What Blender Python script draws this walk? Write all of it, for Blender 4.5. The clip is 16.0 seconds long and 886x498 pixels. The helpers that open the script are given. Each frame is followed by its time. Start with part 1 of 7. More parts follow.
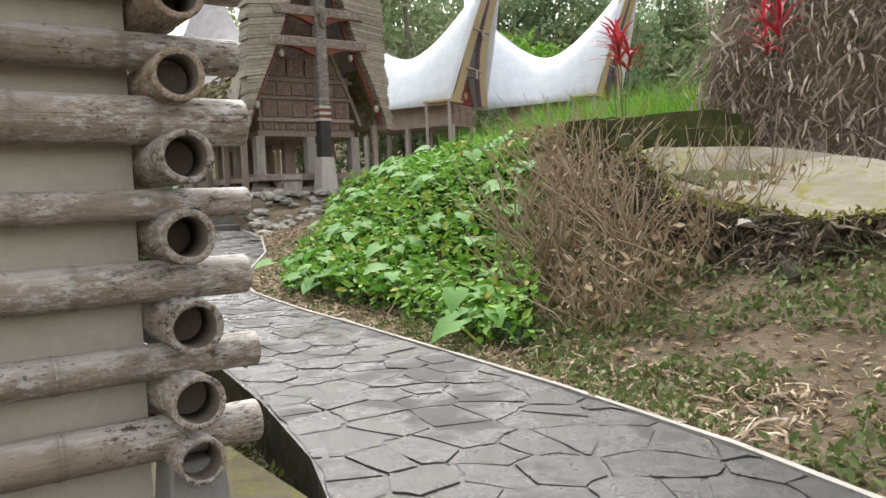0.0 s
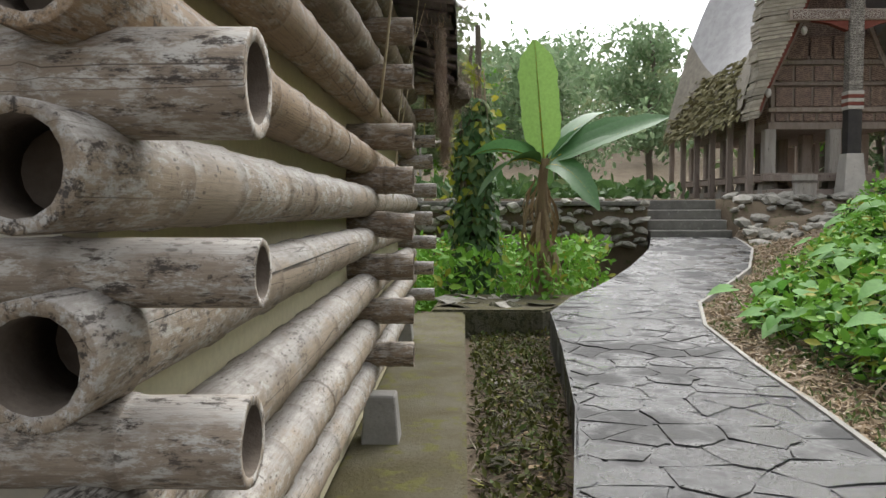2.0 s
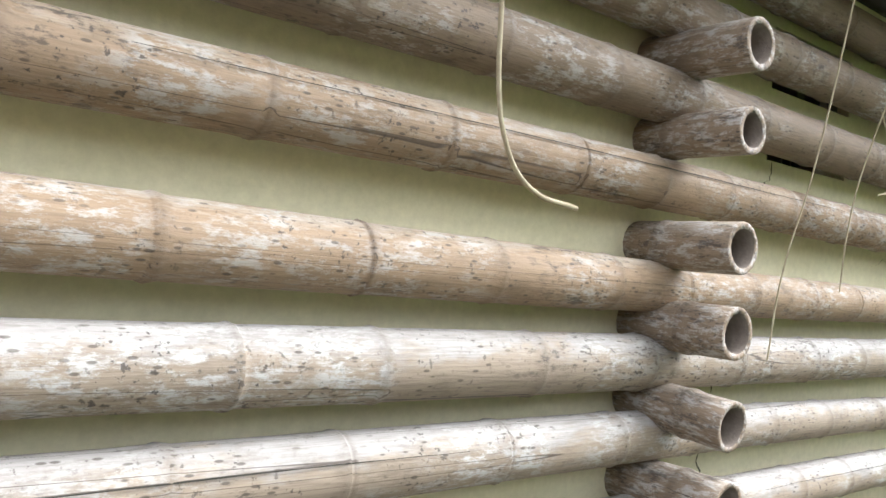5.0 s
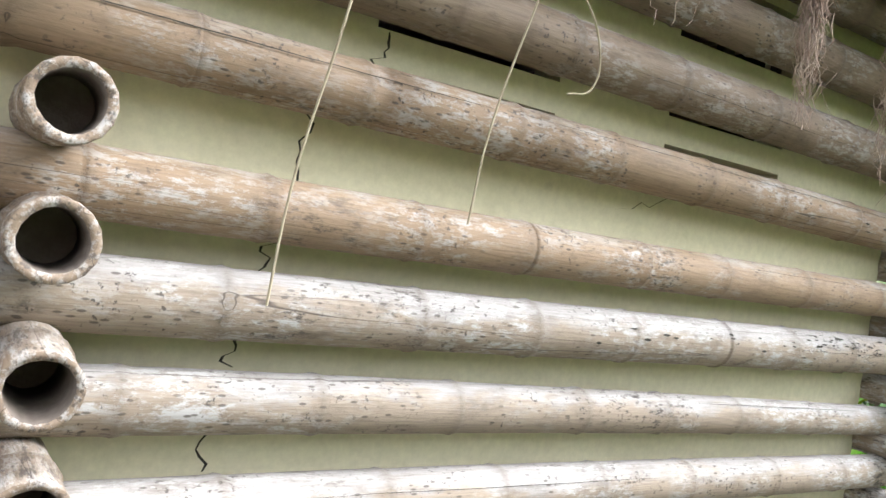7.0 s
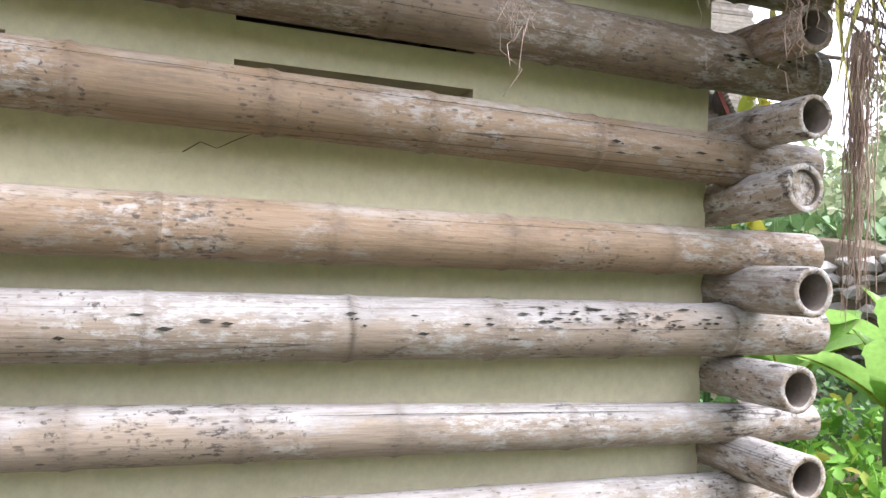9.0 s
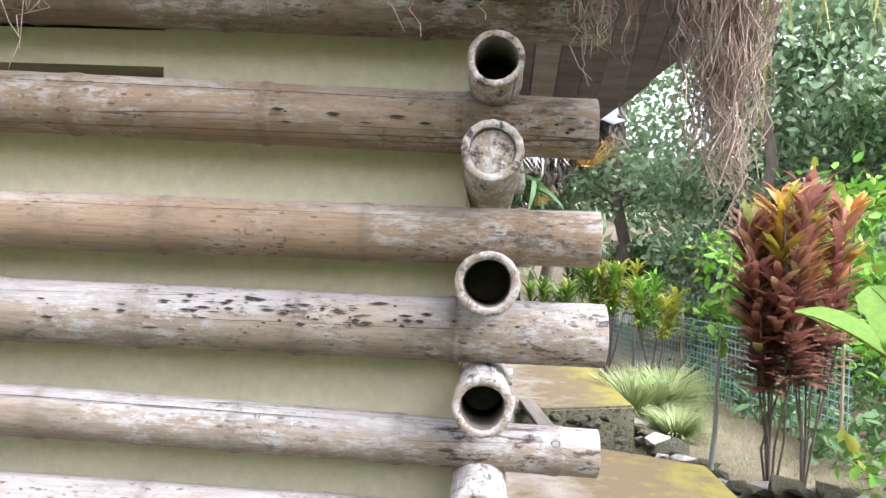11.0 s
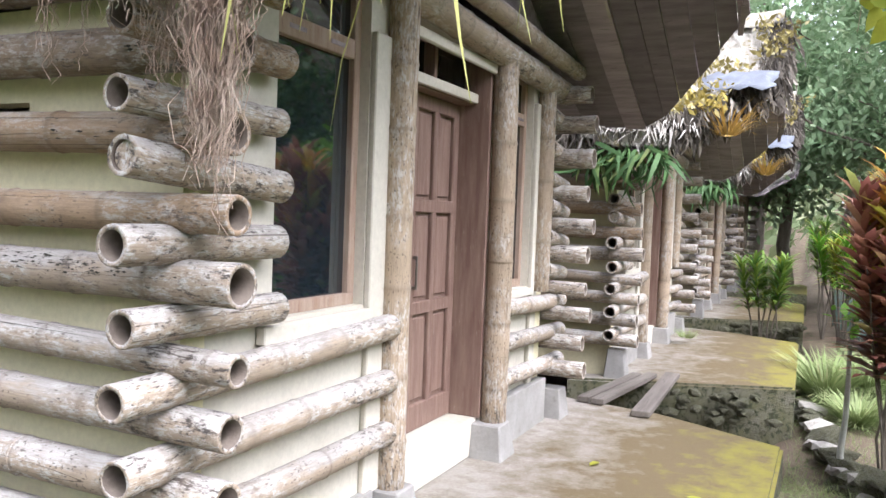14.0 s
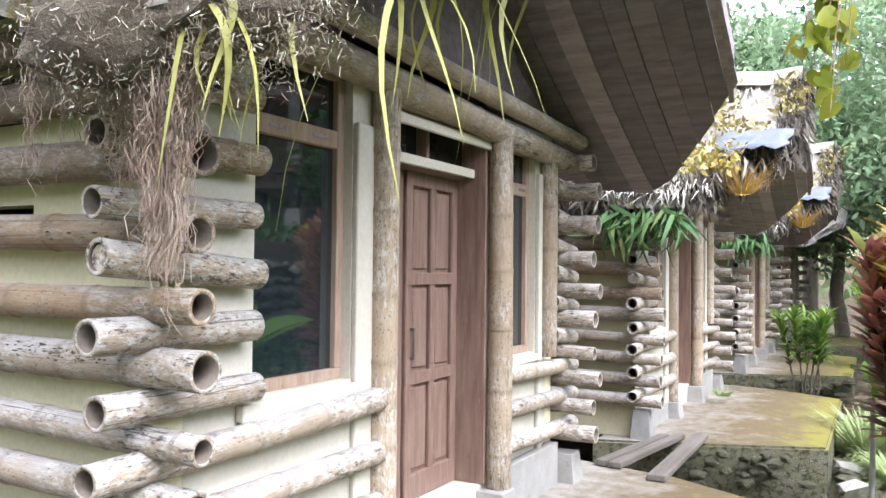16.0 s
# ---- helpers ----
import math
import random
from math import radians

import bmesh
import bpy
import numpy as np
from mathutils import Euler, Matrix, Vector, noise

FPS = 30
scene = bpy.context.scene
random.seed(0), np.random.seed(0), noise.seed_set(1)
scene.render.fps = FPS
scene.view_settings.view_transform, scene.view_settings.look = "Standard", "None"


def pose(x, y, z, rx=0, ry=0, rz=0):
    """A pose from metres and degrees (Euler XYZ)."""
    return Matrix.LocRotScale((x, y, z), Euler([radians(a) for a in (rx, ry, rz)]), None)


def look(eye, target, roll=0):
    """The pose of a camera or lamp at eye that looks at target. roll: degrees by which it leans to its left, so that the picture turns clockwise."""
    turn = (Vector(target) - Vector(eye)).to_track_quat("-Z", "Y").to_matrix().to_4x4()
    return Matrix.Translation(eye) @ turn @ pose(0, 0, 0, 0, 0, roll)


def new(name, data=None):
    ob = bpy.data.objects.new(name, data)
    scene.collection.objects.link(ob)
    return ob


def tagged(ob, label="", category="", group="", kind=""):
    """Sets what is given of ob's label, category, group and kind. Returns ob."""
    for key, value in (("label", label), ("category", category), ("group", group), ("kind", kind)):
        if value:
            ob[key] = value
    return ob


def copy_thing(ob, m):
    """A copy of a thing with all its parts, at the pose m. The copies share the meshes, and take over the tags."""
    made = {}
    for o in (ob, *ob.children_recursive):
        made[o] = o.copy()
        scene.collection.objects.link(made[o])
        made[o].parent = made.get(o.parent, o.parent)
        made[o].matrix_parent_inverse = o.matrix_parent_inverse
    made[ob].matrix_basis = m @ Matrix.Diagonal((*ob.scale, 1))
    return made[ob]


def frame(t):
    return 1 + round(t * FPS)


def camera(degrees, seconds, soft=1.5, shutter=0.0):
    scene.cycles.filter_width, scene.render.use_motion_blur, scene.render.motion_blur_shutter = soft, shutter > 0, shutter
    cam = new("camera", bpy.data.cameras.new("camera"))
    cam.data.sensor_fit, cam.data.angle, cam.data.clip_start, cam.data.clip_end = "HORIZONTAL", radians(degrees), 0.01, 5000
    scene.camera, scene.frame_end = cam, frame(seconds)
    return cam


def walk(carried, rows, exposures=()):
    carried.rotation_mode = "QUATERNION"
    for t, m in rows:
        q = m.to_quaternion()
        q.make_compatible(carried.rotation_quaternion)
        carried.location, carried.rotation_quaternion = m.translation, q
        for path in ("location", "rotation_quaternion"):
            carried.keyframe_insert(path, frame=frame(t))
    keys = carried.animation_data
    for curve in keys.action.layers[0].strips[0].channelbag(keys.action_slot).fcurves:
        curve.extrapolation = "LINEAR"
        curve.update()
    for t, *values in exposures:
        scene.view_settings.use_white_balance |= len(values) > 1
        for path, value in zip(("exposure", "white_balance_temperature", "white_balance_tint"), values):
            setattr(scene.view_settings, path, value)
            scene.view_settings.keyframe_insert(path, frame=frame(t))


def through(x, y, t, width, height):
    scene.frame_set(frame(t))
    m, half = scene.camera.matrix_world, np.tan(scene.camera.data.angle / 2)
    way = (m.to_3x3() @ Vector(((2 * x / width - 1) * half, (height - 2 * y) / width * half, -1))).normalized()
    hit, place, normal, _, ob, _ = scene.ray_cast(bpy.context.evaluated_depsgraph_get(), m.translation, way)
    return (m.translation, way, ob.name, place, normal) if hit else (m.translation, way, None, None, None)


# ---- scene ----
cam = camera(58.0, 16.0)
PATH = [
    (0, (-8.664, 0.672, 1.21), (-7.025, -0.468, 1.082), -2.2),
    (0.5, (-8.264, 0.321, 1.201), (-6.448, -0.509, 1.088), -0.5),
    (1, (-7.974, -0.001, 1.227), (-6.075, -0.621, 1.138), 0.6),
    (1.5, (-7.647, -0.415, 1.301), (-5.684, -0.788, 1.214), 0.9),
    (2, (-7.169, -0.625, 1.319), (-5.173, -0.567, 1.207), -0.1),
    (2.5, (-6.826, -0.804, 1.423), (-4.923, -0.212, 1.253), -0.3),
    (3, (-6.553, -1.087, 1.527), (-4.858, -0.043, 1.335), -1.3),
    (3.2, (-6.424, -1.145, 1.537), (-4.802, 0.007, 1.333), -1.3),
    (5.3, (-4.647, -1.556, 1.568), (-3.416, 0.019, 1.619), 5.2),
    (5.5, (-4.49, -1.602, 1.553), (-3.244, -0.038, 1.613), 6.1),
    (6, (-4.035, -1.688, 1.567), (-2.813, -0.105, 1.581), 6.7),
    (6.5, (-3.578, -1.687, 1.55), (-2.366, -0.096, 1.578), 8.5),
    (7, (-3.149, -1.754, 1.537), (-2.045, -0.087, 1.512), 8.2),
    (7.5, (-2.718, -1.733, 1.49), (-1.774, 0.031, 1.465), 6.7),
    (8, (-2.312, -1.773, 1.503), (-1.42, 0.017, 1.485), 5.6),
    (8.5, (-1.893, -1.859, 1.511), (-1.012, -0.063, 1.52), 3.0),
    (9, (-1.452, -1.874, 1.488), (-0.688, -0.025, 1.52), 2.1),
    (9.5, (-1.063, -1.928, 1.483), (-0.348, -0.06, 1.489), 2.5),
    (9.7, (-0.929, -1.946, 1.484), (-0.255, -0.063, 1.525), 2.4),
    (11.8, (0.795, -1.942, 1.55), (0.348, 0.008, 1.546), 2.9),
    (12, (0.91, -1.947, 1.563), (0.447, -0.002, 1.568), 3.2),
    (12.5, (1.225, -2.035, 1.545), (0.74, -0.095, 1.516), 2.2),
    (13, (1.491, -2.061, 1.55), (0.88, -0.158, 1.484), 0.9),
    (13.5, (1.795, -1.999, 1.559), (1.016, -0.157, 1.517), 1.7),
    (14, (2.088, -2.077, 1.572), (1.246, -0.265, 1.486), 2.1),
    (14.5, (2.291, -2.05, 1.602), (1.378, -0.273, 1.502), 1.4),
    (15, (2.36, -1.985, 1.627), (1.413, -0.224, 1.584), 1.3),
    (15.5, (2.453, -2.051, 1.672), (1.49, -0.298, 1.687), 1.1),
    (16, (2.507, -2.084, 1.687), (1.536, -0.337, 1.736), 0.6),
]
# ---- world and sun: a bright overcast day ----
EXPOSURES = [(0.0, 1.55, 6650, 11), (0.5, 1.48, 6650, 11), (1.0, 1.38, 6600, 10), (1.5, 0.88, 6600, 10), (2.0, 1.1, 6500, 10), (2.5, 1.5, 6450, 11), (3.0, 2.0, 6350, 11), (5.5, 2.48, 6000, 11), (6.5, 2.55, 6000, 11), (7.5, 2.48, 6000, 15), (9.5, 2.5, 5950, 20), (12.0, 2.55, 5880, 19), (13.0, 2.31, 5850, 19), (14.5, 2.22, 5900, 18), (16.0, 2.4, 5800, 16)]
walk(cam, [(t, look(eye, target, roll)) for t, eye, target, roll in PATH], EXPOSURES)
world = bpy.data.worlds.new("overcast_sky")
scene.world = world
world.use_nodes = True
wn, wl = world.node_tree.nodes, world.node_tree.links
sky = wn.new("ShaderNodeTexSky")
sky.sky_type, sky.sun_disc = "NISHITA", False
sky.sun_elevation, sky.sun_rotation = radians(53), radians(114)
sky.air_density, sky.dust_density, sky.ozone_density = 1.0, 2.5, 1.5
soft_sky = wn.new("ShaderNodeHueSaturation")
soft_sky.inputs["Saturation"].default_value = 0.18
wl.new(sky.outputs[0], soft_sky.inputs["Color"])
wl.new(soft_sky.outputs[0], wn["Background"].inputs["Color"])
wn["Background"].inputs["Strength"].default_value = 0.15
sun_data = bpy.data.lights.new("sun", "SUN")
sun_data.energy, sun_data.angle, sun_data.color = 1.5, radians(60), (1.0, 0.98, 0.95)
sun = new("sun", sun_data)
sun.matrix_world = look((0, 0, 30), (-20.5, 9.2, 0.0))


# ---- materials ----
def nodes_of(name, rough=0.8, metal=0.0):
    m = bpy.data.materials.new(name)
    m.use_nodes = True
    n, l = m.node_tree.nodes, m.node_tree.links
    b = n["Principled BSDF"]
    b.inputs["Specular IOR Level"].default_value = 0.3
    b.inputs["Roughness"].default_value, b.inputs["Metallic"].default_value = rough, metal
    return m, n, l, b


def coords(n, l, scale=(1, 1, 1), which="Object"):
    tc, mp = n.new("ShaderNodeTexCoord"), n.new("ShaderNodeMapping")
    mp.inputs["Scale"].default_value = scale
    l.new(tc.outputs[which], mp.inputs["Vector"])
    return mp.outputs[0]


def tex(n, l, vec, scale, detail=4.0, rough=0.6):
    t = n.new("ShaderNodeTexNoise")
    t.inputs["Scale"].default_value, t.inputs["Detail"].default_value, t.inputs["Roughness"].default_value = scale, detail, rough
    l.new(vec, t.inputs["Vector"])
    return t.outputs["Fac"]


def ramp(n, l, fac, lo, hi, a=0.0, b=1.0):
    r = n.new("ShaderNodeMapRange")
    r.inputs["From Min"].default_value, r.inputs["From Max"].default_value = lo, hi
    r.inputs["To Min"].default_value, r.inputs["To Max"].default_value = a, b
    l.new(fac, r.inputs["Value"])
    return r.outputs[0]


def mix(n, l, fac, a, b):
    x = n.new("ShaderNodeMix")
    x.data_type = "RGBA"
    for sock, v in ((x.inputs["A"], a), (x.inputs["B"], b)):
        if isinstance(v, tuple):
            sock.default_value = (*v, 1)
        else:
            l.new(v, sock)
    if isinstance(fac, float):
        x.inputs["Factor"].default_value = fac
    else:
        l.new(fac, x.inputs["Factor"])
    return x.outputs["Result"]


def times(n, l, a, b, op="MULTIPLY"):
    x = n.new("ShaderNodeMath")
    x.operation = op
    for i, v in enumerate((a, b)):
        if isinstance(v, float):
            x.inputs[i].default_value = v
        else:
            l.new(v, x.inputs[i])
    return x.outputs[0]


def bump(n, l, b, height, strength=0.3, distance=0.01):
    x = n.new("ShaderNodeBump")
    x.inputs["Strength"].default_value, x.inputs["Distance"].default_value = strength, distance
    l.new(height, x.inputs["Height"])
    l.new(x.outputs[0], b.inputs["Normal"])


def surface(name, base, other, spots=None, scale=3.0, fine=40.0, rough=0.85, relief=0.4, stretch=(1, 1, 1), spot_at=0.6, depth=0.01, vary=0.0, metal=0.0):
    """A surface of two tones at a large scale, spots at a middle one, and a fine grain."""
    m, n, l, b = nodes_of(name, rough, metal)
    v = coords(n, l, stretch)
    if vary:
        oi = n.new("ShaderNodeObjectInfo")
        add = n.new("ShaderNodeVectorMath")
        add.operation = "MULTIPLY_ADD"
        l.new(oi.outputs["Random"], add.inputs[0])
        add.inputs[1].default_value = (37, 53, 71)
        l.new(v, add.inputs[2])
        v = add.outputs[0]
    c = mix(n, l, ramp(n, l, tex(n, l, v, scale), 0.35, 0.65), base, other)
    if spots:
        c = mix(n, l, ramp(n, l, tex(n, l, v, scale * 3.1, 6.0, 0.7), spot_at, spot_at + 0.08), c, spots)
    g = tex(n, l, v, fine, 5.0, 0.7)
    c = mix(n, l, ramp(n, l, g, 0.3, 0.75, 0.0, 0.3), c, tuple(0.35 * k for k in base))
    if vary:
        hs = n.new("ShaderNodeHueSaturation")
        l.new(c, hs.inputs["Color"])
        l.new(ramp(n, l, oi.outputs["Random"], 0.0, 1.0, 1 - vary, 1 + vary), hs.inputs["Value"])
        c = hs.outputs[0]
    l.new(c, b.inputs["Base Color"])
    bump(n, l, b, g, relief, depth)
    return m


def bamboo_material(name, tan, pale, lichen, bleach):
    """Weathered giant bamboo: fibres along the culm, cloudy pale weathering, a paler tone on upward faces, lichen,
    mildew specks and darker joints.
    """
    m, n, l, b = nodes_of(name, 0.62)
    tc = n.new("ShaderNodeTexCoord")
    oi = n.new("ShaderNodeObjectInfo")
    sh = n.new("ShaderNodeVectorMath")
    sh.operation = "MULTIPLY_ADD"
    l.new(oi.outputs["Random"], sh.inputs[0])
    sh.inputs[1].default_value = (91, 57, 33)
    l.new(tc.outputs["Object"], sh.inputs[2])
    v = sh.outputs[0]
    st = n.new("ShaderNodeMapping")
    st.inputs["Scale"].default_value = (0.06, 1, 1)
    l.new(v, st.inputs["Vector"])
    fibre = tex(n, l, st.outputs[0], 170, 3.0, 0.6)
    st2 = n.new("ShaderNodeMapping")
    st2.inputs["Scale"].default_value = (0.35, 1, 1)
    l.new(v, st2.inputs["Vector"])
    cloud = tex(n, l, st2.outputs[0], 9, 8.0, 0.75)
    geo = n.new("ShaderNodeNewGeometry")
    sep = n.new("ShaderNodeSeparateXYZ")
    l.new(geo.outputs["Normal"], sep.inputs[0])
    # upward faces lean to the pale tone, downward ones to the tan
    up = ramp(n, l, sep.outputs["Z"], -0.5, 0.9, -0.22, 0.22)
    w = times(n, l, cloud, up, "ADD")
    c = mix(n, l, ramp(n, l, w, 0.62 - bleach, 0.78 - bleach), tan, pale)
    c = mix(n, l, ramp(n, l, fibre, 0.42, 0.75, 0.0, 0.5), c, tuple(0.45 * k for k in tan))
    brown = tex(n, l, st2.outputs[0], 17, 8.0, 0.78)
    c = mix(n, l, ramp(n, l, brown, 0.5, 0.72, 0.0, 0.75), c, tuple(0.45 * k for k in tan))
    lich = tex(n, l, st2.outputs[0], 42, 8.0, 0.8)
    tip = n.new("ShaderNodeAttribute")
    tip.attribute_name = "tip"
    patch = times(n, l, tex(n, l, v, 3.2, 2.0, 0.5), times(n, l, tip.outputs["Fac"], 0.36), "ADD")
    lf = times(n, l, ramp(n, l, lich, 0.49, 0.58), ramp(n, l, patch, 0.43, 0.58), "MULTIPLY")
    dark = times(n, l, ramp(n, l, tex(n, l, st2.outputs[0], 34, 8.0, 0.8), 0.535, 0.60), ramp(n, l, times(n, l, tex(n, l, v, 2.6, 2.0, 0.5), times(n, l, tip.outputs["Fac"], 0.30), "ADD"), 0.56, 0.68), "MULTIPLY")
    c = mix(n, l, times(n, l, lf, lichen), c, (0.475, 0.455, 0.415))
    c = mix(n, l, times(n, l, dark, lichen), c, (0.06, 0.05, 0.042))
    mil = tex(n, l, v, 60, 6.0, 0.65)
    mp = tex(n, l, v, 5.0, 2.0, 0.5)
    mf = times(n, l, ramp(n, l, mil, 0.59, 0.64), ramp(n, l, mp, 0.42, 0.6), "MULTIPLY")
    c = mix(n, l, times(n, l, mf, 0.85), c, (0.06, 0.05, 0.04))
    dots = n.new("ShaderNodeTexVoronoi")
    dots.inputs["Scale"].default_value = 58
    l.new(st2.outputs[0], dots.inputs["Vector"])
    df = times(n, l, ramp(n, l, dots.outputs["Distance"], 0.14, 0.22, 1.0, 0.0), ramp(n, l, mp, 0.38, 0.52), "MULTIPLY")
    c = mix(n, l, times(n, l, df, 0.75), c, (0.07, 0.055, 0.04))
    st3 = n.new("ShaderNodeMapping")
    st3.inputs["Scale"].default_value = (0.012, 1, 1)
    l.new(v, st3.inputs["Vector"])
    split = tex(n, l, st3.outputs[0], 16, 1.0, 0.4)
    gap = ramp(n, l, times(n, l, times(n, l, split, 0.5, "SUBTRACT"), times(n, l, split, 0.5, "SUBTRACT")), 0.0, 0.00002, 1.0, 0.0)
    keep = ramp(n, l, tex(n, l, st3.outputs[0], 6, 0.0), 0.5, 0.52)
    c = mix(n, l, times(n, l, times(n, l, gap, keep), 0.8), c, (0.05, 0.035, 0.025))
    at = n.new("ShaderNodeAttribute")
    at.attribute_name = "joint"
    c = mix(n, l, times(n, l, at.outputs["Fac"], 0.38), c, tuple(0.4 * k for k in tan))
    hs = n.new("ShaderNodeHueSaturation")
    l.new(c, hs.inputs["Color"])
    l.new(ramp(n, l, oi.outputs["Random"], 0.0, 1.0, 0.82, 1.12), hs.inputs["Value"])
    l.new(hs.outputs[0], b.inputs["Base Color"])
    hgt = times(n, l, fibre, times(n, l, lich, 0.6), "ADD")
    bump(n, l, b, hgt, 0.35, 0.004)
    return m


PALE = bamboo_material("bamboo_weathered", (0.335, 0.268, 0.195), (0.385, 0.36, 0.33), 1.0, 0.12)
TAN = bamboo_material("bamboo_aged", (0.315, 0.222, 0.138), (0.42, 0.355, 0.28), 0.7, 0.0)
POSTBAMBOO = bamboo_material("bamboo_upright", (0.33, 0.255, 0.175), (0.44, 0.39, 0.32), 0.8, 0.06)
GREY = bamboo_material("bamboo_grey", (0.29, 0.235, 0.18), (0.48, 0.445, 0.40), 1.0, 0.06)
# darker brown: the stubs' own tone, and eave shade put into the top logs
DIM = bamboo_material("bamboo_dark_and_shade", (0.25, 0.185, 0.125), (0.36, 0.31, 0.25), 0.7, 0.0)
# brown inside of the culm, its colour darkened for shade in the hollow
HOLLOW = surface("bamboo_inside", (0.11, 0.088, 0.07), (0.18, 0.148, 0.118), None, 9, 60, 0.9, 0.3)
PLASTER = surface("plaster_olive_cream", (0.71, 0.655, 0.44), (0.63, 0.58, 0.38), (0.53, 0.49, 0.34), 1.6, 30, 0.85, 0.12, spot_at=0.66)
CREAM = surface("plaster_cream", (0.57, 0.535, 0.445), (0.50, 0.47, 0.38), (0.47, 0.44, 0.35), 1.8, 30, 0.85, 0.12, spot_at=0.68)
CONCRETE = surface("concrete_bare", (0.33, 0.315, 0.29), (0.25, 0.24, 0.22), (0.22, 0.21, 0.18), 4, 50, 0.9, 0.4)
DARKWOOD = surface("dark_stained_boards", (0.31, 0.26, 0.27), (0.20, 0.165, 0.172), (0.09, 0.075, 0.078), 2.5, 60, 0.75, 0.4, (1, 6, 6), vary=0.35)
OLDWOOD = surface("old_grey_wood", (0.16, 0.14, 0.12), (0.10, 0.085, 0.07), (0.05, 0.04, 0.035), 3, 60, 0.85, 0.5, (0.3, 5, 5), vary=0.2)
DOORWOOD = surface("brown_door_wood", (0.17, 0.102, 0.078), (0.25, 0.17, 0.13), (0.36, 0.29, 0.235), 5, 60, 0.6, 0.25, (6, 6, 0.6), spot_at=0.62)
FRAMEWOOD = surface("faded_frame_wood", (0.30, 0.20, 0.14), (0.40, 0.31, 0.24), (0.20, 0.13, 0.09), 5, 60, 0.7, 0.3, (6, 6, 0.8))
VOID = surface("dark_interior", (0.02, 0.02, 0.022), (0.03, 0.03, 0.03), None, 3, 30, 0.9, 0.0)


def moss_concrete():
    """Old cement with brown film and moss, thickest in patches."""
    m, n, l, b = nodes_of("mossy_cement", 0.88)
    v = coords(n, l)
    big, mid, g = tex(n, l, v, 0.9, 4.0), tex(n, l, v, 4.5, 6.0, 0.7), tex(n, l, v, 55, 5.0, 0.7)
    sx = n.new("ShaderNodeSeparateXYZ")
    l.new(v, sx.inputs[0])
    out = times(n, l, times(n, l, sx.outputs["X"], 0.34), times(n, l, mid, 0.9), "ADD")
    c = mix(n, l, ramp(n, l, times(n, l, out, times(n, l, big, 0.6), "ADD"), 0.76, 1.10), (0.30, 0.275, 0.24), (0.12, 0.09, 0.045))
    c = mix(n, l, ramp(n, l, out, 0.93, 1.12), c, (0.19, 0.17, 0.03))
    c = mix(n, l, ramp(n, l, g, 0.4, 0.75, 0.0, 0.4), c, (0.07, 0.06, 0.03))
    l.new(c, b.inputs["Base Color"])
    bump(n, l, b, g, 0.5, 0.012)
    return m


MOSSY = moss_concrete()
GLASS, gn, gl, gb = nodes_of("window_glass", 0.03)
gb.inputs["Base Color"].default_value = (0.010, 0.016, 0.020, 1)
gb.inputs["IOR"].default_value, gb.inputs["Specular IOR Level"].default_value = 1.6, 1.0
METAL = surface("worn_metal", (0.25, 0.23, 0.2), (0.15, 0.13, 0.11), None, 10, 80, 0.45, 0.2, metal=0.8)


# ---- mesh helpers ----
def part(name, bm, material, parent=None, label="", smooth=False):
    me = bpy.data.meshes.new(name)
    if smooth:
        for f in bm.faces:
            f.smooth = True
    bm.to_mesh(me)
    bm.free()
    for mat in material if isinstance(material, (list, tuple)) else [material]:
        me.materials.append(mat)
    ob = new(name, me)
    ob.parent = parent
    return tagged(ob, label)


def empty(name, at=(0, 0, 0), **tags):
    ob = new(name)
    ob.empty_display_size = 0.2
    ob.location = at
    return tagged(ob, **tags)


def add_box(bm, x0, x1, y0, y1, z0, z1, bevel=0.0, mat=0, m=None):
    ge = bmesh.ops.create_cube(bm, size=1)
    vs = ge["verts"]
    for v in vs:
        v.co = Vector(((x0 + x1) / 2 + v.co.x * (x1 - x0), (y0 + y1) / 2 + v.co.y * (y1 - y0), (z0 + z1) / 2 + v.co.z * (z1 - z0)))
        if m:
            v.co = m @ v.co
    faces = {f for v in vs for f in v.link_faces}
    for f in faces:
        f.material_index = mat
    if bevel:
        edges = list({e for f in faces for e in f.edges})
        bmesh.ops.bevel(bm, geom=edges, offset=bevel, segments=1, affect="EDGES")
    return vs


def box(name, x0, x1, y0, y1, z0, z1, material, parent=None, label="", bevel=0.004):
    bm = bmesh.new()
    add_box(bm, x0, x1, y0, y1, z0, z1, bevel)
    return part(name, bm, material, parent, label)


def add_block(bm, x, y, z0, z1, bottom, top):
    """A tapered footing block."""
    vs = add_box(bm, x - 0.5, x + 0.5, y - 0.5, y + 0.5, z0, z1)
    for v in vs:
        k = bottom if v.co.z < (z0 + z1) / 2 else top
        v.co.x, v.co.y = x + (v.co.x - x) * k, y + (v.co.y - y) * k
    bmesh.ops.bevel(bm, geom=list({e for v in vs for e in v.link_edges}), offset=0.008, segments=1, affect="EDGES")


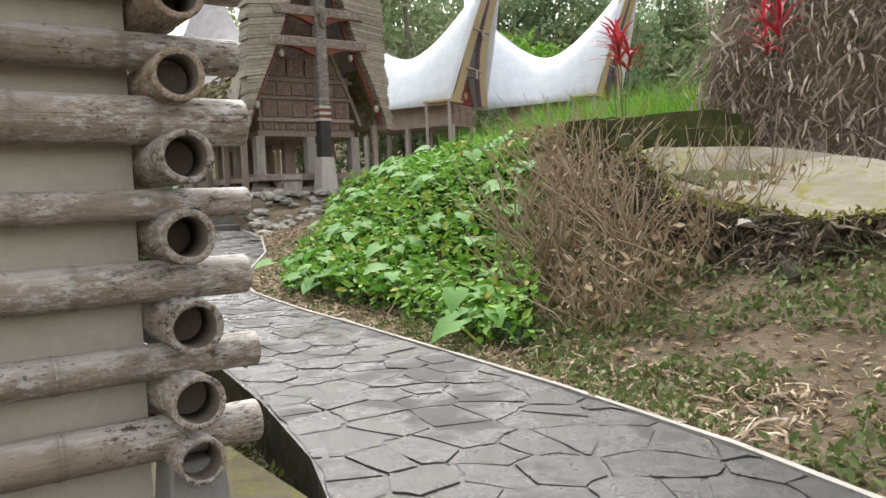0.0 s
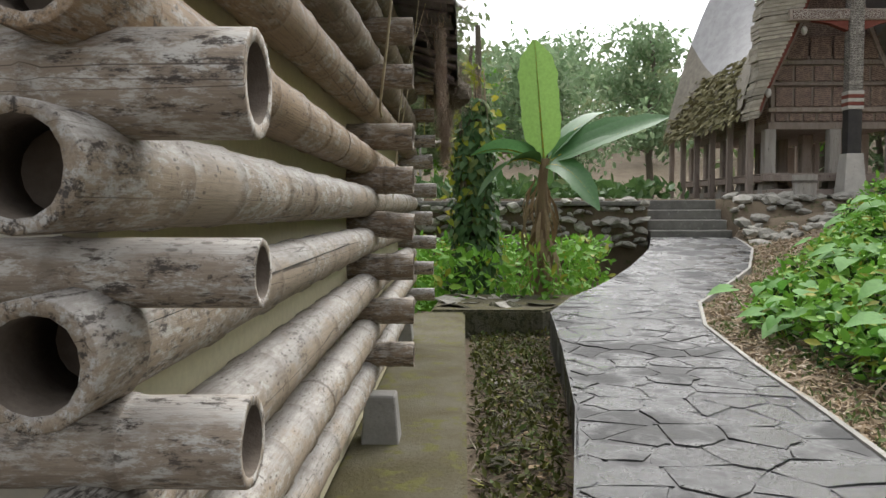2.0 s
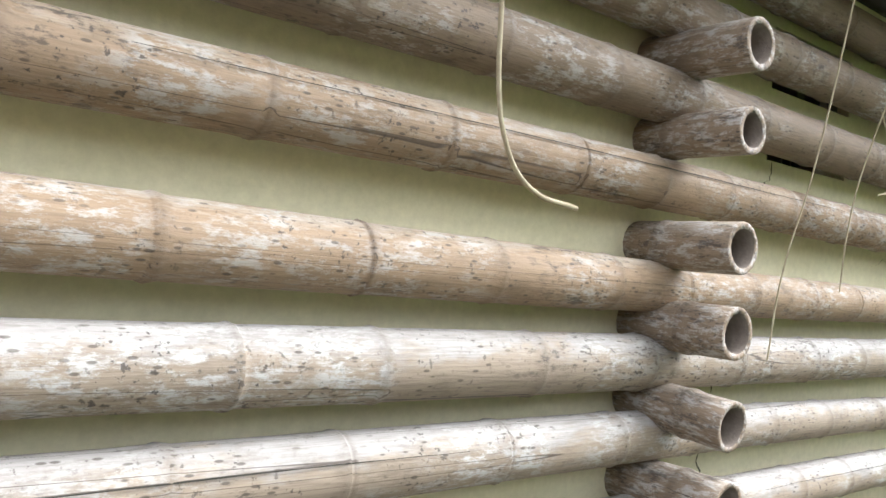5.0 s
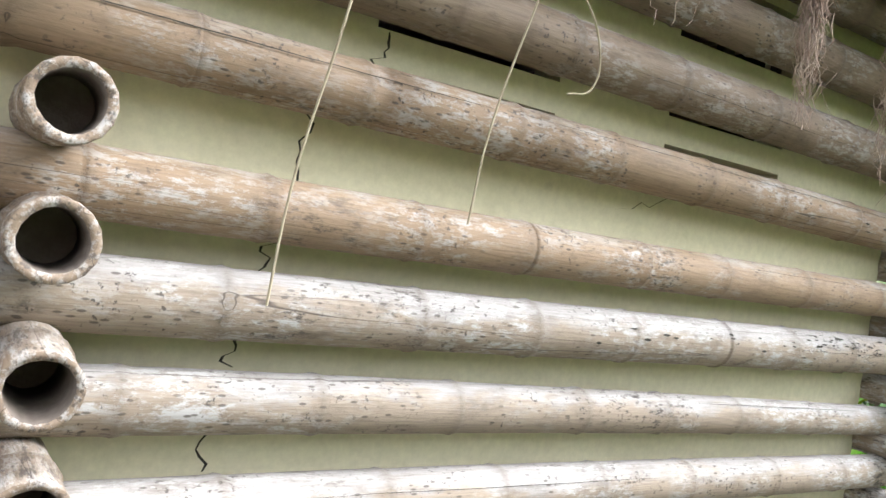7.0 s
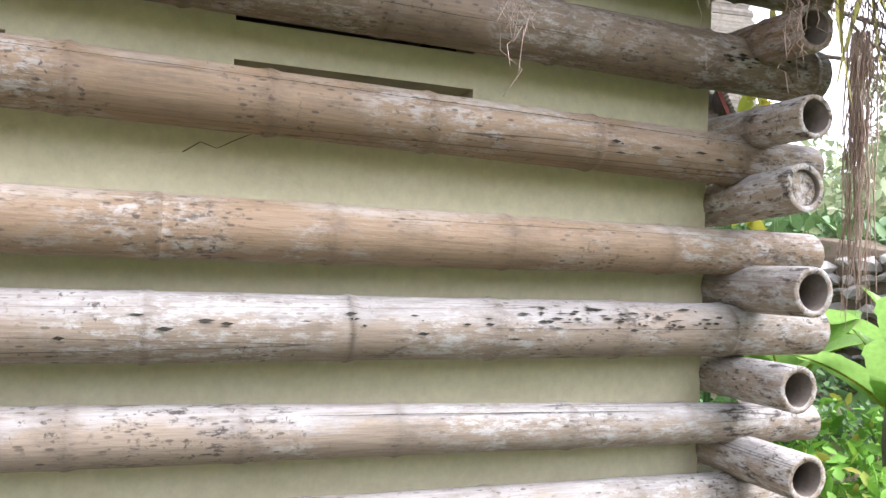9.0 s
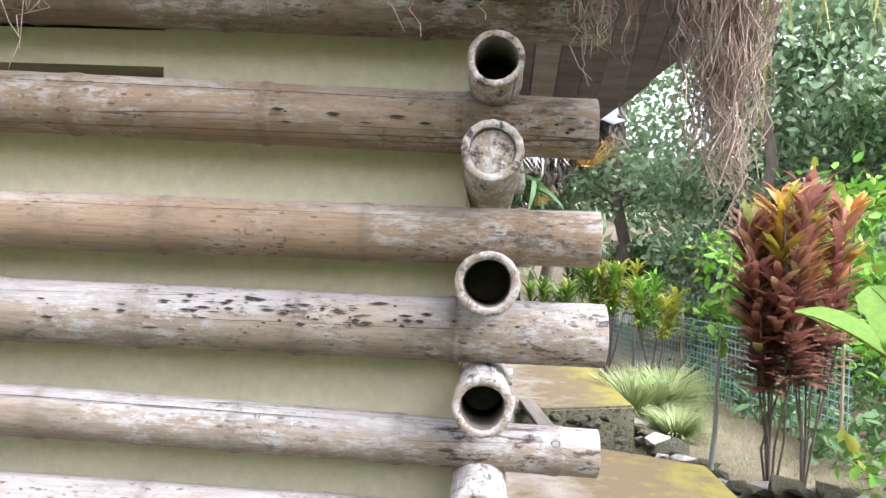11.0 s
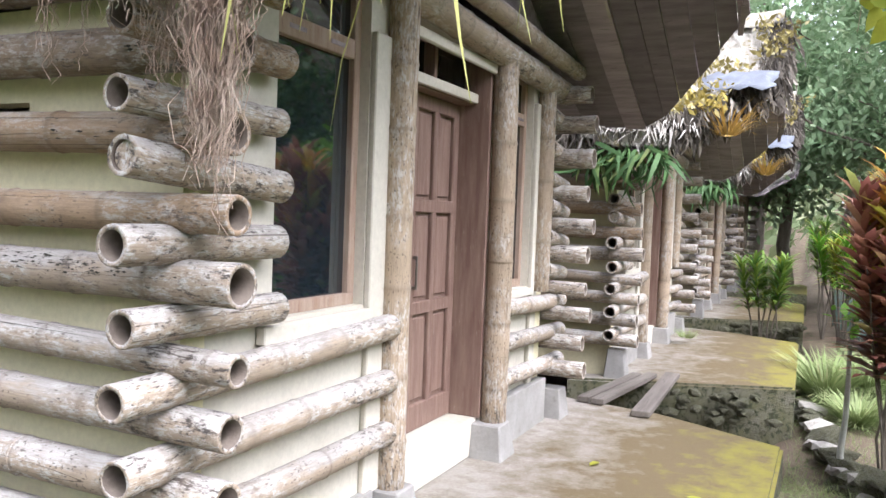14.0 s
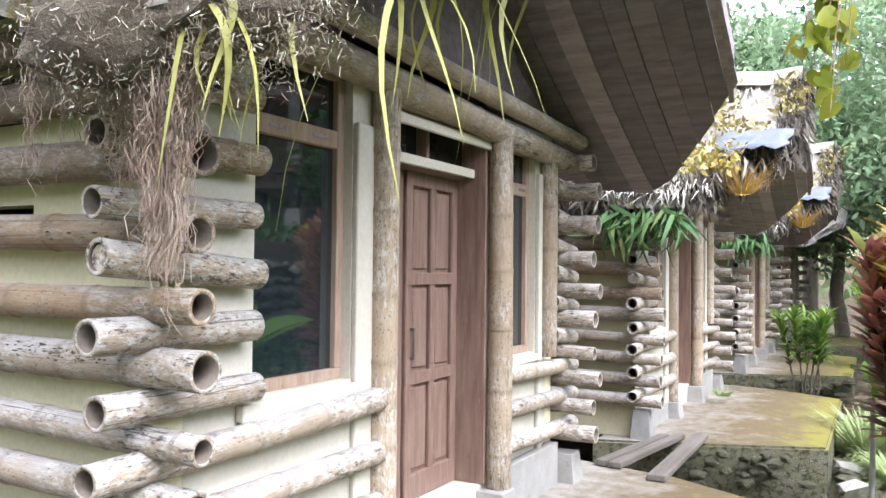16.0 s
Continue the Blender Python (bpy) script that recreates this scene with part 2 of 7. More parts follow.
def bamboo(name, p0, p1, r, seed, material, parent=None, label="", inner=0.76, pitch=0.40, seg=16, plug=False, r1=None, arch=None):
    """A bamboo culm from p0 to p1: swollen joints, a slight bend and taper, a thick wall and hollow ends."""
    rnd = random.Random(seed)
    p0, p1 = Vector(p0), Vector(p1)
    length = (p1 - p0).length
    at = rnd.uniform(0.12, pitch)
    joints = []
    while at < length - 0.05:
        joints.append(at)
        at += pitch * rnd.uniform(0.8, 1.2)
    stations = {0.0: (1.0, 0.0), length: (1.0, 0.0)}
    k = 0.0
    while k < length:
        stations.setdefault(round(k, 4), (1.0 + rnd.uniform(-0.012, 0.012), 0.0))
        k += 0.22
    for j in joints:
        for d, s, mark in ((-0.05, 1.0, 0.0), (-0.018, 1.015, 0.35), (-0.006, 1.06, 1.0), (0.004, 1.035, 1.0), (0.02, 0.985, 0.3), (0.06, 0.995, 0.0)):
            if 0.01 < j + d < length - 0.01:
                stations[round(j + d, 4)] = (s, mark)
    order = sorted(stations)
    bend = rnd.uniform(-0.004, 0.004) * length
    turn = rnd.uniform(0, 6.28)
    taper = rnd.uniform(-0.06, 0.06)
    if arch is not None:
        bend, turn = arch, math.pi / 2
    if r1:
        r, taper = (r + r1) / 2, (r1 - r) / ((r + r1) / 2)
    verts, marks, faces, mats = [], [], [], []
    egg = rnd.uniform(0.95, 1.0)

    def ring(x, rad, mark, wob=0.0):
        first = len(verts)
        c = math.sin(math.pi * x / length) * bend
        for i in range(seg):
            a = 2 * math.pi * i / seg
            rr = rad * (1 + wob * math.sin(3 * a + turn))
            verts.append((x, math.cos(turn) * c + rr * math.cos(a), math.sin(turn) * c + rr * math.sin(a) * egg))
            marks.append(mark)
        return first

    def bridge(a, b, mat):
        for i in range(seg):
            j = (i + 1) % seg
            faces.append((a + i, a + j, b + j, b + i))
            mats.append(mat)

    size = lambda x: r * (1 + taper * (x / length - 0.5))
    rings = [ring(x, size(x) * stations[x][0], stations[x][1], 0.008) for x in order]
    for a, b in zip(rings, rings[1:]):
        bridge(b, a, 0)
    for end, first in ((0.0, rings[0]), (length, rings[-1])):
        s = 1 if end == 0 else -1
        rad = size(end)
        lip = ring(end - s * 0.002, rad * 0.975, 0.0)
        inn = ring(end - s * 0.001, rad * inner * rnd.uniform(0.95, 1.04), 0.0, 0.03)
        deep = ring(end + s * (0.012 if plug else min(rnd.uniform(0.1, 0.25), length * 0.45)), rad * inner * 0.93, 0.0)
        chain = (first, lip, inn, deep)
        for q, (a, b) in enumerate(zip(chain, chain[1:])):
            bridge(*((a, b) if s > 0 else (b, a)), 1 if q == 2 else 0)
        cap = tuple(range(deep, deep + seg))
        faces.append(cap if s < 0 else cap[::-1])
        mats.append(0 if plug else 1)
    me = bpy.data.meshes.new(name)
    me.from_pydata(verts, [], faces)
    me.polygons.foreach_set("material_index", mats)
    me.polygons.foreach_set("use_smooth", [len(f) == 4 for f in faces])
    me.attributes.new("joint", "FLOAT", "POINT").data.foreach_set("value", marks)
    me.attributes.new("tip", "FLOAT", "POINT").data.foreach_set("value", [max(0.0, 1 - min(v[0], length - v[0]) / 0.55) for v in verts])
    me.materials.append(material)
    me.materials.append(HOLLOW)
    ob = new(name, me)
    axis = (p1 - p0).normalized()
    ob.matrix_world = Matrix.Translation(p0) @ axis.to_track_quat("X", "Z").to_matrix().to_4x4()
    if parent:
        ob.parent = parent
    return tagged(ob, label)


def mesh_object(name, verts, faces, material, parent=None, label="", smooth=False, mats=None):
    me = bpy.data.meshes.new(name)
    me.from_pydata(verts, [], faces)
    for m in material if isinstance(material, (list, tuple)) else [material]:
        me.materials.append(m)
    if mats is not None:
        me.polygons.foreach_set("material_index", mats)
    if smooth:
        me.polygons.foreach_set("use_smooth", [True] * len(faces))
    ob = new(name, me)
    ob.parent = parent
    return tagged(ob, label)


# ---- the terrain ----
def blend(x, a, b):
    t = min(1.0, max(0.0, (x - a) / (b - a)))
    return t * t * (3 - 2 * t)


LEFT_EDGE = [(-12.0, 5.0), (-9.2, 2.4), (-7.6, 0.35), (-6.5, -0.45), (-5.5, -0.78), (-4.4, -1.0), (-2.4, -1.28), (-0.5, -1.43), (1.3, -1.52), (2.3, -1.85), (3.4, -2.45), (4.8, -3.08), (6.6, -3.75), (8.6, -4.25)]
RIGHT_EDGE = [(-13.5, 2.6), (-10.5, -0.6), (-8.4, -1.8), (-6.6, -2.24), (-5.3, -2.43), (-4.2, -2.54), (-2.3, -2.72), (-0.6, -2.83), (0.5, -2.9), (1.9, -3.25), (3.0, -3.85), (4.6, -4.75), (6.6, -5.5), (8.6, -5.85)]


def path_z(x):
    return 0.10 + 0.07 * blend(x, -1.5, 1.5) + 0.50 * blend(x, 0.8, 9.5)


def edge_y(edge, x):
    for (x0, y0), (x1, y1) in zip(edge, edge[1:]):
        if x <= x1 or (x1, y1) == edge[-1]:
            return y0 + (y1 - y0) * (x - x0) / (x1 - x0)
    return edge[-1][1]


def ground_z(x, y):
    """The lie of the land: the ditch by the walk, the bank, the upper terrace and the wooded hills."""
    z = -0.22 + 0.05 * noise.noise((x * 0.7, y * 0.7, 0.0))
    if -12 < x < 8.7:
        py = edge_y(RIGHT_EDGE, x)
        top = 1.72 * blend(x, -4.2, -1.2) * (1 - 0.35 * blend(x, 4.0, 8.0)) + 1.05 * (1 - blend(x, -4.2, -1.2))
        side = blend(py - y, 0.15, 3.4 if x < 5 else 2.6)
        near = blend(py - y, -0.3, 0.0)
        z = z * (1 - near) + near * (path_z(x) - 0.06 + (top - path_z(x)) * side)
        z += 0.9 * blend(-y, 7.2, 10.5) * (1 - blend(x, 2.0, 7.0))
    rise = 1.42 + 0.8 * blend(y, 2, 10)
    if y > -4.2:
        z += (rise - z) * blend(x, 8.75, 8.95)
    elif y > -5.9:
        z += (rise - z) * blend(x, 9.3, 10.0)
    else:
        z += (rise - z) * blend(x, 7.6, 9.8)
    z += -0.35 * blend(y, 3.4, 5.5) * (1 - blend(x, 5.0, 8.0)) * blend(x, 1.0, 1.9)
    z -= 0.45 * blend(y, 3.9, 4.4) * (1 - blend(x, 1.5, 2.0)) * blend(x, -7.0, -6.5)
    r = math.hypot(x, y)
    hill = max(blend(x, 30, 130), 0.75 * blend(-y, 28, 120), 0.35 * blend(y, 34, 120), 0.6 * blend(-x, 30, 120))
    z += hill * (15 + 16 * blend(-y - 0.25 * x, 0, 30) + 4 * noise.noise((x * 0.02, y * 0.02, 5.0)))
    return z + 0.03 * noise.noise((x * 2.3, y * 2.3, 3.0))


SOIL = surface("earth_and_litter", (0.12, 0.09, 0.06), (0.18, 0.14, 0.095), (0.07, 0.085, 0.03), 1.4, 35, 0.95, 0.8, spot_at=0.56, depth=0.03)
axis_x = sorted({round(v, 3) for v in list(np.arange(-14, 14, 0.22)) + [8.75, 8.82, 8.95] + [s * (14 + 1.6 * k ** 1.75) for k in range(1, 24) for s in (-1, 1)]})
axis_y = sorted({round(v, 3) for v in list(np.arange(-12, 16, 0.22)) + [s * (16 + 1.6 * k ** 1.75) for k in range(1, 24) for s in (-1, 1)]})
gv = [(x, y, ground_z(x, y)) for y in axis_y for x in axis_x]
nx = len(axis_x)
gf = [(j * nx + i, j * nx + i + 1, (j + 1) * nx + i + 1, (j + 1) * nx + i) for j in range(len(axis_y) - 1) for i in range(nx - 1)]
tagged(mesh_object("ground", gv, gf, SOIL, smooth=True), "brown earth with dead leaves and thin weeds", "ground", kind="structure")

# ---- the walk of flat stones ----
MORTAR = surface("walk_mortar", (0.05, 0.049, 0.047), (0.035, 0.034, 0.032), (0.03, 0.034, 0.02), 3, 60, 0.55, 0.6)
WHITEKERB = surface("cement_kerb", (0.42, 0.40, 0.36), (0.30, 0.29, 0.26), (0.18, 0.17, 0.14), 5, 60, 0.9, 0.4)


def strip_points():
    """Matching points of the walk's two edges, close together."""
    out = []
    for (a, b), (c, d) in zip(zip(LEFT_EDGE, LEFT_EDGE[1:]), zip(RIGHT_EDGE, RIGHT_EDGE[1:])):
        for k in range(6):
            s = k / 6
            out.append(((a[0] + (b[0] - a[0]) * s, a[1] + (b[1] - a[1]) * s), (c[0] + (d[0] - c[0]) * s, c[1] + (d[1] - c[1]) * s)))
    return out + [(LEFT_EDGE[-1], RIGHT_EDGE[-1])]


strip = strip_points()
pv, pf = [], []
for (lx, ly), (rx, ry) in strip:
    zl, zr = path_z(lx), path_z(rx)
    pv += [(lx, ly, -0.45), (lx, ly, zl), (rx, ry, zr), (rx, ry, -0.45)]
for i in range(len(strip) - 1):
    a, b = 4 * i, 4 * i + 4
    pf += [(a, b, b + 1, a + 1), (a + 1, b + 1, b + 2, a + 2), (a + 2, b + 2, b + 3, a + 3)]
walkway = tagged(mesh_object("walkway", pv, pf, MORTAR), "grey garden walk of irregular flat stones, damp", "path", kind="structure")
kv, kf = [], []
for (lx, ly), (rx, ry) in strip:
    d = Vector((rx - lx, ry - ly)).normalized()
    z = path_z(rx)
    for o, h in ((-0.005, -0.2), (-0.005, 0.016), (0.032, 0.016), (0.032, -0.2)):
        kv.append((rx + d.x * o, ry + d.y * o, z + h))
for i in range(len(strip) - 1):
    a, b = 4 * i, 4 * i + 4
    kf += [(a, b, b + 1, a + 1), (a + 1, b + 1, b + 2, a + 2), (a + 2, b + 2, b + 3, a + 3)]
tagged(mesh_object("kerb", kv, kf, WHITEKERB), "thin pale cement kerb along the stone walk", "kerb", kind="structure")

# ---- terraces ----
def slab(name, corners, z0, z1, material, label):
    n = len(corners)
    verts = [(x, y, z0) for x, y in corners] + [(x, y, z1) for x, y in corners]
    faces = [tuple(range(n, 2 * n))] + [(i, (i + 1) % n, n + (i + 1) % n, n + i) for i in range(n)]
    bm = bmesh.new()
    vs = [bm.verts.new(v) for v in verts]
    for f in faces:
        bm.faces.new([vs[i] for i in f])
    bmesh.ops.recalc_face_normals(bm, faces=bm.faces[:])
    top = [e for e in bm.edges if all(v.co.z > z1 - 1e-4 for v in e.verts)]
    bmesh.ops.bevel(bm, geom=top, offset=0.025, segments=2, affect="EDGES")
    for f in bm.faces:
        f.material_index = 0 if f.normal.z > 0.3 else 1
    return tagged(part(name, bm, [material, TERRACE_FACE]), label, "terrace", kind="structure")


PITCH = 6.42
TERRACE_FACE = surface("mossy_stone_face", (0.11, 0.11, 0.055), (0.16, 0.15, 0.11), (0.045, 0.05, 0.025), 5, 40, 0.95, 0.9, spot_at=0.5, depth=0.03)
LEDGE = surface("damp_mossy_ledge", (0.078, 0.066, 0.026), (0.135, 0.12, 0.08), (0.12, 0.115, 0.024), 2.2, 45, 0.85, 0.7, spot_at=0.53, depth=0.02)
slab("side_ledge", [(-6.5, -0.64), (2.1, -0.61), (2.12, -0.2), (1.97, 0.0), (-6.5, 0.0)], -0.5, 0.06, LEDGE, "mossy cement ledge along the side wall")
slab("terrace_1", [(-0.2, 0.0), (1.9, 0.0), (1.96, 4.1), (1.0, 4.62), (-0.2, 4.85)], -0.55, 0.0, MOSSY, "cement terrace with brown film and yellow moss")
for k in (1, 2, 3):
    y = PITCH * k
    slab(f"terrace_{k + 1}", [(-0.2, y - 0.35), (0.7, y - 0.02), (1.98, y + 0.52), (1.95, y + 4.1), (1.0, y + 4.6), (-0.2, y + 4.8)], -0.7, -0.09, MOSSY, "raised cement terrace covered in moss, with a stone face")


# ---- the bungalow ----
# long side logs: height at the back, in the middle and at the front corner, radius at the back and at the front
S_LOGS = [(0.42, 0.42, 0.42, 0.078, 0.072), (0.605, 0.64, 0.63, 0.088, 0.070), (0.842, 0.885, 0.855, 0.090, 0.066), (1.12, 1.125, 1.055, 0.088, 0.056), (1.365, 1.335, 1.325, 0.086, 0.076), (1.615, 1.55, 1.546, 0.084, 0.066), (1.85, 1.845, 1.80, 0.082, 0.073), (2.07, 2.10, 2.075, 0.084, 0.082), (2.34, 2.345, 2.34, 0.078, 0.078), (2.57, 2.57, 2.57, 0.074, 0.074)]
P_LEVELS = [(0.485, 0.062), (0.728, 0.064), (0.968, 0.066), (1.19, 0.062), (1.445, 0.066), (1.685, 0.064), (1.897, 0.058), (2.13, 0.066), (2.38, 0.062)]
WIDE = 3.95


def pierced(name, axis, face0, face1, a0, a1, z0, z1, holes, material, parent):
    """A wall slab across the other axis, with rectangular holes (a, a, z, z) cut through, as one closed mesh."""
    ca = sorted({a0, a1, *[h[0] for h in holes], *[h[1] for h in holes]})
    cz = sorted({z0, z1, *[h[2] for h in holes], *[h[3] for h in holes]})
    solid = lambda i, j: 0 <= i < len(ca) - 1 and 0 <= j < len(cz) - 1 and not any(h[0] <= ca[i] and h[1] >= ca[i + 1] and h[2] <= cz[j] and h[3] >= cz[j + 1] for h in holes)
    bm = bmesh.new()
    at = {}

    def vert(i, j, f):
        if (i, j, f) not in at:
            d = face1 if f else face0
            at[i, j, f] = bm.verts.new((ca[i], d, cz[j]) if axis == "y" else (d, ca[i], cz[j]))
        return at[i, j, f]

    for i in range(len(ca) - 1):
        for j in range(len(cz) - 1):
            if not solid(i, j):
                continue
            for f in (0, 1):
                bm.faces.new([vert(*q, f) for q in ((i, j), (i + 1, j), (i + 1, j + 1), (i, j + 1))])
            for di, dj, e in ((-1, 0, ((i, j), (i, j + 1))), (1, 0, ((i + 1, j), (i + 1, j + 1))), (0, -1, ((i, j), (i + 1, j))), (0, 1, ((i, j + 1), (i + 1, j + 1)))):
                if not solid(i + di, j + dj):
                    bm.faces.new([vert(*e[0], 0), vert(*e[1], 0), vert(*e[1], 1), vert(*e[0], 1)])
    bmesh.ops.recalc_face_normals(bm, faces=bm.faces[:])
    return part(name, bm, material, parent)


def door_leaf(parent, y0, y1, x):
    """A panelled door leaf: rails, stiles and raised panels."""
    bm = bmesh.new()
    z0, z1 = 0.25, 2.29
    add_box(bm, x - 0.02, x, y0, y1, z0, z1)
    w = 0.075
    mid = (y0 + y1) / 2
    for a, b in ((y0, y0 + w), (mid - 0.03, mid + 0.03), (y1 - w, y1)):
        add_box(bm, x, x + 0.030, a, b, z0, z1, 0.006)
    rails = [(z0, z0 + 0.16), (0.96, 1.04), (1.58, 1.66), (z1 - 0.09, z1)]
    for a, b in rails:
        add_box(bm, x, x + 0.0315, y0, y1, a, b, 0.006)
    leaf = part("door_leaf", bm, DOORWOOD, parent)
    for (_, a), (b, _) in zip(rails, rails[1:]):
        for c, d in ((y0 + w, mid - 0.03), (mid + 0.03, y1 - w)):
            box("panel", x - 0.002, x + 0.016, c + 0.022, d - 0.022, a + 0.022, b - 0.022, DOORWOOD, leaf, bevel=0.008)
    return leaf


def window_set(name, parent, y0, y1, z0, z1, bar):
    w = empty(name)
    w.parent = parent
    t = 0.055
    bm = bmesh.new()
    for a, b, c, d in ((y0, y1, z0, z0 + t), (y0, y1, z1 - t, z1), (y0, y0 + t, z0 + t, z1 - t), (y1 - t, y1, z0 + t, z1 - t), (y0 + t, y1 - t, bar, bar + 0.09)):
        add_box(bm, 0.045, 0.10, a, b, c, d, 0.004)
    part("frame", bm, FRAMEWOOD, w, "faded brown wooden frame")
    for a, b in ((z0 + t, bar), (bar + 0.09, z1 - t)):
        p = box("pane", 0.062, 0.068, y0 + t, y1 - t, a, b, GLASS, w, "dark reflecting glass", bevel=0)
    for s in (0.28, 0.72):
        yy = y0 + (y1 - y0) * s
        box("latch", 0.0985, 0.104, yy - 0.06, yy + 0.06, bar + 0.035, bar + 0.055, DARKWOOD, w, bevel=0.002)
    return w


def build_bungalow():
    b = empty("bungalow", label="cream bungalow clad in crossed bamboo logs, mossy thatched roof", category="bungalow", group="row of bungalows")
    side = pierced("wall", "y", 0.0, 0.12, -5.83, 0.15, 0.0, 2.75, [(-2.267, -1.675, 1.80, 1.935), (-2.267, -1.675, 2.025, 2.16), (-2.267, -1.675, 2.28, 2.50), (-1.212, -0.61, 1.80, 1.935), (-1.212, -0.61, 2.025, 2.16), (-1.212, -0.61, 2.28, 2.50)], PLASTER, b)
    back = pierced("wall", "x", -5.95, -5.83, 0.0, WIDE, 0.0, 2.75, [], CREAM, b)
    far = pierced("wall", "y", WIDE - 0.12, WIDE, -5.83, 0.15, 0.0, 2.75, [], PLASTER, b)
    front = pierced("wall", "x", 0.03, 0.15, 0.12, WIDE - 0.12, 0.0, 2.75, [(0.50, 1.205, 1.13, 2.68), (1.54, 2.80, 0.0, 2.62), (3.10, 3.60, 1.06, 2.60)], CREAM, b)
    side["label"], front["label"] = "olive-cream plastered side wall with two vents", "cream plastered front wall"
    box("ceiling_board", -5.83, 0.03, 0.12, WIDE - 0.12, 2.70, 2.745, DARKWOOD, b)
    # vents of the side wall
    for x0, x1 in ((-2.267, -1.675), (-1.212, -0.61)):
        bm = bmesh.new()
        xm = (x0 + x1) / 2
        for a, c, d, e in ((x0, x1, 2.28, 2.30), (x0, x1, 2.48, 2.50), (x0, x0 + 0.025, 2.30, 2.48), (x1 - 0.025, x1, 2.30, 2.48), (xm - 0.03, xm + 0.03, 2.30, 2.48)):
            add_box(bm, a, c, 0.045, 0.08, d, e, 0.003)
        part("vent_frame", bm, OLDWOOD, side, "grey vent frame")
    # long logs of the side walls
    for k, (z0, zm, z1, r0, r1) in enumerate(S_LOGS):
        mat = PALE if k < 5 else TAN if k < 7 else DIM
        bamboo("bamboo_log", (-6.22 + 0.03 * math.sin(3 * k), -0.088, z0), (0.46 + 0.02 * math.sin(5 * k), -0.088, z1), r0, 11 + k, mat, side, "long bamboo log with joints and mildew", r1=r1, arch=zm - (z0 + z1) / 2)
        bamboo("bamboo_log", (-6.22, WIDE + 0.088, z0), (0.50 + 0.03 * math.sin(4 * k), WIDE + 0.088, z1 - 0.03), r1 * 0.95, 41 + k, GREY, far)
    # cross logs: the middle stubs, the back wall's logs and the front corner
    for k, (z, r) in enumerate(P_LEVELS):
        zm = (0.52, 0.752, 0.985, 1.20, 1.445, 1.672, 1.985, 2.22, 2.46)[k]
        lean = 0.03 if k == 3 else 0.0
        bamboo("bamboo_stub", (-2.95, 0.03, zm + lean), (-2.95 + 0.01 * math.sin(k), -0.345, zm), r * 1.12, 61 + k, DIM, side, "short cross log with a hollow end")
        zb, rb = (0.473, 0.722, 0.98, 1.222, 1.487, 1.70, 1.94, 2.18, 2.42)[k], (0.072, 0.060, 0.068, 0.052, 0.078, 0.062, 0.07, 0.068, 0.066)[k]
        bamboo("bamboo_log", (-6.05, WIDE + 0.30, zb), (-6.05, -0.33 + 0.012 * math.sin(4 * k), zb), rb, 81 + k, GREY, back)
        stop = 1.36 if k < 3 else 0.44 + 0.02 * math.sin(3 * k)
        tip = -0.33 + 0.02 * math.sin(2.7 * k)
        up, down = (0.03 if k == 5 else 0.0), (0.0, -0.015, -0.045, 0.0, 0.0, 0.03, 0.0, 0.0, 0.0)[k]
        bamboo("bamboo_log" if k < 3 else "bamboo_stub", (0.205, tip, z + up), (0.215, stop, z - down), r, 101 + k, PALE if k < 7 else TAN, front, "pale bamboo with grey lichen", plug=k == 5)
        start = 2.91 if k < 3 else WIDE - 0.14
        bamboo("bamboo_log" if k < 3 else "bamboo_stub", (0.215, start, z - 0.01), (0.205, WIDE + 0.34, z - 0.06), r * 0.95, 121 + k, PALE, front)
    # posts, beams and footings of the porch
    for y, z0, r, s in ((1.425, 0.17, 0.080, 1), (2.845, 0.17, 0.088, 2), (3.74, 1.02, 0.070, 3)):
        bamboo("bamboo_post", (0.21, y, z0), (0.21, y, 2.72 - 0.04 * y), r, 140 + s, POSTBAMBOO, b, "upright bamboo post")
    bamboo("bamboo_beam", (0.22, 0.42, 2.715), (0.22, 4.2, 2.57), 0.09, 151, PALE, b, "long bamboo beam under the eaves")
    bamboo("bamboo_beam", (0.34, 0.45, 2.86), (0.34, 4.1, 2.72), 0.065, 152, PALE, b)
    for x, y, h, w in ((0.21, 1.425, 0.20, 0.26), (0.21, 2.80, 0.22, 0.28), (0.24, 4.06, 0.23, 0.24), (0.24, -0.02, 0.32, 0.24), (-2.95, -0.17, 0.31, 0.22), (-6.05, -0.1, 0.40, 0.24)):
        bm = bmesh.new()
        add_block(bm, x, y, -0.05, h, w, w * 0.72)
        part("footing", bm, CONCRETE, b, "grey concrete footing block")
    # trims round the openings, the sill and the threshold
    bm = bmesh.new()
    for y0, y1 in ((1.21, 1.36), (2.805, 2.90), (2.97, 3.09), (3.61, 3.69)):
        add_box(bm, 0.152, 0.185, y0, y1, 0.20, 2.42, 0.006)
    add_box(bm, 0.152, 0.20, 0.40, 1.208, 1.04, 1.115, 0.006)
    add_box(bm, 0.152, 0.20, 3.092, 3.608, 1.0, 1.05, 0.006)
    add_box(bm, 0.152, 0.182, 1.50, 2.80, 2.49, 2.55, 0.006)
    part("trim", bm, CREAM, front, "cream cement trim")
    box("threshold", -0.14, 0.12, 1.545, 2.795, 0.0, 0.245, CREAM, b, "pale cement threshold", 0.01)
    box("plinth", 0.152, 0.235, 2.94, 3.9, -0.02, 0.33, CONCRETE, b, "grey cement plinth")
    box("plinth", 0.152, 0.20, 0.3, 1.28, -0.02, 0.22, CONCRETE, b)
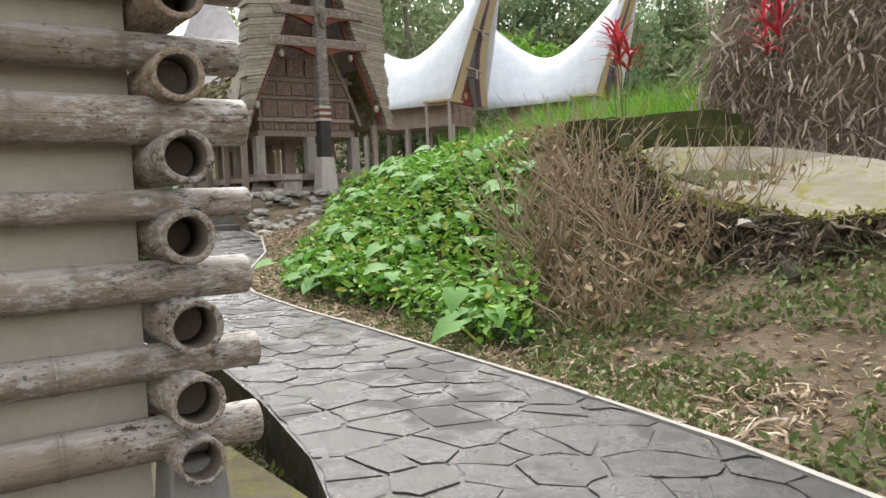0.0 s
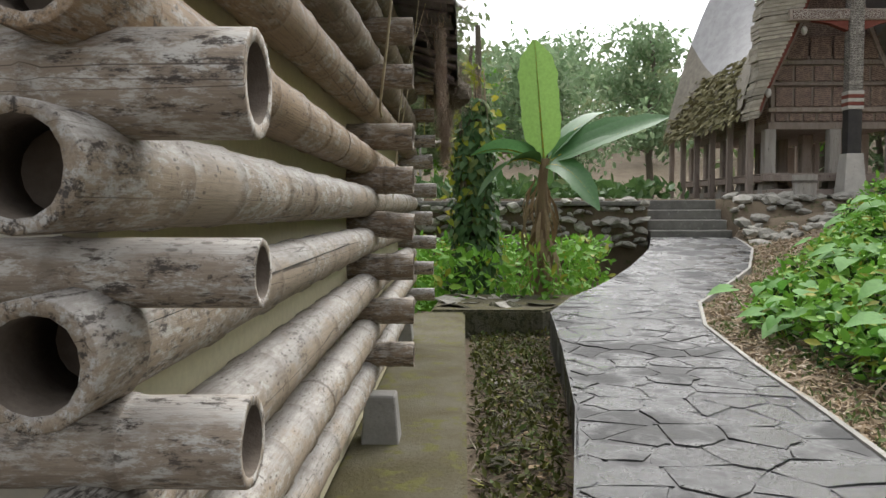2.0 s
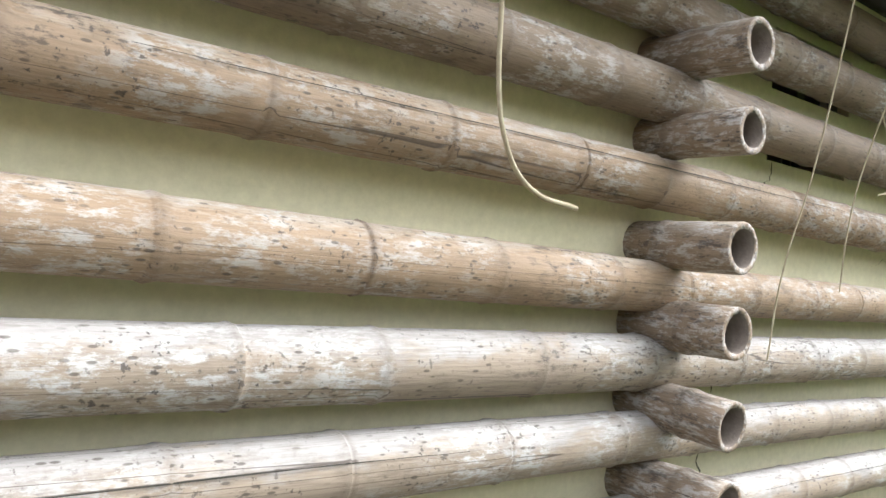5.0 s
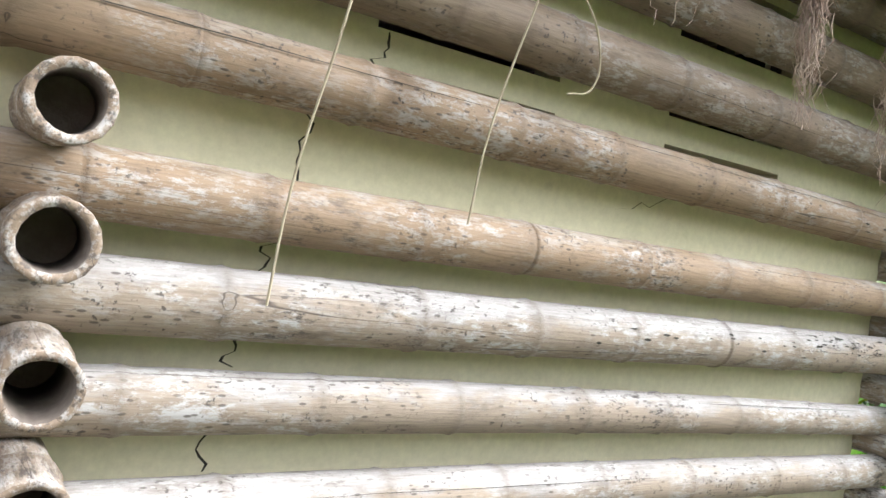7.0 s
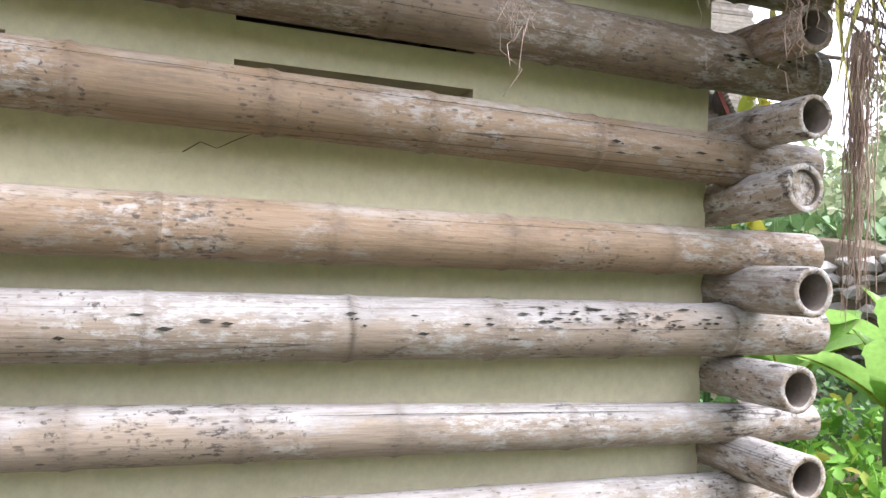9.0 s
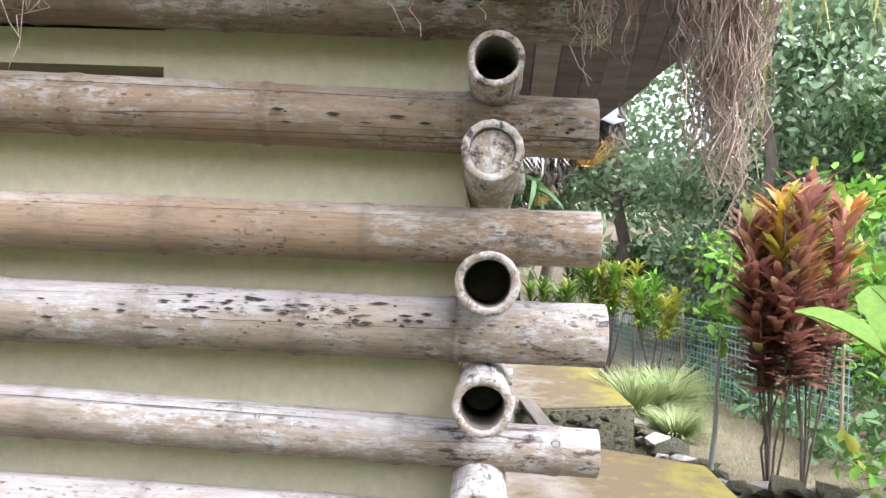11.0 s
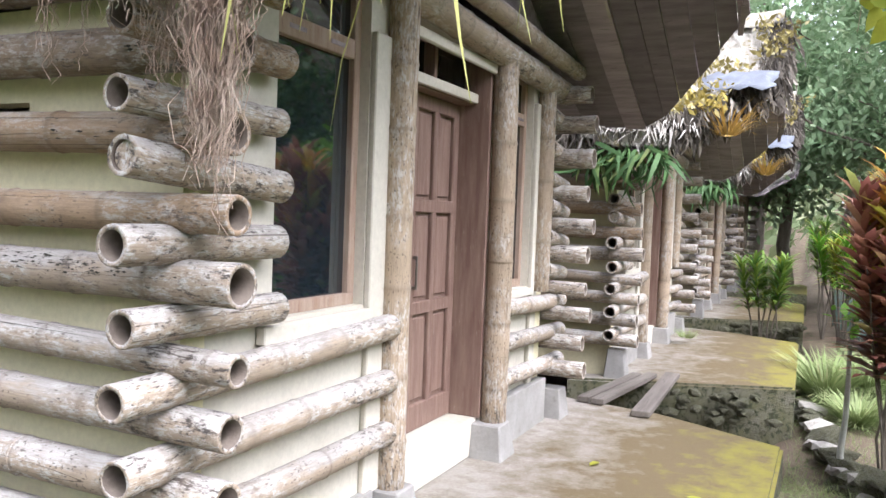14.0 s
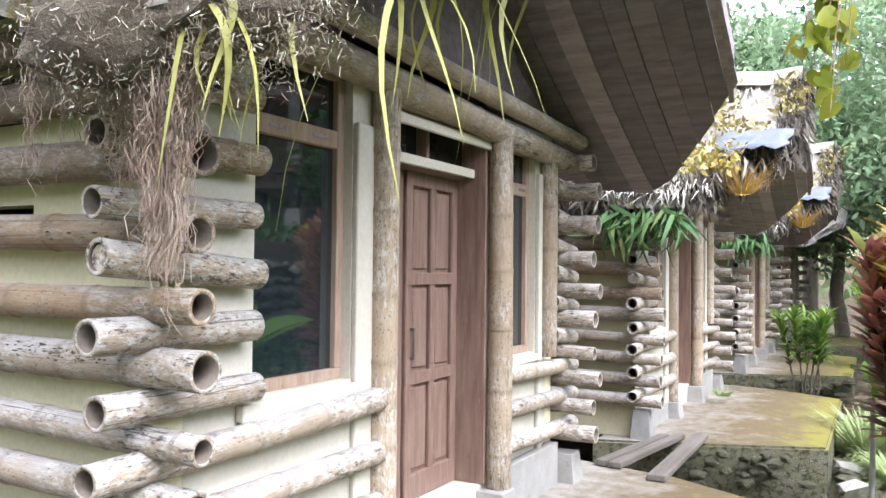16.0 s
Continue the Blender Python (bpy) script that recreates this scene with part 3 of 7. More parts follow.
    # door: lining, transom and two leaves
    d = empty("door", label="brown panelled wooden double door")
    d.parent = b
    bm = bmesh.new()
    for y0, y1, z0, z1 in ((1.54, 1.58, 0.246, 2.62), (2.755, 2.80, 0.246, 2.62), (1.58, 2.755, 2.58, 2.62), (1.58, 2.755, 2.29, 2.33), (2.15, 2.19, 2.33, 2.58)):
        add_box(bm, -0.13, 0.145 if z0 < 0.3 else 0.03, y0, y1, z0, z1, 0.004)
    part("frame", bm, DOORWOOD, d)
    box("transom_bar", 0.031, 0.06, 1.582, 2.753, 2.30, 2.36, CREAM, d)
    box("pane", -0.05, -0.044, 1.58, 2.755, 2.33, 2.58, GLASS, d, "dark transom glass", 0)
    leaf = door_leaf(d, 2.095, 2.755, -0.10)
    door_leaf(d, 1.58, 2.092, -0.125)
    bm = bmesh.new()
    bmesh.ops.create_cone(bm, cap_ends=True, segments=10, radius1=0.008, radius2=0.008, depth=0.2, matrix=Matrix.Translation((-0.045, 2.15, 1.22)))
    for z in (1.13, 1.31):
        add_box(bm, -0.085, -0.04, 2.142, 2.158, z - 0.01, z + 0.01, 0.002)
    part("handle", bm, METAL, leaf, "worn metal pull handle")
    window_set("window", b, 0.50, 1.205, 1.13, 2.68, 2.28)
    window_set("window", b, 3.10, 3.60, 1.06, 2.60, 2.24)
    return b


PROFILE = [(0.0, 2.40), (0.35, 2.57), (0.7, 2.74), (1.05, 2.92), (1.4, 3.11), (1.73, 3.31), (2.05, 3.54), (2.32, 3.82), (2.52, 4.08)]
MID = 2.16
THATCH = surface("old_thatch", (0.27, 0.25, 0.21), (0.38, 0.355, 0.30), (0.20, 0.16, 0.06), 2.2, 45, 0.95, 0.8, spot_at=0.55, depth=0.02)
STRAW = surface("loose_straw", (0.34, 0.315, 0.26), (0.50, 0.475, 0.42), (0.22, 0.18, 0.10), 3, 60, 0.9, 0.3)
MOSS = surface("yellow_moss", (0.30, 0.24, 0.03), (0.20, 0.19, 0.04), (0.12, 0.10, 0.03), 5, 60, 0.95, 0.8, depth=0.02)


def lift(x, d):
    """The eaves rise a little behind the front corner."""
    return 0.30 * blend(-x, -0.35, 0.7) * max(0.0, 1 - d / 1.05)


def rake(d):
    return min(1.60, 0.80 + 0.70 * d)


def roof_of(b):
    """Two slopes that steepen to the ridge: dark boards beneath, thick old thatch above."""
    roof = empty("roof", label="dark board roof under thick grey mossy thatch")
    roof.parent = b
    for sgn in (-1, 1):
        at = lambda d: MID + sgn * (2.52 - d) * (1.1 if sgn > 0 else 1.05)
        # boards run from the ridge to the eaves, side by side along the roof
        x = -6.55
        k = 0
        rnd = random.Random(7 + sgn)
        while x < 1.60:
            w = rnd.uniform(0.13, 0.19)
            x1 = min(x + w - 0.006, 1.62)
            first = max(0.0, (x1 - 0.80 + rnd.uniform(-0.025, 0.015)) / 0.70)
            cut = [(d, z) for d, z in PROFILE if d > first + 0.02]
            cut.insert(0, (first, float(np.interp(first, [p[0] for p in PROFILE], [p[1] for p in PROFILE]))))
            if len(cut) > 1:
                drop = rnd.uniform(0.0, 0.025)
                low = -rnd.uniform(0.0, 0.06) if cut[0][0] == 0 else 0.0
                verts, faces = [], []
                for i, (d, z) in enumerate(cut):
                    back, zb = d, z
                    if i == 0 and d > 0:
                        back = max(0.0, d - (x1 - x) / 0.70)
                        zb = float(np.interp(back, [p[0] for p in PROFILE], [p[1] for p in PROFILE]))
                    more = low if i == 0 else 0
                    up = lift(x, d) - drop
                    for xx, dd, zz in ((x, back, zb + up), (x1, d, z + up), (x1, d, z + up + 0.022), (x, back, zb + up + 0.022)):
                        verts.append((xx, at(dd + more), zz))
                for i in range(len(cut) - 1):
                    a, c = 4 * i, 4 * i + 4
                    for e in range(4):
                        faces.append((a + e, a + (e + 1) % 4, c + (e + 1) % 4, c + e))
                faces += [(0, 1, 2, 3), (4 * len(cut) - 4, 4 * len(cut) - 3, 4 * len(cut) - 2, 4 * len(cut) - 1)]
                mesh_object("board", verts, faces, DARKWOOD, roof)
            x += w
            k += 1
        # barge board along the front edge
        verts, faces = [], []
        sound = [(d, z) for d, z in PROFILE if d > 1.0]
        for d, z in sound:
            for o, h in ((0.0, -0.05), (0.035, -0.05), (0.035, 0.07), (0.0, 0.07)):
                verts.append((rake(d) + o, at(d), z + h))
        for i in range(len(sound) - 1):
            a, c = 4 * i, 4 * i + 4
            for e in range(4):
                faces.append((a + e, a + (e + 1) % 4, c + (e + 1) % 4, c + e))
        faces += [(0, 1, 2, 3), (len(verts) - 1, len(verts) - 2, len(verts) - 3, len(verts) - 4)]
        mesh_object("barge_board", verts, faces, DARKWOOD, roof)
        # thatch body
        verts, faces = [], []
        rows = [(d, z) for d, z in PROFILE]
        for d, z in rows:
            edge = rake(d) - 0.02
            for i in range(28):
                xx = -6.62 + (edge + 6.62) * i / 27
                t = 0.10 + 0.07 * noise.noise((xx * 1.7, d * 2.2, sgn)) + 0.04 * noise.noise((xx * 6, d * 6, sgn + 4))
                verts.append((xx, at(d - (0.06 if d == 0 else 0)), z + 0.06 + t + lift(xx, d)))
        for r in range(len(rows) - 1):
            for i in range(27):
                a = r * 28 + i
                faces.append((a, a + 1, a + 29, a + 28))
        base = len(verts)
        for i in range(28):
            xx, yy, zz = verts[i]
            verts.append((xx, yy, PROFILE[0][1] + 0.01 + lift(xx, 0)))
        for i in range(27):
            faces.append((i, i + 1, base + i + 1, base + i))
        mesh_object("thatch", verts, faces, THATCH, roof, smooth=True)
        # loose straw lying down the slope
        rnd2 = np.random.RandomState(5 + sgn)
        n = 5200
        d = rnd2.uniform(-0.1, 2.45, n)
        xx = rnd2.uniform(-6.6, 1.0, n)
        xx = np.where(rnd2.rand(n) < 0.45, rnd2.uniform(0.0, 1.0, n) * (np.minimum(1.60, 0.80 + 0.70 * d) + 0.02 + 1.2) - 1.2, xx)
        zz = np.interp(d, [p[0] for p in PROFILE], [p[1] for p in PROFILE]) + rnd2.uniform(0.14, 0.28, n) + np.array([lift(a, max(b, 0.0)) for a, b in zip(xx, d)])
        ln = rnd2.uniform(0.12, 0.4, n)
        wd = rnd2.uniform(0.004, 0.011, n)
        sk = rnd2.normal(0, 0.25, n)
        sl = np.gradient(np.interp(np.linspace(0, 2.52, 60), [p[0] for p in PROFILE], [p[1] for p in PROFILE]), 2.52 / 59)
        slope = np.interp(d, np.linspace(0, 2.52, 60), sl)
        y = at(d)
        A = np.stack([xx - wd, y, zz], 1)
        B = np.stack([xx + wd, y, zz], 1)
        tip = np.stack([xx + sk * ln, y + sgn * ln * 0.75, zz - ln * 0.75 * slope - rnd2.uniform(0, 0.05, n)], 1)
        verts = np.concatenate([A, B, tip]).tolist()
        mesh_object("straw", verts, [(i, n + i, 2 * n + i) for i in range(n)], STRAW, roof)
    ridge = [(-6.6 + 0.28 * i, 0) for i in range(31)]
    verts, faces = [], []
    for i, (x, _) in enumerate(ridge):
        h = 0.05 * noise.noise((x * 2, 0, 9))
        for y, z in ((-0.22, 4.1), (-0.12, 4.27), (0.0, 4.32), (0.12, 4.27), (0.22, 4.1)):
            verts.append((min(x, 1.62), MID + y, z + h))
    for i in range(len(ridge) - 1):
        for e in range(4):
            a = 5 * i + e
            faces.append((a, a + 1, a + 6, a + 5))
    mesh_object("ridge_cap", verts, faces, THATCH, roof, smooth=True)
    # gable infill, set back under the front
    above = [(d, z) for d, z in PROFILE if z > 2.8]
    verts = [(0.16, MID + s * (2.52 - d), z - 0.03) for s in (-1, 1) for d, z in (above if s < 0 else above[::-1])]
    vv = verts + [(0.20, y, z) for _, y, z in verts]
    n = len(verts)
    mesh_object("gable", vv, [tuple(range(n)), tuple(range(2 * n - 1, n - 1, -1))] + [(i, (i + 1) % n, n + (i + 1) % n, n + i) for i in range(n)], DARKWOOD, roof)
    return roof


bungalow = build_bungalow()
roof_of(bungalow)
for k in (1, 2, 3):
    copy_thing(bungalow, pose(0, PITCH * k, -0.10))

# ---- leaves ----
def leaf_material(name, a, b, c=None, rough=0.5, through=0.25):
    m, n, l, bs = nodes_of(name, rough)
    geo = n.new("ShaderNodeNewGeometry")
    col = mix(n, l, geo.outputs["Random Per Island"], a, b)
    if c:
        col = mix(n, l, ramp(n, l, geo.outputs["Random Per Island"], 0.86, 0.94), col, c)
    v = coords(n, l)
    g = tex(n, l, v, 25, 3.0)
    col = mix(n, l, ramp(n, l, g, 0.35, 0.7, 0.0, 0.3), col, tuple(0.45 * k for k in a))
    l.new(col, bs.inputs["Base Color"])
    tr = n.new("ShaderNodeBsdfTranslucent")
    l.new(col, tr.inputs["Color"])
    ms = n.new("ShaderNodeMixShader")
    ms.inputs[0].default_value = through
    l.new(bs.outputs[0], ms.inputs[1])
    l.new(tr.outputs[0], ms.inputs[2])
    l.new(ms.outputs[0], n["Material Output"].inputs["Surface"])
    return m


SMALL = ([(0, 0, 0), (0.35, 0.24, 0.05), (0.75, 0.17, 0.02), (1, 0, -0.06), (0.75, -0.17, 0.02), (0.35, -0.24, 0.05), (0.5, 0, -0.03)], [(0, 1, 6), (1, 2, 6), (2, 3, 6), (3, 4, 6), (4, 5, 6), (5, 0, 6)])
TINY = ([(0, 0, 0), (0.45, 0.22, 0.03), (1, 0, -0.08), (0.45, -0.22, 0.03)], [(0, 1, 2), (0, 2, 3)])
HEART = ([(0, 0, 0), (-0.28, 0.20, -0.02), (-0.16, 0.42, 0.02), (0.2, 0.46, 0.06), (0.6, 0.26, 0.02), (1.0, 0, -0.14), (0.6, -0.26, 0.02), (0.2, -0.46, 0.06), (-0.16, -0.42, 0.02), (-0.28, -0.20, -0.02), (0.5, 0, -0.04)],
         [(0, 1, 2), (0, 2, 3), (0, 3, 10), (3, 4, 10), (4, 5, 10), (10, 5, 6), (10, 6, 7), (0, 10, 7), (0, 7, 8), (0, 8, 9)])
STRAP = ([(0, -0.022, 0), (0, 0.022, 0), (0.3, -0.05, 0.10), (0.3, 0.05, 0.10), (0.6, -0.048, 0.09), (0.6, 0.048, 0.09), (0.85, -0.03, -0.03), (0.85, 0.03, -0.03), (1.0, 0, -0.15)],
         [(0, 2, 3, 1), (2, 4, 5, 3), (4, 6, 7, 5), (6, 8, 7)])
FROND = ([(0, -0.01, 0), (0.3, 0.07, 0.05), (0.55, 0.035, 0.0), (0.8, 0.05, -0.06), (1, 0, -0.2), (0.75, -0.055, -0.04), (0.5, -0.03, 0.0), (0.25, -0.07, 0.04)], [(0, 1, 2, 7), (2, 6, 7), (2, 3, 5, 6), (3, 4, 5)])
LANCE = ([(0, -0.03, 0), (0, 0.03, 0), (0.35, -0.11, 0.05), (0.35, 0.11, 0.05), (0.7, -0.09, 0.03), (0.7, 0.09, 0.03), (1.0, 0, -0.08)], [(0, 2, 3, 1), (2, 4, 5, 3), (4, 6, 5)])
BLADE = ([(0, -0.012, 0), (0, 0.012, 0), (0.35, -0.012, 0.0), (0.35, 0.012, 0.0), (0.7, -0.008, -0.08), (0.7, 0.008, -0.08), (1.0, 0, -0.26)], [(0, 2, 3, 1), (2, 4, 5, 3), (4, 6, 5)])


def cloud(name, places, ways, ups, sizes, shape, material, parent=None, label=""):
    """Many leaves in one mesh: each with its place, the way that it points, its upper side and its length."""
    P, D, U, S = (np.asarray(v, float) for v in (places, ways, ups, sizes))
    D = D / np.linalg.norm(D, axis=1, keepdims=True)
    Y = np.cross(U, D)
    Y /= np.linalg.norm(Y, axis=1, keepdims=True) + 1e-9
    Z = np.cross(D, Y)
    tv, tf = np.array(shape[0], float), shape[1]
    V = P[:, None] + S[:, None, None] * (tv[None, :, 0:1] * D[:, None] + tv[None, :, 1:2] * Y[:, None] + tv[None, :, 2:3] * Z[:, None])
    k = len(tv)
    faces = [tuple(i * k + q for q in f) for i in range(len(P)) for f in tf]
    return mesh_object(name, V.reshape(-1, 3).tolist(), faces, material, parent, label, smooth=True)


def rand_dirs(rs, n, up=0.0, spread=1.0):
    d = rs.normal(0, spread, (n, 3))
    d[:, 2] += up
    return d / np.linalg.norm(d, axis=1, keepdims=True)


def sticks(name, starts, ends, radii, material, parent=None, label="", seg=4, kink=0.0, rs=None, pieces=1):
    """Thin tapered twigs, each a bent prism, in one mesh."""
    verts, faces = [], []
    for a, b, r in zip(starts, ends, radii):
        a, b = Vector(a), Vector(b)
        d = (b - a)
        q = d.to_track_quat("Z", "X")
        base = len(verts)
        for s in range(pieces + 1):
            f = s / pieces
            c = a + d * f
            if kink and 0 < s:
                c += Vector(rs.normal(0, kink, 3)) * d.length
            for i in range(seg):
                an = 2 * math.pi * i / seg
                verts.append(c + q @ Vector((math.cos(an), math.sin(an), 0)) * r * (1 - 0.55 * f))
        for s in range(pieces):
            for i in range(seg):
                j = (i + 1) % seg
                faces.append((base + s * seg + i, base + s * seg + j, base + (s + 1) * seg + j, base + (s + 1) * seg + i))
    return mesh_object(name, [tuple(v) for v in verts], faces, material, parent, label, smooth=True)


GREEN = leaf_material("green_leaves", (0.115, 0.29, 0.03), (0.235, 0.46, 0.06), (0.34, 0.34, 0.05), 0.6)
MIDGREEN = leaf_material("garden_weed_leaves", (0.055, 0.12, 0.035), (0.11, 0.20, 0.06), (0.17, 0.21, 0.08), 0.6)
TARO = leaf_material("broad_green_leaves", (0.08, 0.25, 0.035), (0.15, 0.36, 0.06), (0.30, 0.34, 0.06), 0.6, 0.35)
DARKGREEN = leaf_material("dark_green_leaves", (0.05, 0.11, 0.035), (0.10, 0.19, 0.06), (0.18, 0.23, 0.07), 0.6)
WOODS = leaf_material("wooded_hill_leaves", (0.16, 0.22, 0.10), (0.28, 0.33, 0.17), (0.36, 0.38, 0.22), 0.7, 0.25)
FEATHER = leaf_material("feathery_tree_leaves", (0.18, 0.28, 0.14), (0.30, 0.40, 0.23), (0.38, 0.46, 0.28), 0.7, 0.4)
YELLOWGREEN = leaf_material("yellow_green_leaves", (0.22, 0.27, 0.03), (0.42, 0.40, 0.05), (0.5, 0.42, 0.06), 0.45, 0.4)
CROTON_TOP = leaf_material("yellow_and_red_leaves", (0.42, 0.42, 0.06), (0.55, 0.16, 0.07), (0.78, 0.60, 0.06), 0.4, 0.35)
CROTON_LOW = leaf_material("purple_brown_leaves", (0.26, 0.09, 0.08), (0.40, 0.22, 0.13), (0.32, 0.37, 0.10), 0.4, 0.35)
RED = leaf_material("crimson_leaves", (0.35, 0.02, 0.04), (0.52, 0.06, 0.07), (0.2, 0.03, 0.04), 0.4, 0.3)
BANANA = leaf_material("banana_leaf", (0.18, 0.33, 0.07), (0.26, 0.42, 0.11), None, 0.4, 0.45)
BANANA_DARK = leaf_material("banana_leaf_back", (0.06, 0.16, 0.06), (0.11, 0.23, 0.08), None, 0.4, 0.3)
DULL = leaf_material("dull_weeds", (0.085, 0.13, 0.035), (0.16, 0.21, 0.07), (0.24, 0.22, 0.10), 0.7)
DRY = leaf_material("dead_leaves", (0.22, 0.15, 0.08), (0.38, 0.29, 0.18), (0.50, 0.42, 0.28), 0.9, 0.1)
PALEGRASS = leaf_material("pale_grass", (0.22, 0.29, 0.10), (0.34, 0.40, 0.18), (0.42, 0.42, 0.22), 0.6, 0.25)
TWIG = surface("dry_twigs", (0.30, 0.23, 0.15), (0.42, 0.35, 0.25), (0.18, 0.13, 0.08), 6, 60, 0.9, 0.3)
ROOT = surface("hanging_roots", (0.29, 0.20, 0.145), (0.46, 0.37, 0.29), (0.12, 0.08, 0.06), 9, 60, 0.9, 0.3)
BARK = surface("tree_bark", (0.15, 0.125, 0.10), (0.22, 0.19, 0.15), (0.08, 0.085, 0.04), 5, 40, 0.95, 0.8, (2, 2, 0.5), depth=0.03)
STONE = surface("field_stone", (0.38, 0.36, 0.315), (0.26, 0.245, 0.21), (0.12, 0.13, 0.06), 3, 40, 0.9, 0.6, vary=0.3)
SLATE = surface("walk_stone", (0.040, 0.039, 0.038), (0.022, 0.022, 0.022), (0.055, 0.053, 0.028), 2.0, 45, 0.38, 0.7, vary=0.35, spot_at=0.63)

def wet(mat, dry, damp):
    """Puddled damp: the gloss changes in large uneven patches."""
    n, l = mat.node_tree.nodes, mat.node_tree.links
    tc = n.new("ShaderNodeNewGeometry")
    l.new(ramp(n, l, tex(n, l, tc.outputs["Position"], 1.1, 5.0, 0.65), 0.42, 0.54, dry, damp), n["Principled BSDF"].inputs["Roughness"])
    n["Principled BSDF"].inputs["Specular IOR Level"].default_value = 0.5


wet(SLATE, 0.74, 0.12)
wet(MORTAR, 0.65, 0.2)

# ---- cover of the bank ----
rs = np.random.RandomState(3)


def on_ground(n, x0, x1, y0, y1, keep):
    out = []
    while len(out) < n:
        x, y = rs.uniform(x0, x1), rs.uniform(y0, y1)
        if keep(x, y):
            out.append((x, y, ground_z(x, y)))
    return np.array(out)


def green_bank(x, y):
    py = edge_y(RIGHT_EDGE, x)
    d = py - y
    edge = 0.45 + 0.3 * noise.noise((x * 0.8, 0, 2)) + 0.9 * blend(x, 0.5, 3.0)
    right = x > -4.3 + 0.5 * noise.noise((y, 1, 1)) + max(0, d - 0.6) * 1.2
    return d > edge and right and x < 6.5 - 0.5 * d


p = on_ground(15000, -4.6, 7.0, -8.5, -2.9, green_bank)
h = rs.uniform(0.02, 0.36, len(p)) * (0.6 + 0.5 * np.array([noise.noise((a * 0.9, b * 0.9, 8)) + 0.5 for a, b, _ in p]))
p[:, 2] += np.maximum(h, 0.02)
tagged(cloud("ground_cover", p, rand_dirs(rs, len(p), 0.1) * (1, 1, 0.5) + (-0.25, 0.25, 0), rand_dirs(rs, len(p), 1.6) + (-0.3, 0.3, 0), rs.uniform(0.06, 0.15, len(p)), SMALL, GREEN), "dense bright green leafy weeds covering the bank", "weeds", kind="stuff")

for k in range(46):
    while True:
        x, y = rs.uniform(-4.4, 3.5), rs.uniform(-6.5, -3.0)
        if green_bank(x, y):
            break
    z = ground_z(x, y)
    plant = empty("taro_plant", (x, y, z - 0.02), label="broad heart-leaved green plant on the bank", category="plant", group="plants on the bank")
    n = rs.randint(4, 8)
    ang = rs.uniform(0, 6.28, n)
    reach, tall = rs.uniform(0.10, 0.30, n), rs.uniform(0.16, 0.38, n)
    tips = np.stack([np.cos(ang) * reach, np.sin(ang) * reach, tall], 1)
    sticks("stem", [(0, 0, 0)] * n, tips, [0.009] * n, GREEN, plant)
    way = np.stack([np.cos(ang), np.sin(ang), rs.uniform(-0.7, -0.1, n)], 1)
    ups, big = np.stack([np.cos(ang) * 0.5 - 0.3, np.sin(ang) * 0.5 + 0.3, np.ones(n)], 1), rs.uniform(0.14, 0.26, n)
    for j in range(n):
        cloud("leaf", tips[j:j + 1], way[j:j + 1], ups[j:j + 1], big[j:j + 1], HEART, TARO, plant)

# dry bush of twigs beside the green cover
def dry_zone(x, y):
    d = edge_y(RIGHT_EDGE, x) - y
    return 0.9 < d and -4.9 < x < -1.5 + 0.5 * d and not green_bank(x - 0.5, y)


p = on_ground(1500, -4.9, 0.2, -6.9, -3.4, dry_zone)
lean = rs.normal(0, 0.33, (1500, 3))
lean[:, 2] = rs.uniform(0.15, 0.85, 1500)
starts = p + (0, 0, -0.03)
tagged(sticks("dry_bush", starts, starts + lean * rs.uniform(0.4, 1.15, (1500, 1)), rs.uniform(0.004, 0.011, 1500), TWIG, pieces=3, kink=0.05, rs=rs), "tangle of dry brown twigs on the bank", "dry bush", kind="stuff")
p = on_ground(6500, -5.0, 0.2, -7.0, -3.3, dry_zone)
p[:, 2] += rs.uniform(0, 0.55, len(p)) ** 1.5
tagged(cloud("withered_leaves", p, rand_dirs(rs, len(p)), rand_dirs(rs, len(p), 0.5), rs.uniform(0.05, 0.13, len(p)), TINY, DRY), "withered brown leaves hanging in the twigs", "dead leaves", kind="stuff")

# litter, chips and low weeds on the open soil
def litter_zone(x, y):
    return y < edge_y(RIGHT_EDGE, x) - 0.06 or (edge_y(LEFT_EDGE, x) + 0.05 < y < -0.75)


p = on_ground(9000, -9, 8.4, -7.5, -0.7, litter_zone)
p[:, 2] += 0.015
tagged(cloud("leaf_litter", p, rand_dirs(rs, len(p)) * (1, 1, 0.25), rand_dirs(rs, len(p), 2.5), rs.uniform(0.03, 0.12, len(p)), TINY, DRY), "dry bamboo chips and dead leaves on the soil", "leaf litter", kind="stuff")
p = on_ground(9000, -8.0, -1.5, -6.2, -2.3, lambda x, y: litter_zone(x, y) and y > -6.2)
p[:, 2] += rs.uniform(0.005, 0.05, len(p))
tagged(cloud("leaf_litter", p, rand_dirs(rs, len(p)) * (1, 1, 0.3), rand_dirs(rs, len(p), 1.6), rs.uniform(0.03, 0.11, len(p)), FROND, DRY), "dry chips and dead leaves below the bank", "leaf litter", kind="stuff")
p = on_ground(7000, -8.0, -2.5, -5.0, -2.3, lambda x, y: litter_zone(x, y) and noise.noise((x * 1.6, y * 1.6, 14)) > -0.05)
p[:, 2] += rs.uniform(0.0, 0.1, len(p))
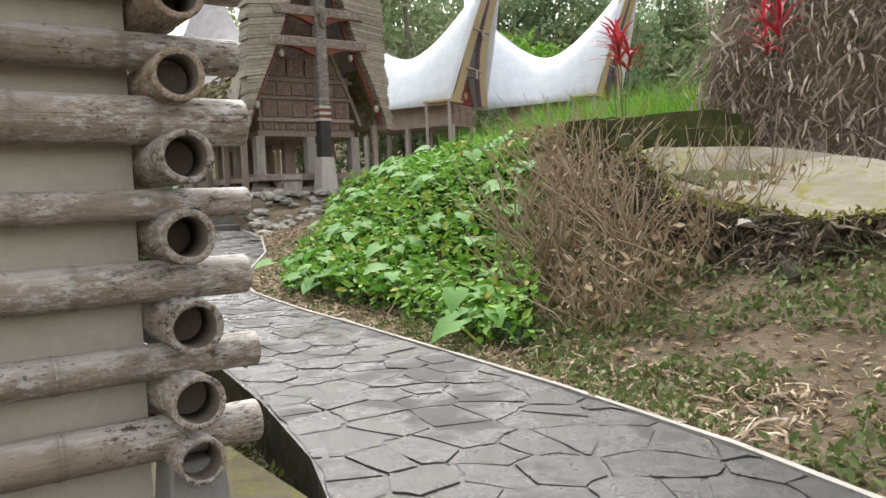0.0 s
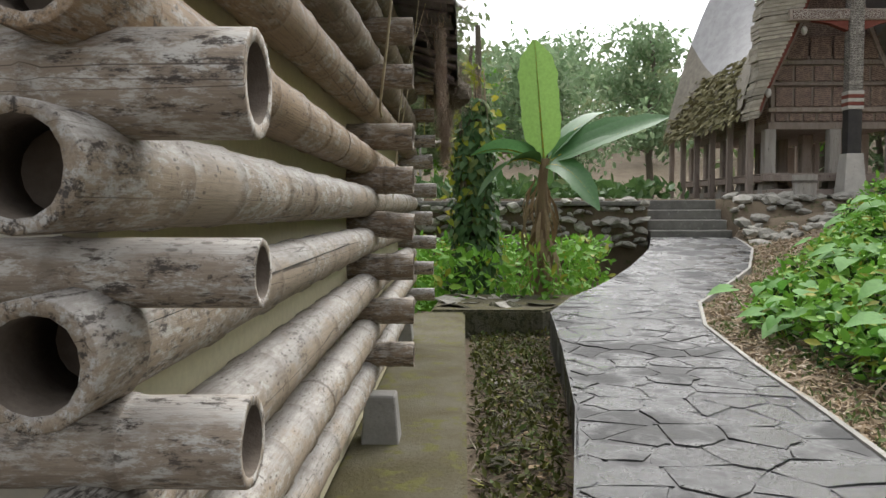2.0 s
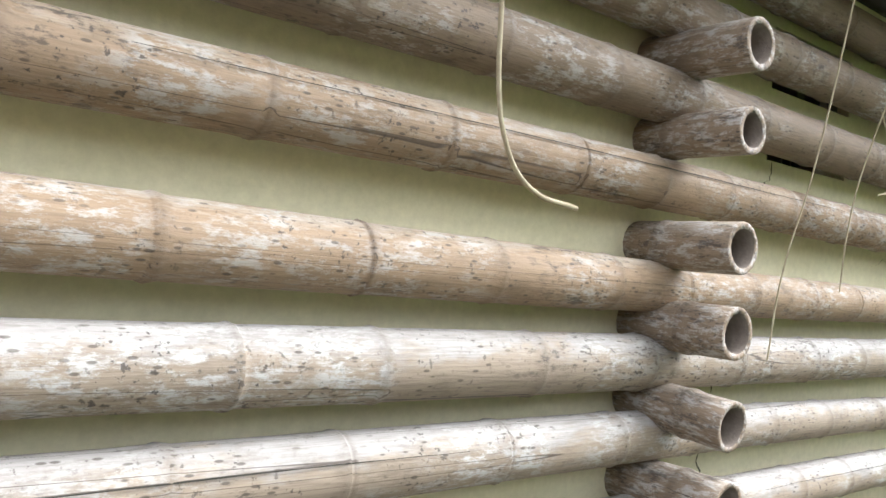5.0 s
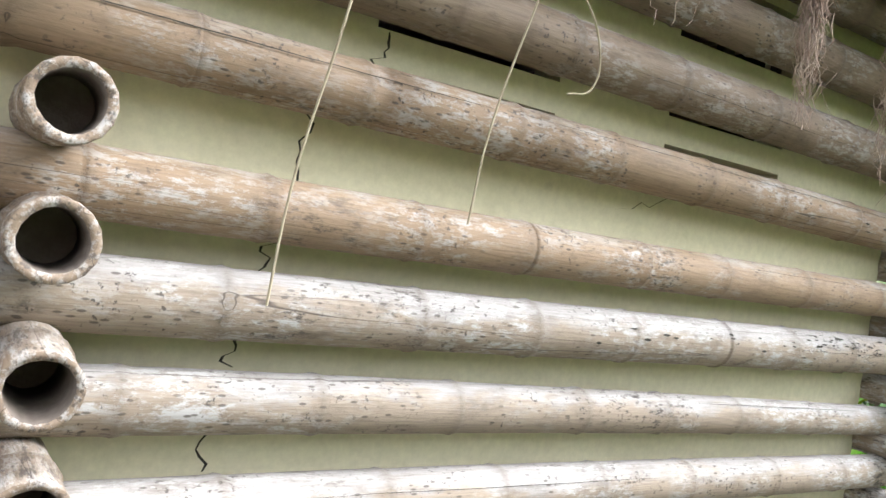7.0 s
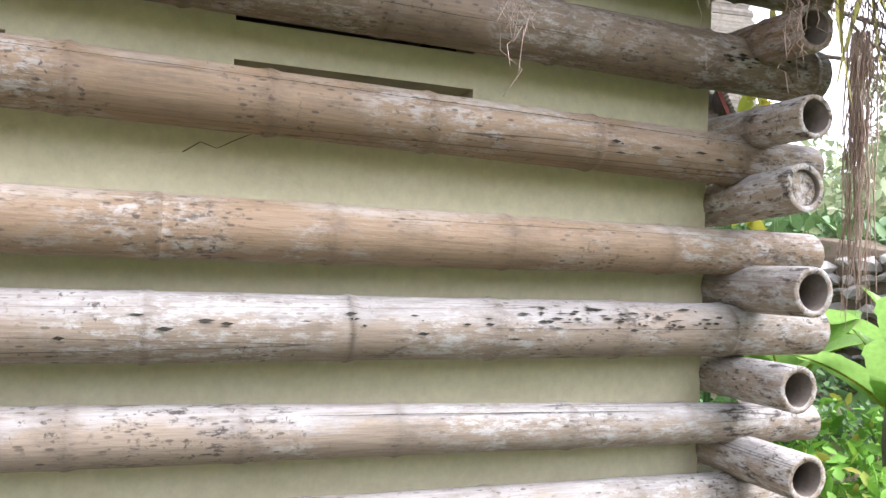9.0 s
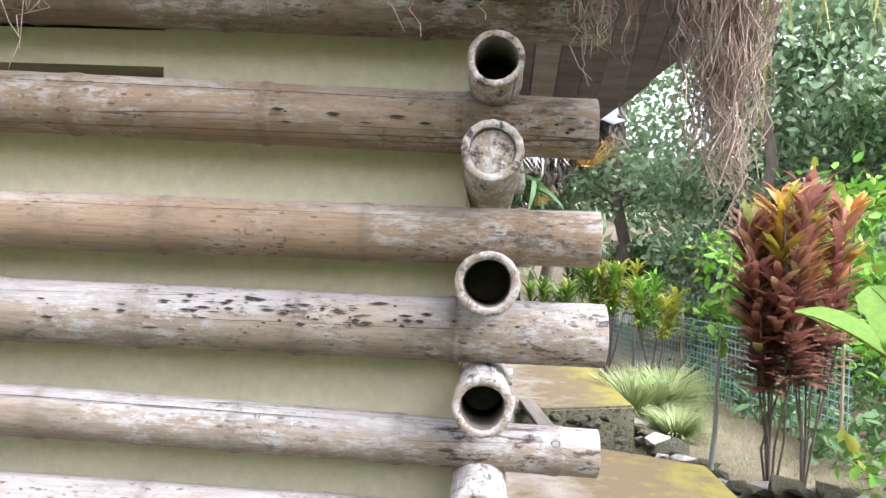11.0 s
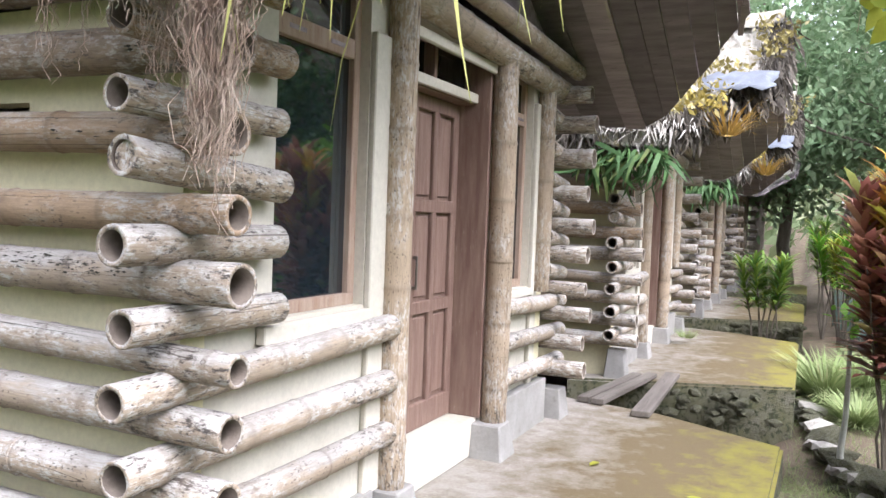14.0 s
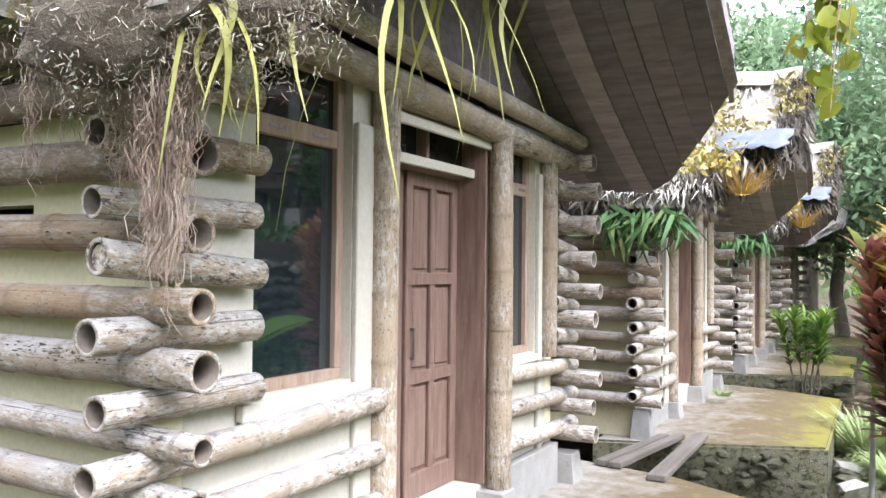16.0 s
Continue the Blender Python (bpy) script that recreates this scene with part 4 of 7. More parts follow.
tagged(cloud("low_weeds", p, rand_dirs(rs, len(p), 0.3), rand_dirs(rs, len(p), 1.0), rs.uniform(0.03, 0.075, len(p)), SMALL, DULL), "small green weeds below the bank", "weeds", kind="stuff")
p = np.stack([rs.uniform(-2.2, 2.5, 5000), rs.uniform(-9.5, -7.0, 5000), np.zeros(5000)], 1)
p[:, 2] = [ground_z(a, b) + 0.02 for a, b, _ in p]
tagged(cloud("tall_grass", p, rand_dirs(rs, 5000, 1.5), rand_dirs(rs, 5000, 0.3), rs.uniform(0.3, 0.8, 5000), BLADE, GREEN), "tall fresh green grass behind the slabs", "grass", kind="stuff")
p = on_ground(11000, -9, 8, -6.0, -0.75, lambda x, y: litter_zone(x, y) and noise.noise((x * 1.3, y * 1.3, 4)) > -0.15)
p[:, 2] += rs.uniform(0.0, 0.07, len(p))
tagged(cloud("low_weeds", p, rand_dirs(rs, len(p), 0.3), rand_dirs(rs, len(p), 1.2), rs.uniform(0.03, 0.08, len(p)), TINY, DULL), "small green weeds", "weeds", kind="stuff")


def rock(rnd, r, flat=0.7):
    bm = bmesh.new()
    bmesh.ops.create_icosphere(bm, subdivisions=1, radius=1)
    s = Vector((r * rnd.uniform(0.8, 1.4), r * rnd.uniform(0.8, 1.3), r * flat * rnd.uniform(0.7, 1.2)))
    for v in bm.verts:
        k = 1 + rnd.uniform(-0.22, 0.22)
        v.co = Vector((v.co.x * s.x, v.co.y * s.y, v.co.z * s.z)) * k
    return bm


ROCKS = []
for k in range(8):
    me = bpy.data.meshes.new("stone")
    bm = rock(random.Random(k), 1.0)
    bm.to_mesh(me)
    bm.free()
    me.materials.append(STONE)
    ROCKS.append(me)


DARK_ROCKS = []
for me in ROCKS:
    dark = me.copy()
    dark.materials.clear()
    dark.materials.append(TERRACE_FACE)
    DARK_ROCKS.append(dark)


def put_rock(name, at, size, parent, rnd, flat=1.0, mossy=False):
    ob = new(name, (DARK_ROCKS if mossy else ROCKS)[rnd.randrange(8)])
    ob.parent = parent
    ob.location, ob.rotation_euler, ob.scale = at, (rnd.uniform(-0.3, 0.3), rnd.uniform(-0.3, 0.3), rnd.uniform(0, 6.28)), (size, size, size * flat)
    return ob


# ditch rubble
rr = random.Random(5)
for k in range(70):
    x = rr.uniform(-6.0, 3.0)
    y = rr.uniform(edge_y(LEFT_EDGE, x) + 0.1, -0.78)
    tagged(put_rock("ditch_stone", (x, y, ground_z(x, y) + 0.01), rr.uniform(0.03, 0.09), None, rr, 0.7, k % 9 > 0), "small grey stone lying in the ditch", "stone", "stones in the ditch")
# loose rubble beside the steps
for k in range(120):
    x, y = rr.uniform(7.6, 10.2), rr.uniform(-9.0, -5.95)
    z = ground_z(x, y)
    tagged(put_rock("rubble_stone", (x, y, z + 0.04), rr.uniform(0.09, 0.2), None, rr, 0.8), "pale rubble stone heaped beside the steps", "stone", "rubble by the steps")
# paving past the ledge
slab("stone_paving", [(2.16, -0.2), (2.14, -1.52), (2.9, -1.98), (3.75, -2.45), (3.8, -0.3)], -0.5, 0.08, LEDGE, "rough stone paving with moss between ledge and walk")
for k in range(26):
    x, y = rr.uniform(2.3, 3.5), rr.uniform(-1.6, -0.35)
    tagged(put_rock("flat_stone", (x, y, 0.082), rr.uniform(0.10, 0.20), None, rr, 0.12, k % 2 > 0), "flat mossy stone by the walk", "stone", "flat stones")

# ---- steps and the retaining wall ----
STEPSTONE = surface("step_stone", (0.20, 0.19, 0.17), (0.13, 0.125, 0.11), (0.30, 0.29, 0.26), 4, 50, 0.85, 0.6)
steps = empty("stone_steps", (8.65, -5.05, 0.6), label="four grey stone steps up to the terrace", category="steps")
for k in range(4):
    bm = bmesh.new()
    add_box(bm, 0.30 * k, 0.30 * k + 0.6, -0.80 + 0.02 * k, 0.80, -0.3 if k == 0 else 0.2 * k - 0.01, 0.2 * (k + 1), 0.02)
    part("step", bm, STEPSTONE, steps)
for name, y0, y1, h0, h1 in (("retaining_wall_1", -4.2, 4.0, 1.38, 1.50), ("retaining_wall_2", 4.0, 15.0, 1.9, 2.3)):
    w = tagged(box(name, 8.72, 9.1, y0, y1, -0.3, h0 - 0.12, SOIL), "rough dry-stone retaining wall with moss", "stone wall", kind="structure")
    n = 0
    z = 0.05
    while z < h0 and n < 290:
        y = y0
        size = rr.uniform(0.09, 0.14) if h0 < 1.8 else rr.uniform(0.13, 0.2)
        while y < y1:
            s = size * rr.uniform(0.8, 1.25)
            if h0 > 1.8 or z > 0.4:
                ob = put_rock("stone", (8.70 + rr.uniform(-0.06, 0.06), y + s + rr.uniform(-0.06, 0.06), z + rr.uniform(-0.07, 0.07)), s * rr.uniform(0.75, 1.35), w, rr, rr.uniform(0.6, 1.1))
                n += 1
            y += 2.0 * s
        z += size * 1.45
    if h0 < 1.8:
        box("coping", 8.6, 9.15, y0, y1, h0 - 0.1, h0, STEPSTONE, w, "flat coping stones", 0.02)

# ---- slabs of the upper path ----
SLABTOP = surface("old_mossy_cement", (0.30, 0.275, 0.225), (0.20, 0.18, 0.115), (0.21, 0.195, 0.045), 1.6, 40, 0.85, 0.8, spot_at=0.52, depth=0.02)
SLABSIDE = surface("mossy_slab_side", (0.085, 0.10, 0.03), (0.05, 0.055, 0.025), (0.16, 0.17, 0.04), 3, 40, 0.95, 0.9, spot_at=0.55, depth=0.03)


def tilted_slab(name, pts, thick, label):
    ragged = []
    for a, b in zip(pts, pts[1:] + pts[:1]):
        for j in range(6):
            q = Vector(a).lerp(Vector(b), j / 6)
            ragged.append(tuple(q + Vector((noise.noise(q * 3.1), noise.noise(q * 3.1 + Vector((5, 0, 0))), 0.3 * noise.noise(q * 4.0 + Vector((9, 0, 0))))) * 0.10))
    pts = ragged
    n = len(pts)
    bm = bmesh.new()
    top = [bm.verts.new(q) for q in pts]
    low = [bm.verts.new((q[0], q[1], q[2] - thick)) for q in pts]
    bm.faces.new(top)
    bm.faces.new(low[::-1])
    for i in range(n):
        bm.faces.new((top[i], low[i], low[(i + 1) % n], top[(i + 1) % n]))
    bmesh.ops.recalc_face_normals(bm, faces=bm.faces[:])
    bmesh.ops.bevel(bm, geom=[e for e in bm.edges if len(e.link_faces) == 2 and e.calc_face_angle(0) > 0.6], offset=0.02, segments=2, affect="EDGES")
    for f in bm.faces:
        f.material_index = 0 if f.normal.z > 0.5 else 1
    return tagged(part(name, bm, [SLABTOP, SLABSIDE]), label, "slab")


tilted_slab("cement_slab", [(-3.2, -5.55, 1.62), (-4.15, -5.0, 1.12), (-5.7, -4.65, 0.96), (-6.6, -5.5, 1.1), (-4.9, -6.5, 1.45), (-4.1, -6.1, 1.6)], 0.09, "sloping cement slab with moss on the bank")
tilted_slab("cement_step", [(-2.5, -5.85, 1.80), (-3.05, -5.65, 1.80), (-4.15, -6.05, 1.80), (-3.6, -6.8, 1.80), (-2.3, -6.7, 1.80)], 0.5, "low mossy cement step")
tilted_slab("cement_step", [(-2.0, -5.75, 2.02), (-2.55, -6.05, 2.02), (-3.5, -6.4, 2.02), (-3.3, -7.2, 2.02), (-1.0, -7.0, 2.02)], 0.5, "wide mossy cement step at the top of the bank")

p = np.stack([rs.uniform(-6.3, -3.3, 900), rs.uniform(-6.3, -4.8, 900), np.zeros(900)], 1)
p[:, 2] = 1.12 + (p[:, 0] + 4.6) * 0.19 - (p[:, 1] + 5.3) * 0.22 + 0.03
tagged(cloud("slab_litter", p, rand_dirs(rs, 900) * (1, 1, 0.2), rand_dirs(rs, 900, 2.0), rs.uniform(0.04, 0.2, 900), FROND, DRY), "dry straw and leaves lying on the slab", "leaf litter", kind="stuff")

# the eroded earth edge under the slab: mossy stones, roots and dead leaves
EDGE_LINE = [Vector(v) for v in ((-3.2, -5.5, 1.58), (-4.15, -4.95, 1.08), (-5.7, -4.6, 0.92), (-6.7, -5.4, 1.04))]
re = random.Random(31)
for k in range(110):
    j = re.randrange(3)
    q = EDGE_LINE[j].lerp(EDGE_LINE[j + 1], re.random())
    drop = re.uniform(0.02, 0.5)
    tagged(put_rock("bank_stone", (q.x + re.uniform(-0.1, 0.1), q.y + drop * 0.55 + re.uniform(-0.1, 0.06), q.z - drop), re.uniform(0.06, 0.15), None, re, 0.75, k % 5 > 0), "mossy stone in the earth bank below the slab", "stone", "stones of the earth bank")
n = 3800
seg, f, drop = rs.randint(0, 3, n), rs.uniform(0, 1, n), rs.uniform(-0.04, 0.55, n)
ea, eb = np.array([tuple(EDGE_LINE[j]) for j in range(3)]), np.array([tuple(EDGE_LINE[j + 1]) for j in range(3)])
p = ea[seg] + (eb[seg] - ea[seg]) * f[:, None]
p[:, 1] += drop * 0.62 + 0.08
p[:, 2] += 0.03 - drop
tagged(cloud("hanging_litter", p, np.stack([rs.normal(0, 0.6, n), rs.uniform(-0.1, 0.9, n), -rs.uniform(-0.1, 0.9, n)], 1), rand_dirs(rs, n) + (0, 0.8, 0.4), rs.uniform(0.05, 0.20, n), FROND, leaf_material("rotting_litter", (0.05, 0.04, 0.03), (0.17, 0.13, 0.08), (0.36, 0.30, 0.2), 0.95, 0.05)), "dark rotting leaves and roots on the eroded bank", "leaf litter", kind="stuff")
n = 900
p = ea[seg[:n]] + (eb[seg[:n]] - ea[seg[:n]]) * f[:n, None] + np.stack([rs.normal(0, 0.1, n), rs.normal(0.0, 0.09, n), rs.uniform(0.02, 0.07, n)], 1)
tagged(cloud("edge_moss", p, rand_dirs(rs, n, 0.3), rand_dirs(rs, n, 1.2), rs.uniform(0.03, 0.08, n), TINY, leaf_material("bright_moss", (0.16, 0.17, 0.03), (0.26, 0.25, 0.05), None, 0.9, 0.1)), "bright green moss along the slab edge", "moss", kind="stuff")
# shade put into low leaves' colour, so the green cover is dense and deep
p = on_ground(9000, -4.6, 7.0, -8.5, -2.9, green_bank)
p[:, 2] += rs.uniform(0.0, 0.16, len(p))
tagged(cloud("ground_cover", p, rand_dirs(rs, len(p), 0.0), rand_dirs(rs, len(p), 1.0), rs.uniform(0.06, 0.14, len(p)), SMALL, leaf_material("low_shaded_leaves", (0.022, 0.055, 0.012), (0.05, 0.11, 0.02), None, 0.7, 0.1)), "lower leaves of the weeds on the bank, dark green for shade", "weeds", kind="stuff")
# pale wood chips beside the walk
p = on_ground(9000, -6.6, 8.4, -6.9, -2.2, lambda x, y: 0.05 < edge_y(RIGHT_EDGE, x) - y < (1.1 if x > -1 else 0.75) + 0.3 * noise.noise((x, y, 3)))
p[:, 2] += rs.uniform(0.01, 0.05, len(p))
tagged(cloud("wood_chips", p, rand_dirs(rs, len(p)) * (1, 1, 0.25), rand_dirs(rs, len(p), 1.8), rs.uniform(0.05, 0.17, len(p)), FROND, leaf_material("pale_bamboo_chips", (0.30, 0.22, 0.14), (0.48, 0.39, 0.28), (0.6, 0.52, 0.42), 0.9, 0.05)), "pale bamboo chips strewn beside the walk", "wood chips", kind="stuff")
# fans of thick bare stems in the dry bush
for bx, by in ((-3.4, -4.15), (-2.6, -4.5), (-3.9, -4.6), (-3.0, -5.1)):
    base = np.array((bx, by, ground_z(bx, by)))
    n = 46
    tips = np.stack([rs.normal(0, 0.5, n), rs.normal(0.05, 0.4, n), rs.uniform(0.35, 1.0, n)], 1)
    tagged(sticks("bare_bush", [tuple(base)] * n, base + tips, rs.uniform(0.006, 0.013, n), TWIG, pieces=4, kink=0.04, rs=rs), "bare bush of thick pale dry stems", "dry bush", "bare bushes on the bank")
# moss, weeds and rotting leaves in the ditch
p = on_ground(5200, -6.4, 2.1, -1.6, -0.66, lambda x, y: edge_y(LEFT_EDGE, x) + 0.03 < y < -0.68)
p[:, 2] += rs.uniform(0.0, 0.06, len(p))
tagged(cloud("ditch_moss", p[:3000], rand_dirs(rs, 3000, 0.2), rand_dirs(rs, 3000, 1.2), rs.uniform(0.03, 0.09, 3000), TINY, leaf_material("ditch_moss_leaves", (0.05, 0.06, 0.015), (0.13, 0.14, 0.035), (0.2, 0.2, 0.05), 0.9, 0.1)), "dark moss and small weeds in the ditch", "moss", kind="stuff")
tagged(cloud("ditch_litter", p[3000:], rand_dirs(rs, 2200) * (1, 1, 0.3), rand_dirs(rs, 2200, 1.5), rs.uniform(0.04, 0.13, 2200), FROND, leaf_material("wet_litter", (0.06, 0.05, 0.035), (0.16, 0.13, 0.09), (0.28, 0.25, 0.19), 0.85, 0.05)), "wet dead leaves and straw in the ditch", "leaf litter", kind="stuff")

# the bare bank behind: hanging dead fern and earth
p = np.stack([rs.uniform(-7.5, -2.0, 9000), -7.4 - rs.uniform(0, 0.8, 9000), rs.uniform(0.9, 4.6, 9000)], 1)
p[:, 1] -= (p[:, 2] - 1.0) * 0.3
tagged(cloud("dead_fern", p, np.stack([rs.normal(0, 0.5, 9000), rs.uniform(0.0, 0.7, 9000), -rs.uniform(0.2, 1, 9000)], 1), rand_dirs(rs, 9000) + (0, 0.8, 0.3), rs.uniform(0.10, 0.32, 9000), FROND, leaf_material("dead_fern_fronds", (0.15, 0.115, 0.09), (0.40, 0.33, 0.265), (0.6, 0.52, 0.42), 0.95, 0.1)), "dead brown fern hanging on the earth bank", "dead fern", kind="stuff")
bv, bf = [], []
for j in range(10):
    for i in range(24):
        x, z = -9.0 + i * 0.305, 0.4 + j * 0.5
        bv.append((x, -7.8 - (z - 1.0) * 0.32 + 0.35 * noise.noise((x * 1.2, z * 1.2, 6)), z))
for j in range(9):
    for i in range(23):
        a = j * 24 + i
        bf.append((a, a + 1, a + 25, a + 24))
tagged(mesh_object("earth_bank", bv, bf, SOIL, smooth=True), "steep brown earth bank above the slabs", "bank", kind="structure")


# ---- plants ----
def crown_plant(name, at, height, heads, mats, label, category, group="", spread=0.45, leaf=0.5, per=26, stem=0.012, low=0.35, shape=STRAP):
    """Several thin stems, each with whorls of strap leaves."""
    q = empty(name, at, label=label, category=category, group=group)
    for k in range(heads):
        a = 6.28 * k / heads + rs.uniform(-0.4, 0.4)
        top = Vector((math.cos(a) * spread * rs.uniform(0.3, 1), math.sin(a) * spread * rs.uniform(0.3, 1), height * rs.uniform(0.78, 1.0)))
        sticks("stem", [(0, 0, -0.05)], [tuple(top)], [stem], BARK, q, pieces=4, kink=0.015, rs=rs, seg=6)
        n = per
        t = rs.uniform(low, 1.0, n) ** 0.7
        pos = np.outer(t, np.array(top))
        an = rs.uniform(0, 6.28, n)
        el = (t - low) / (1 - low) * 1.3 - 0.1
        way = np.stack([np.cos(an), np.sin(an), el], 1)
        ups, big = np.tile((0, 0, 1.0), (n, 1)) + way * (0, 0, 0.2), rs.uniform(0.7, 1.1, n) * leaf
        split = t > 0.76 if shape is LANCE else np.ones(n, bool)
        for pick, mt in ((split, mats[k % len(mats)]), (~split, mats[-1])):
            if pick.any():
                cloud("foliage", pos[pick], way[pick], ups[pick], big[pick], shape, mt, q)["kind"] = "stuff"
    return q


for x, y, hgt in ((-1.35, -7.3, 1.25), (-1.75, -7.0, 1.0), (-3.65, -7.2, 0.95)):
    crown_plant("red_cordyline", (x, y, ground_z(x, y)), hgt + 2.0 - ground_z(x, y) + 0.1, 2, [RED], "red-leaved cordyline on thin stems", "shrub", "red cordylines", 0.18, 0.42, 16, 0.012, 0.72)
crown_plant("croton_shrub", (2.66, 4.75, -0.55), 2.85, 8, [CROTON_TOP, CROTON_LOW], "tall cordyline with yellow, red and purple leaves", "shrub", "", 0.42, 0.34, 130, 0.012, 0.3, LANCE)
crown_plant("croton_shrub", (3.1, 5.2, -0.55), 2.6, 6, [CROTON_TOP, CROTON_LOW], "tall cordyline with yellow, red and purple leaves", "shrub", "", 0.42, 0.34, 115, 0.012, 0.3, LANCE)
for x, y, hgt, n in ((1.45, 11.3, 2.0, 6), (2.55, 12.4, 1.9, 7), (3.0, 10.6, 1.75, 5), (2.3, 15.0, 2.2, 6)):
    crown_plant("green_dracaena", (x, y, ground_z(x, y)), hgt, n, [leaf_material("dracaena_leaves", (0.06, 0.15, 0.03), (0.26, 0.34, 0.05), (0.4, 0.42, 0.06), 0.4, 0.3)] if n == 6 else [YELLOWGREEN, GREEN], "green and yellow dracaena bush on bare stems", "shrub", "dracaena bushes", 0.5, 0.38, 85, 0.02, 0.5)


def grass_tuft(at, n, length, mat, label):
    an = rs.uniform(0, 6.28, n)
    el = rs.uniform(0.3, 1.8, n)
    way = np.stack([np.cos(an), np.sin(an), el], 1)
    pos = np.stack([np.cos(an) * 0.08, np.sin(an) * 0.08, np.zeros(n)], 1) + np.array(at)
    ob = cloud("grass_tuft", pos, way, np.tile((0, 0, 1.0), (n, 1)), rs.uniform(0.6, 1.1, n) * length, BLADE, mat)
    return tagged(ob, label, "grass")


for x, y, s in ((2.3, 8.6, 0.85), (2.75, 9.0, 0.8), (2.0, 9.6, 0.6), (2.6, 7.6, 0.5), (3.0, 9.8, 0.8)):
    grass_tuft((x, y, ground_z(x, y)), 900, s, PALEGRASS, "tufted pale green ornamental grass")
grass_tuft((0.55, 9.3, 0.0), 260, 0.18, PALEGRASS, "thin grass growing out of the terrace")
p = on_ground(18000, 1.95, 4.4, 2.0, 12.0, lambda x, y: True)
tagged(cloud("lawn", p, rand_dirs(rs, len(p), 1.0), rand_dirs(rs, len(p), 0.3), rs.uniform(0.05, 0.14, len(p)), BLADE, PALEGRASS), "short pale green lawn", "grass", kind="stuff")

p = on_ground(14000, 9.3, 32.0, -6.0, 16.0, lambda x, y: not (9.0 < x < 12.5 and y < -3.5))
p[:, 2] += rs.uniform(0, 0.35, len(p))
tagged(cloud("terrace_weeds", p, rand_dirs(rs, len(p), 0.4), rand_dirs(rs, len(p), 0.8), rs.uniform(0.15, 0.45, len(p)), SMALL, MIDGREEN), "rough green weeds on the upper terrace", "weeds", kind="stuff")
p = on_ground(5000, 3.8, 8.6, 3.0, 13.0, lambda x, y: True)
p[:, 2] += rs.uniform(0, 0.4, len(p))
tagged(cloud("garden_weeds", p, rand_dirs(rs, len(p), 0.3), rand_dirs(rs, len(p), 1.2), rs.uniform(0.1, 0.24, len(p)), SMALL, MIDGREEN), "leafy green weeds along the stone wall", "weeds", kind="stuff")
# stone edging of the garden
for k in range(60):
    s = k / 60
    x, y = (2.05 + 0.55 * s * 2 if s < 0.5 else 2.6 + 1.2 * (s - 0.5)), (8.0 - 4.0 * s * 2 if s < 0.5 else 4.0 - 4 * (s - 0.5))
    tagged(put_rock("edging_stone", (x + rr.uniform(-0.05, 0.05), y + rr.uniform(-0.05, 0.05), ground_z(x, y) + 0.05 + 0.1 * (k % 2)), rr.uniform(0.1, 0.17), None, rr, 0.7, k % 3 > 0), "rough mossy stone of the garden edging", "stone", "garden edging")
# stones in the faces of the terraces
for k in (1, 2):
    y0 = PITCH * k
    for q in range(26):
        s = rr.random()
        x, y = 0.62 + (1.98 - 0.62) * s, y0 - 0.3 + 0.65 * s
        tagged(put_rock("terrace_stone", (x, y + 0.05, rr.uniform(-0.5, -0.14)), rr.uniform(0.06, 0.1), None, rr, 0.8, True), "mossy stone set in the terrace face", "stone", "terrace face stones")

# low walls of the garden and the pale net fence
NET, nn, nl, nb = nodes_of("green_net", 0.8)
nb.inputs["Base Color"].default_value = (0.16, 0.26, 0.23, 1)
fence = empty("net_fence", (4.3, 9.0, -0.6), label="blue-green net fence on thin posts", category="fence")
fs, fe = [], []
for k in range(90):
    fs.append((0.0 - 0.02 * k, 0.12 * k - 2, 0.05)), fe.append((0.0 - 0.02 * k, 0.12 * k - 2, 1.25))
for k in range(12):
    fs.append((0.04, -2, 0.1 + 0.1 * k)), fe.append((-1.76, 8.7, 0.1 + 0.1 * k))
sticks("net", fs, fe, [0.012] * len(fs), NET, fence, seg=3)
for k in range(6):
    sticks("post", [(-0.02 - 0.35 * k, -1.9 + 2.1 * k, -0.1)], [(-0.02 - 0.35 * k, -1.9 + 2.1 * k, 1.4)], [0.03], TWIG, fence, seg=6)

sap = empty("sapling", (2.38, 5.4, -0.6), label="thin pale sapling trunk in the lawn", category="sapling")
sticks("trunk", [(0, 0, 0)], [(0.02, 0.0, 1.45)], [0.03], surface("pale_bark", (0.45, 0.44, 0.40), (0.35, 0.36, 0.3), (0.2, 0.22, 0.12), 8, 60, 0.9, 0.4), sap, pieces=5, kink=0.004, rs=rs, seg=8)
cloud("leaves", np.array([(0.02, 0, 1.45)] * 14) + rs.normal(0, 0.05, (14, 3)), rand_dirs(rs, 14, 0.4), rand_dirs(rs, 14, 1), rs.uniform(0.08, 0.16, 14), SMALL, GREEN, sap)


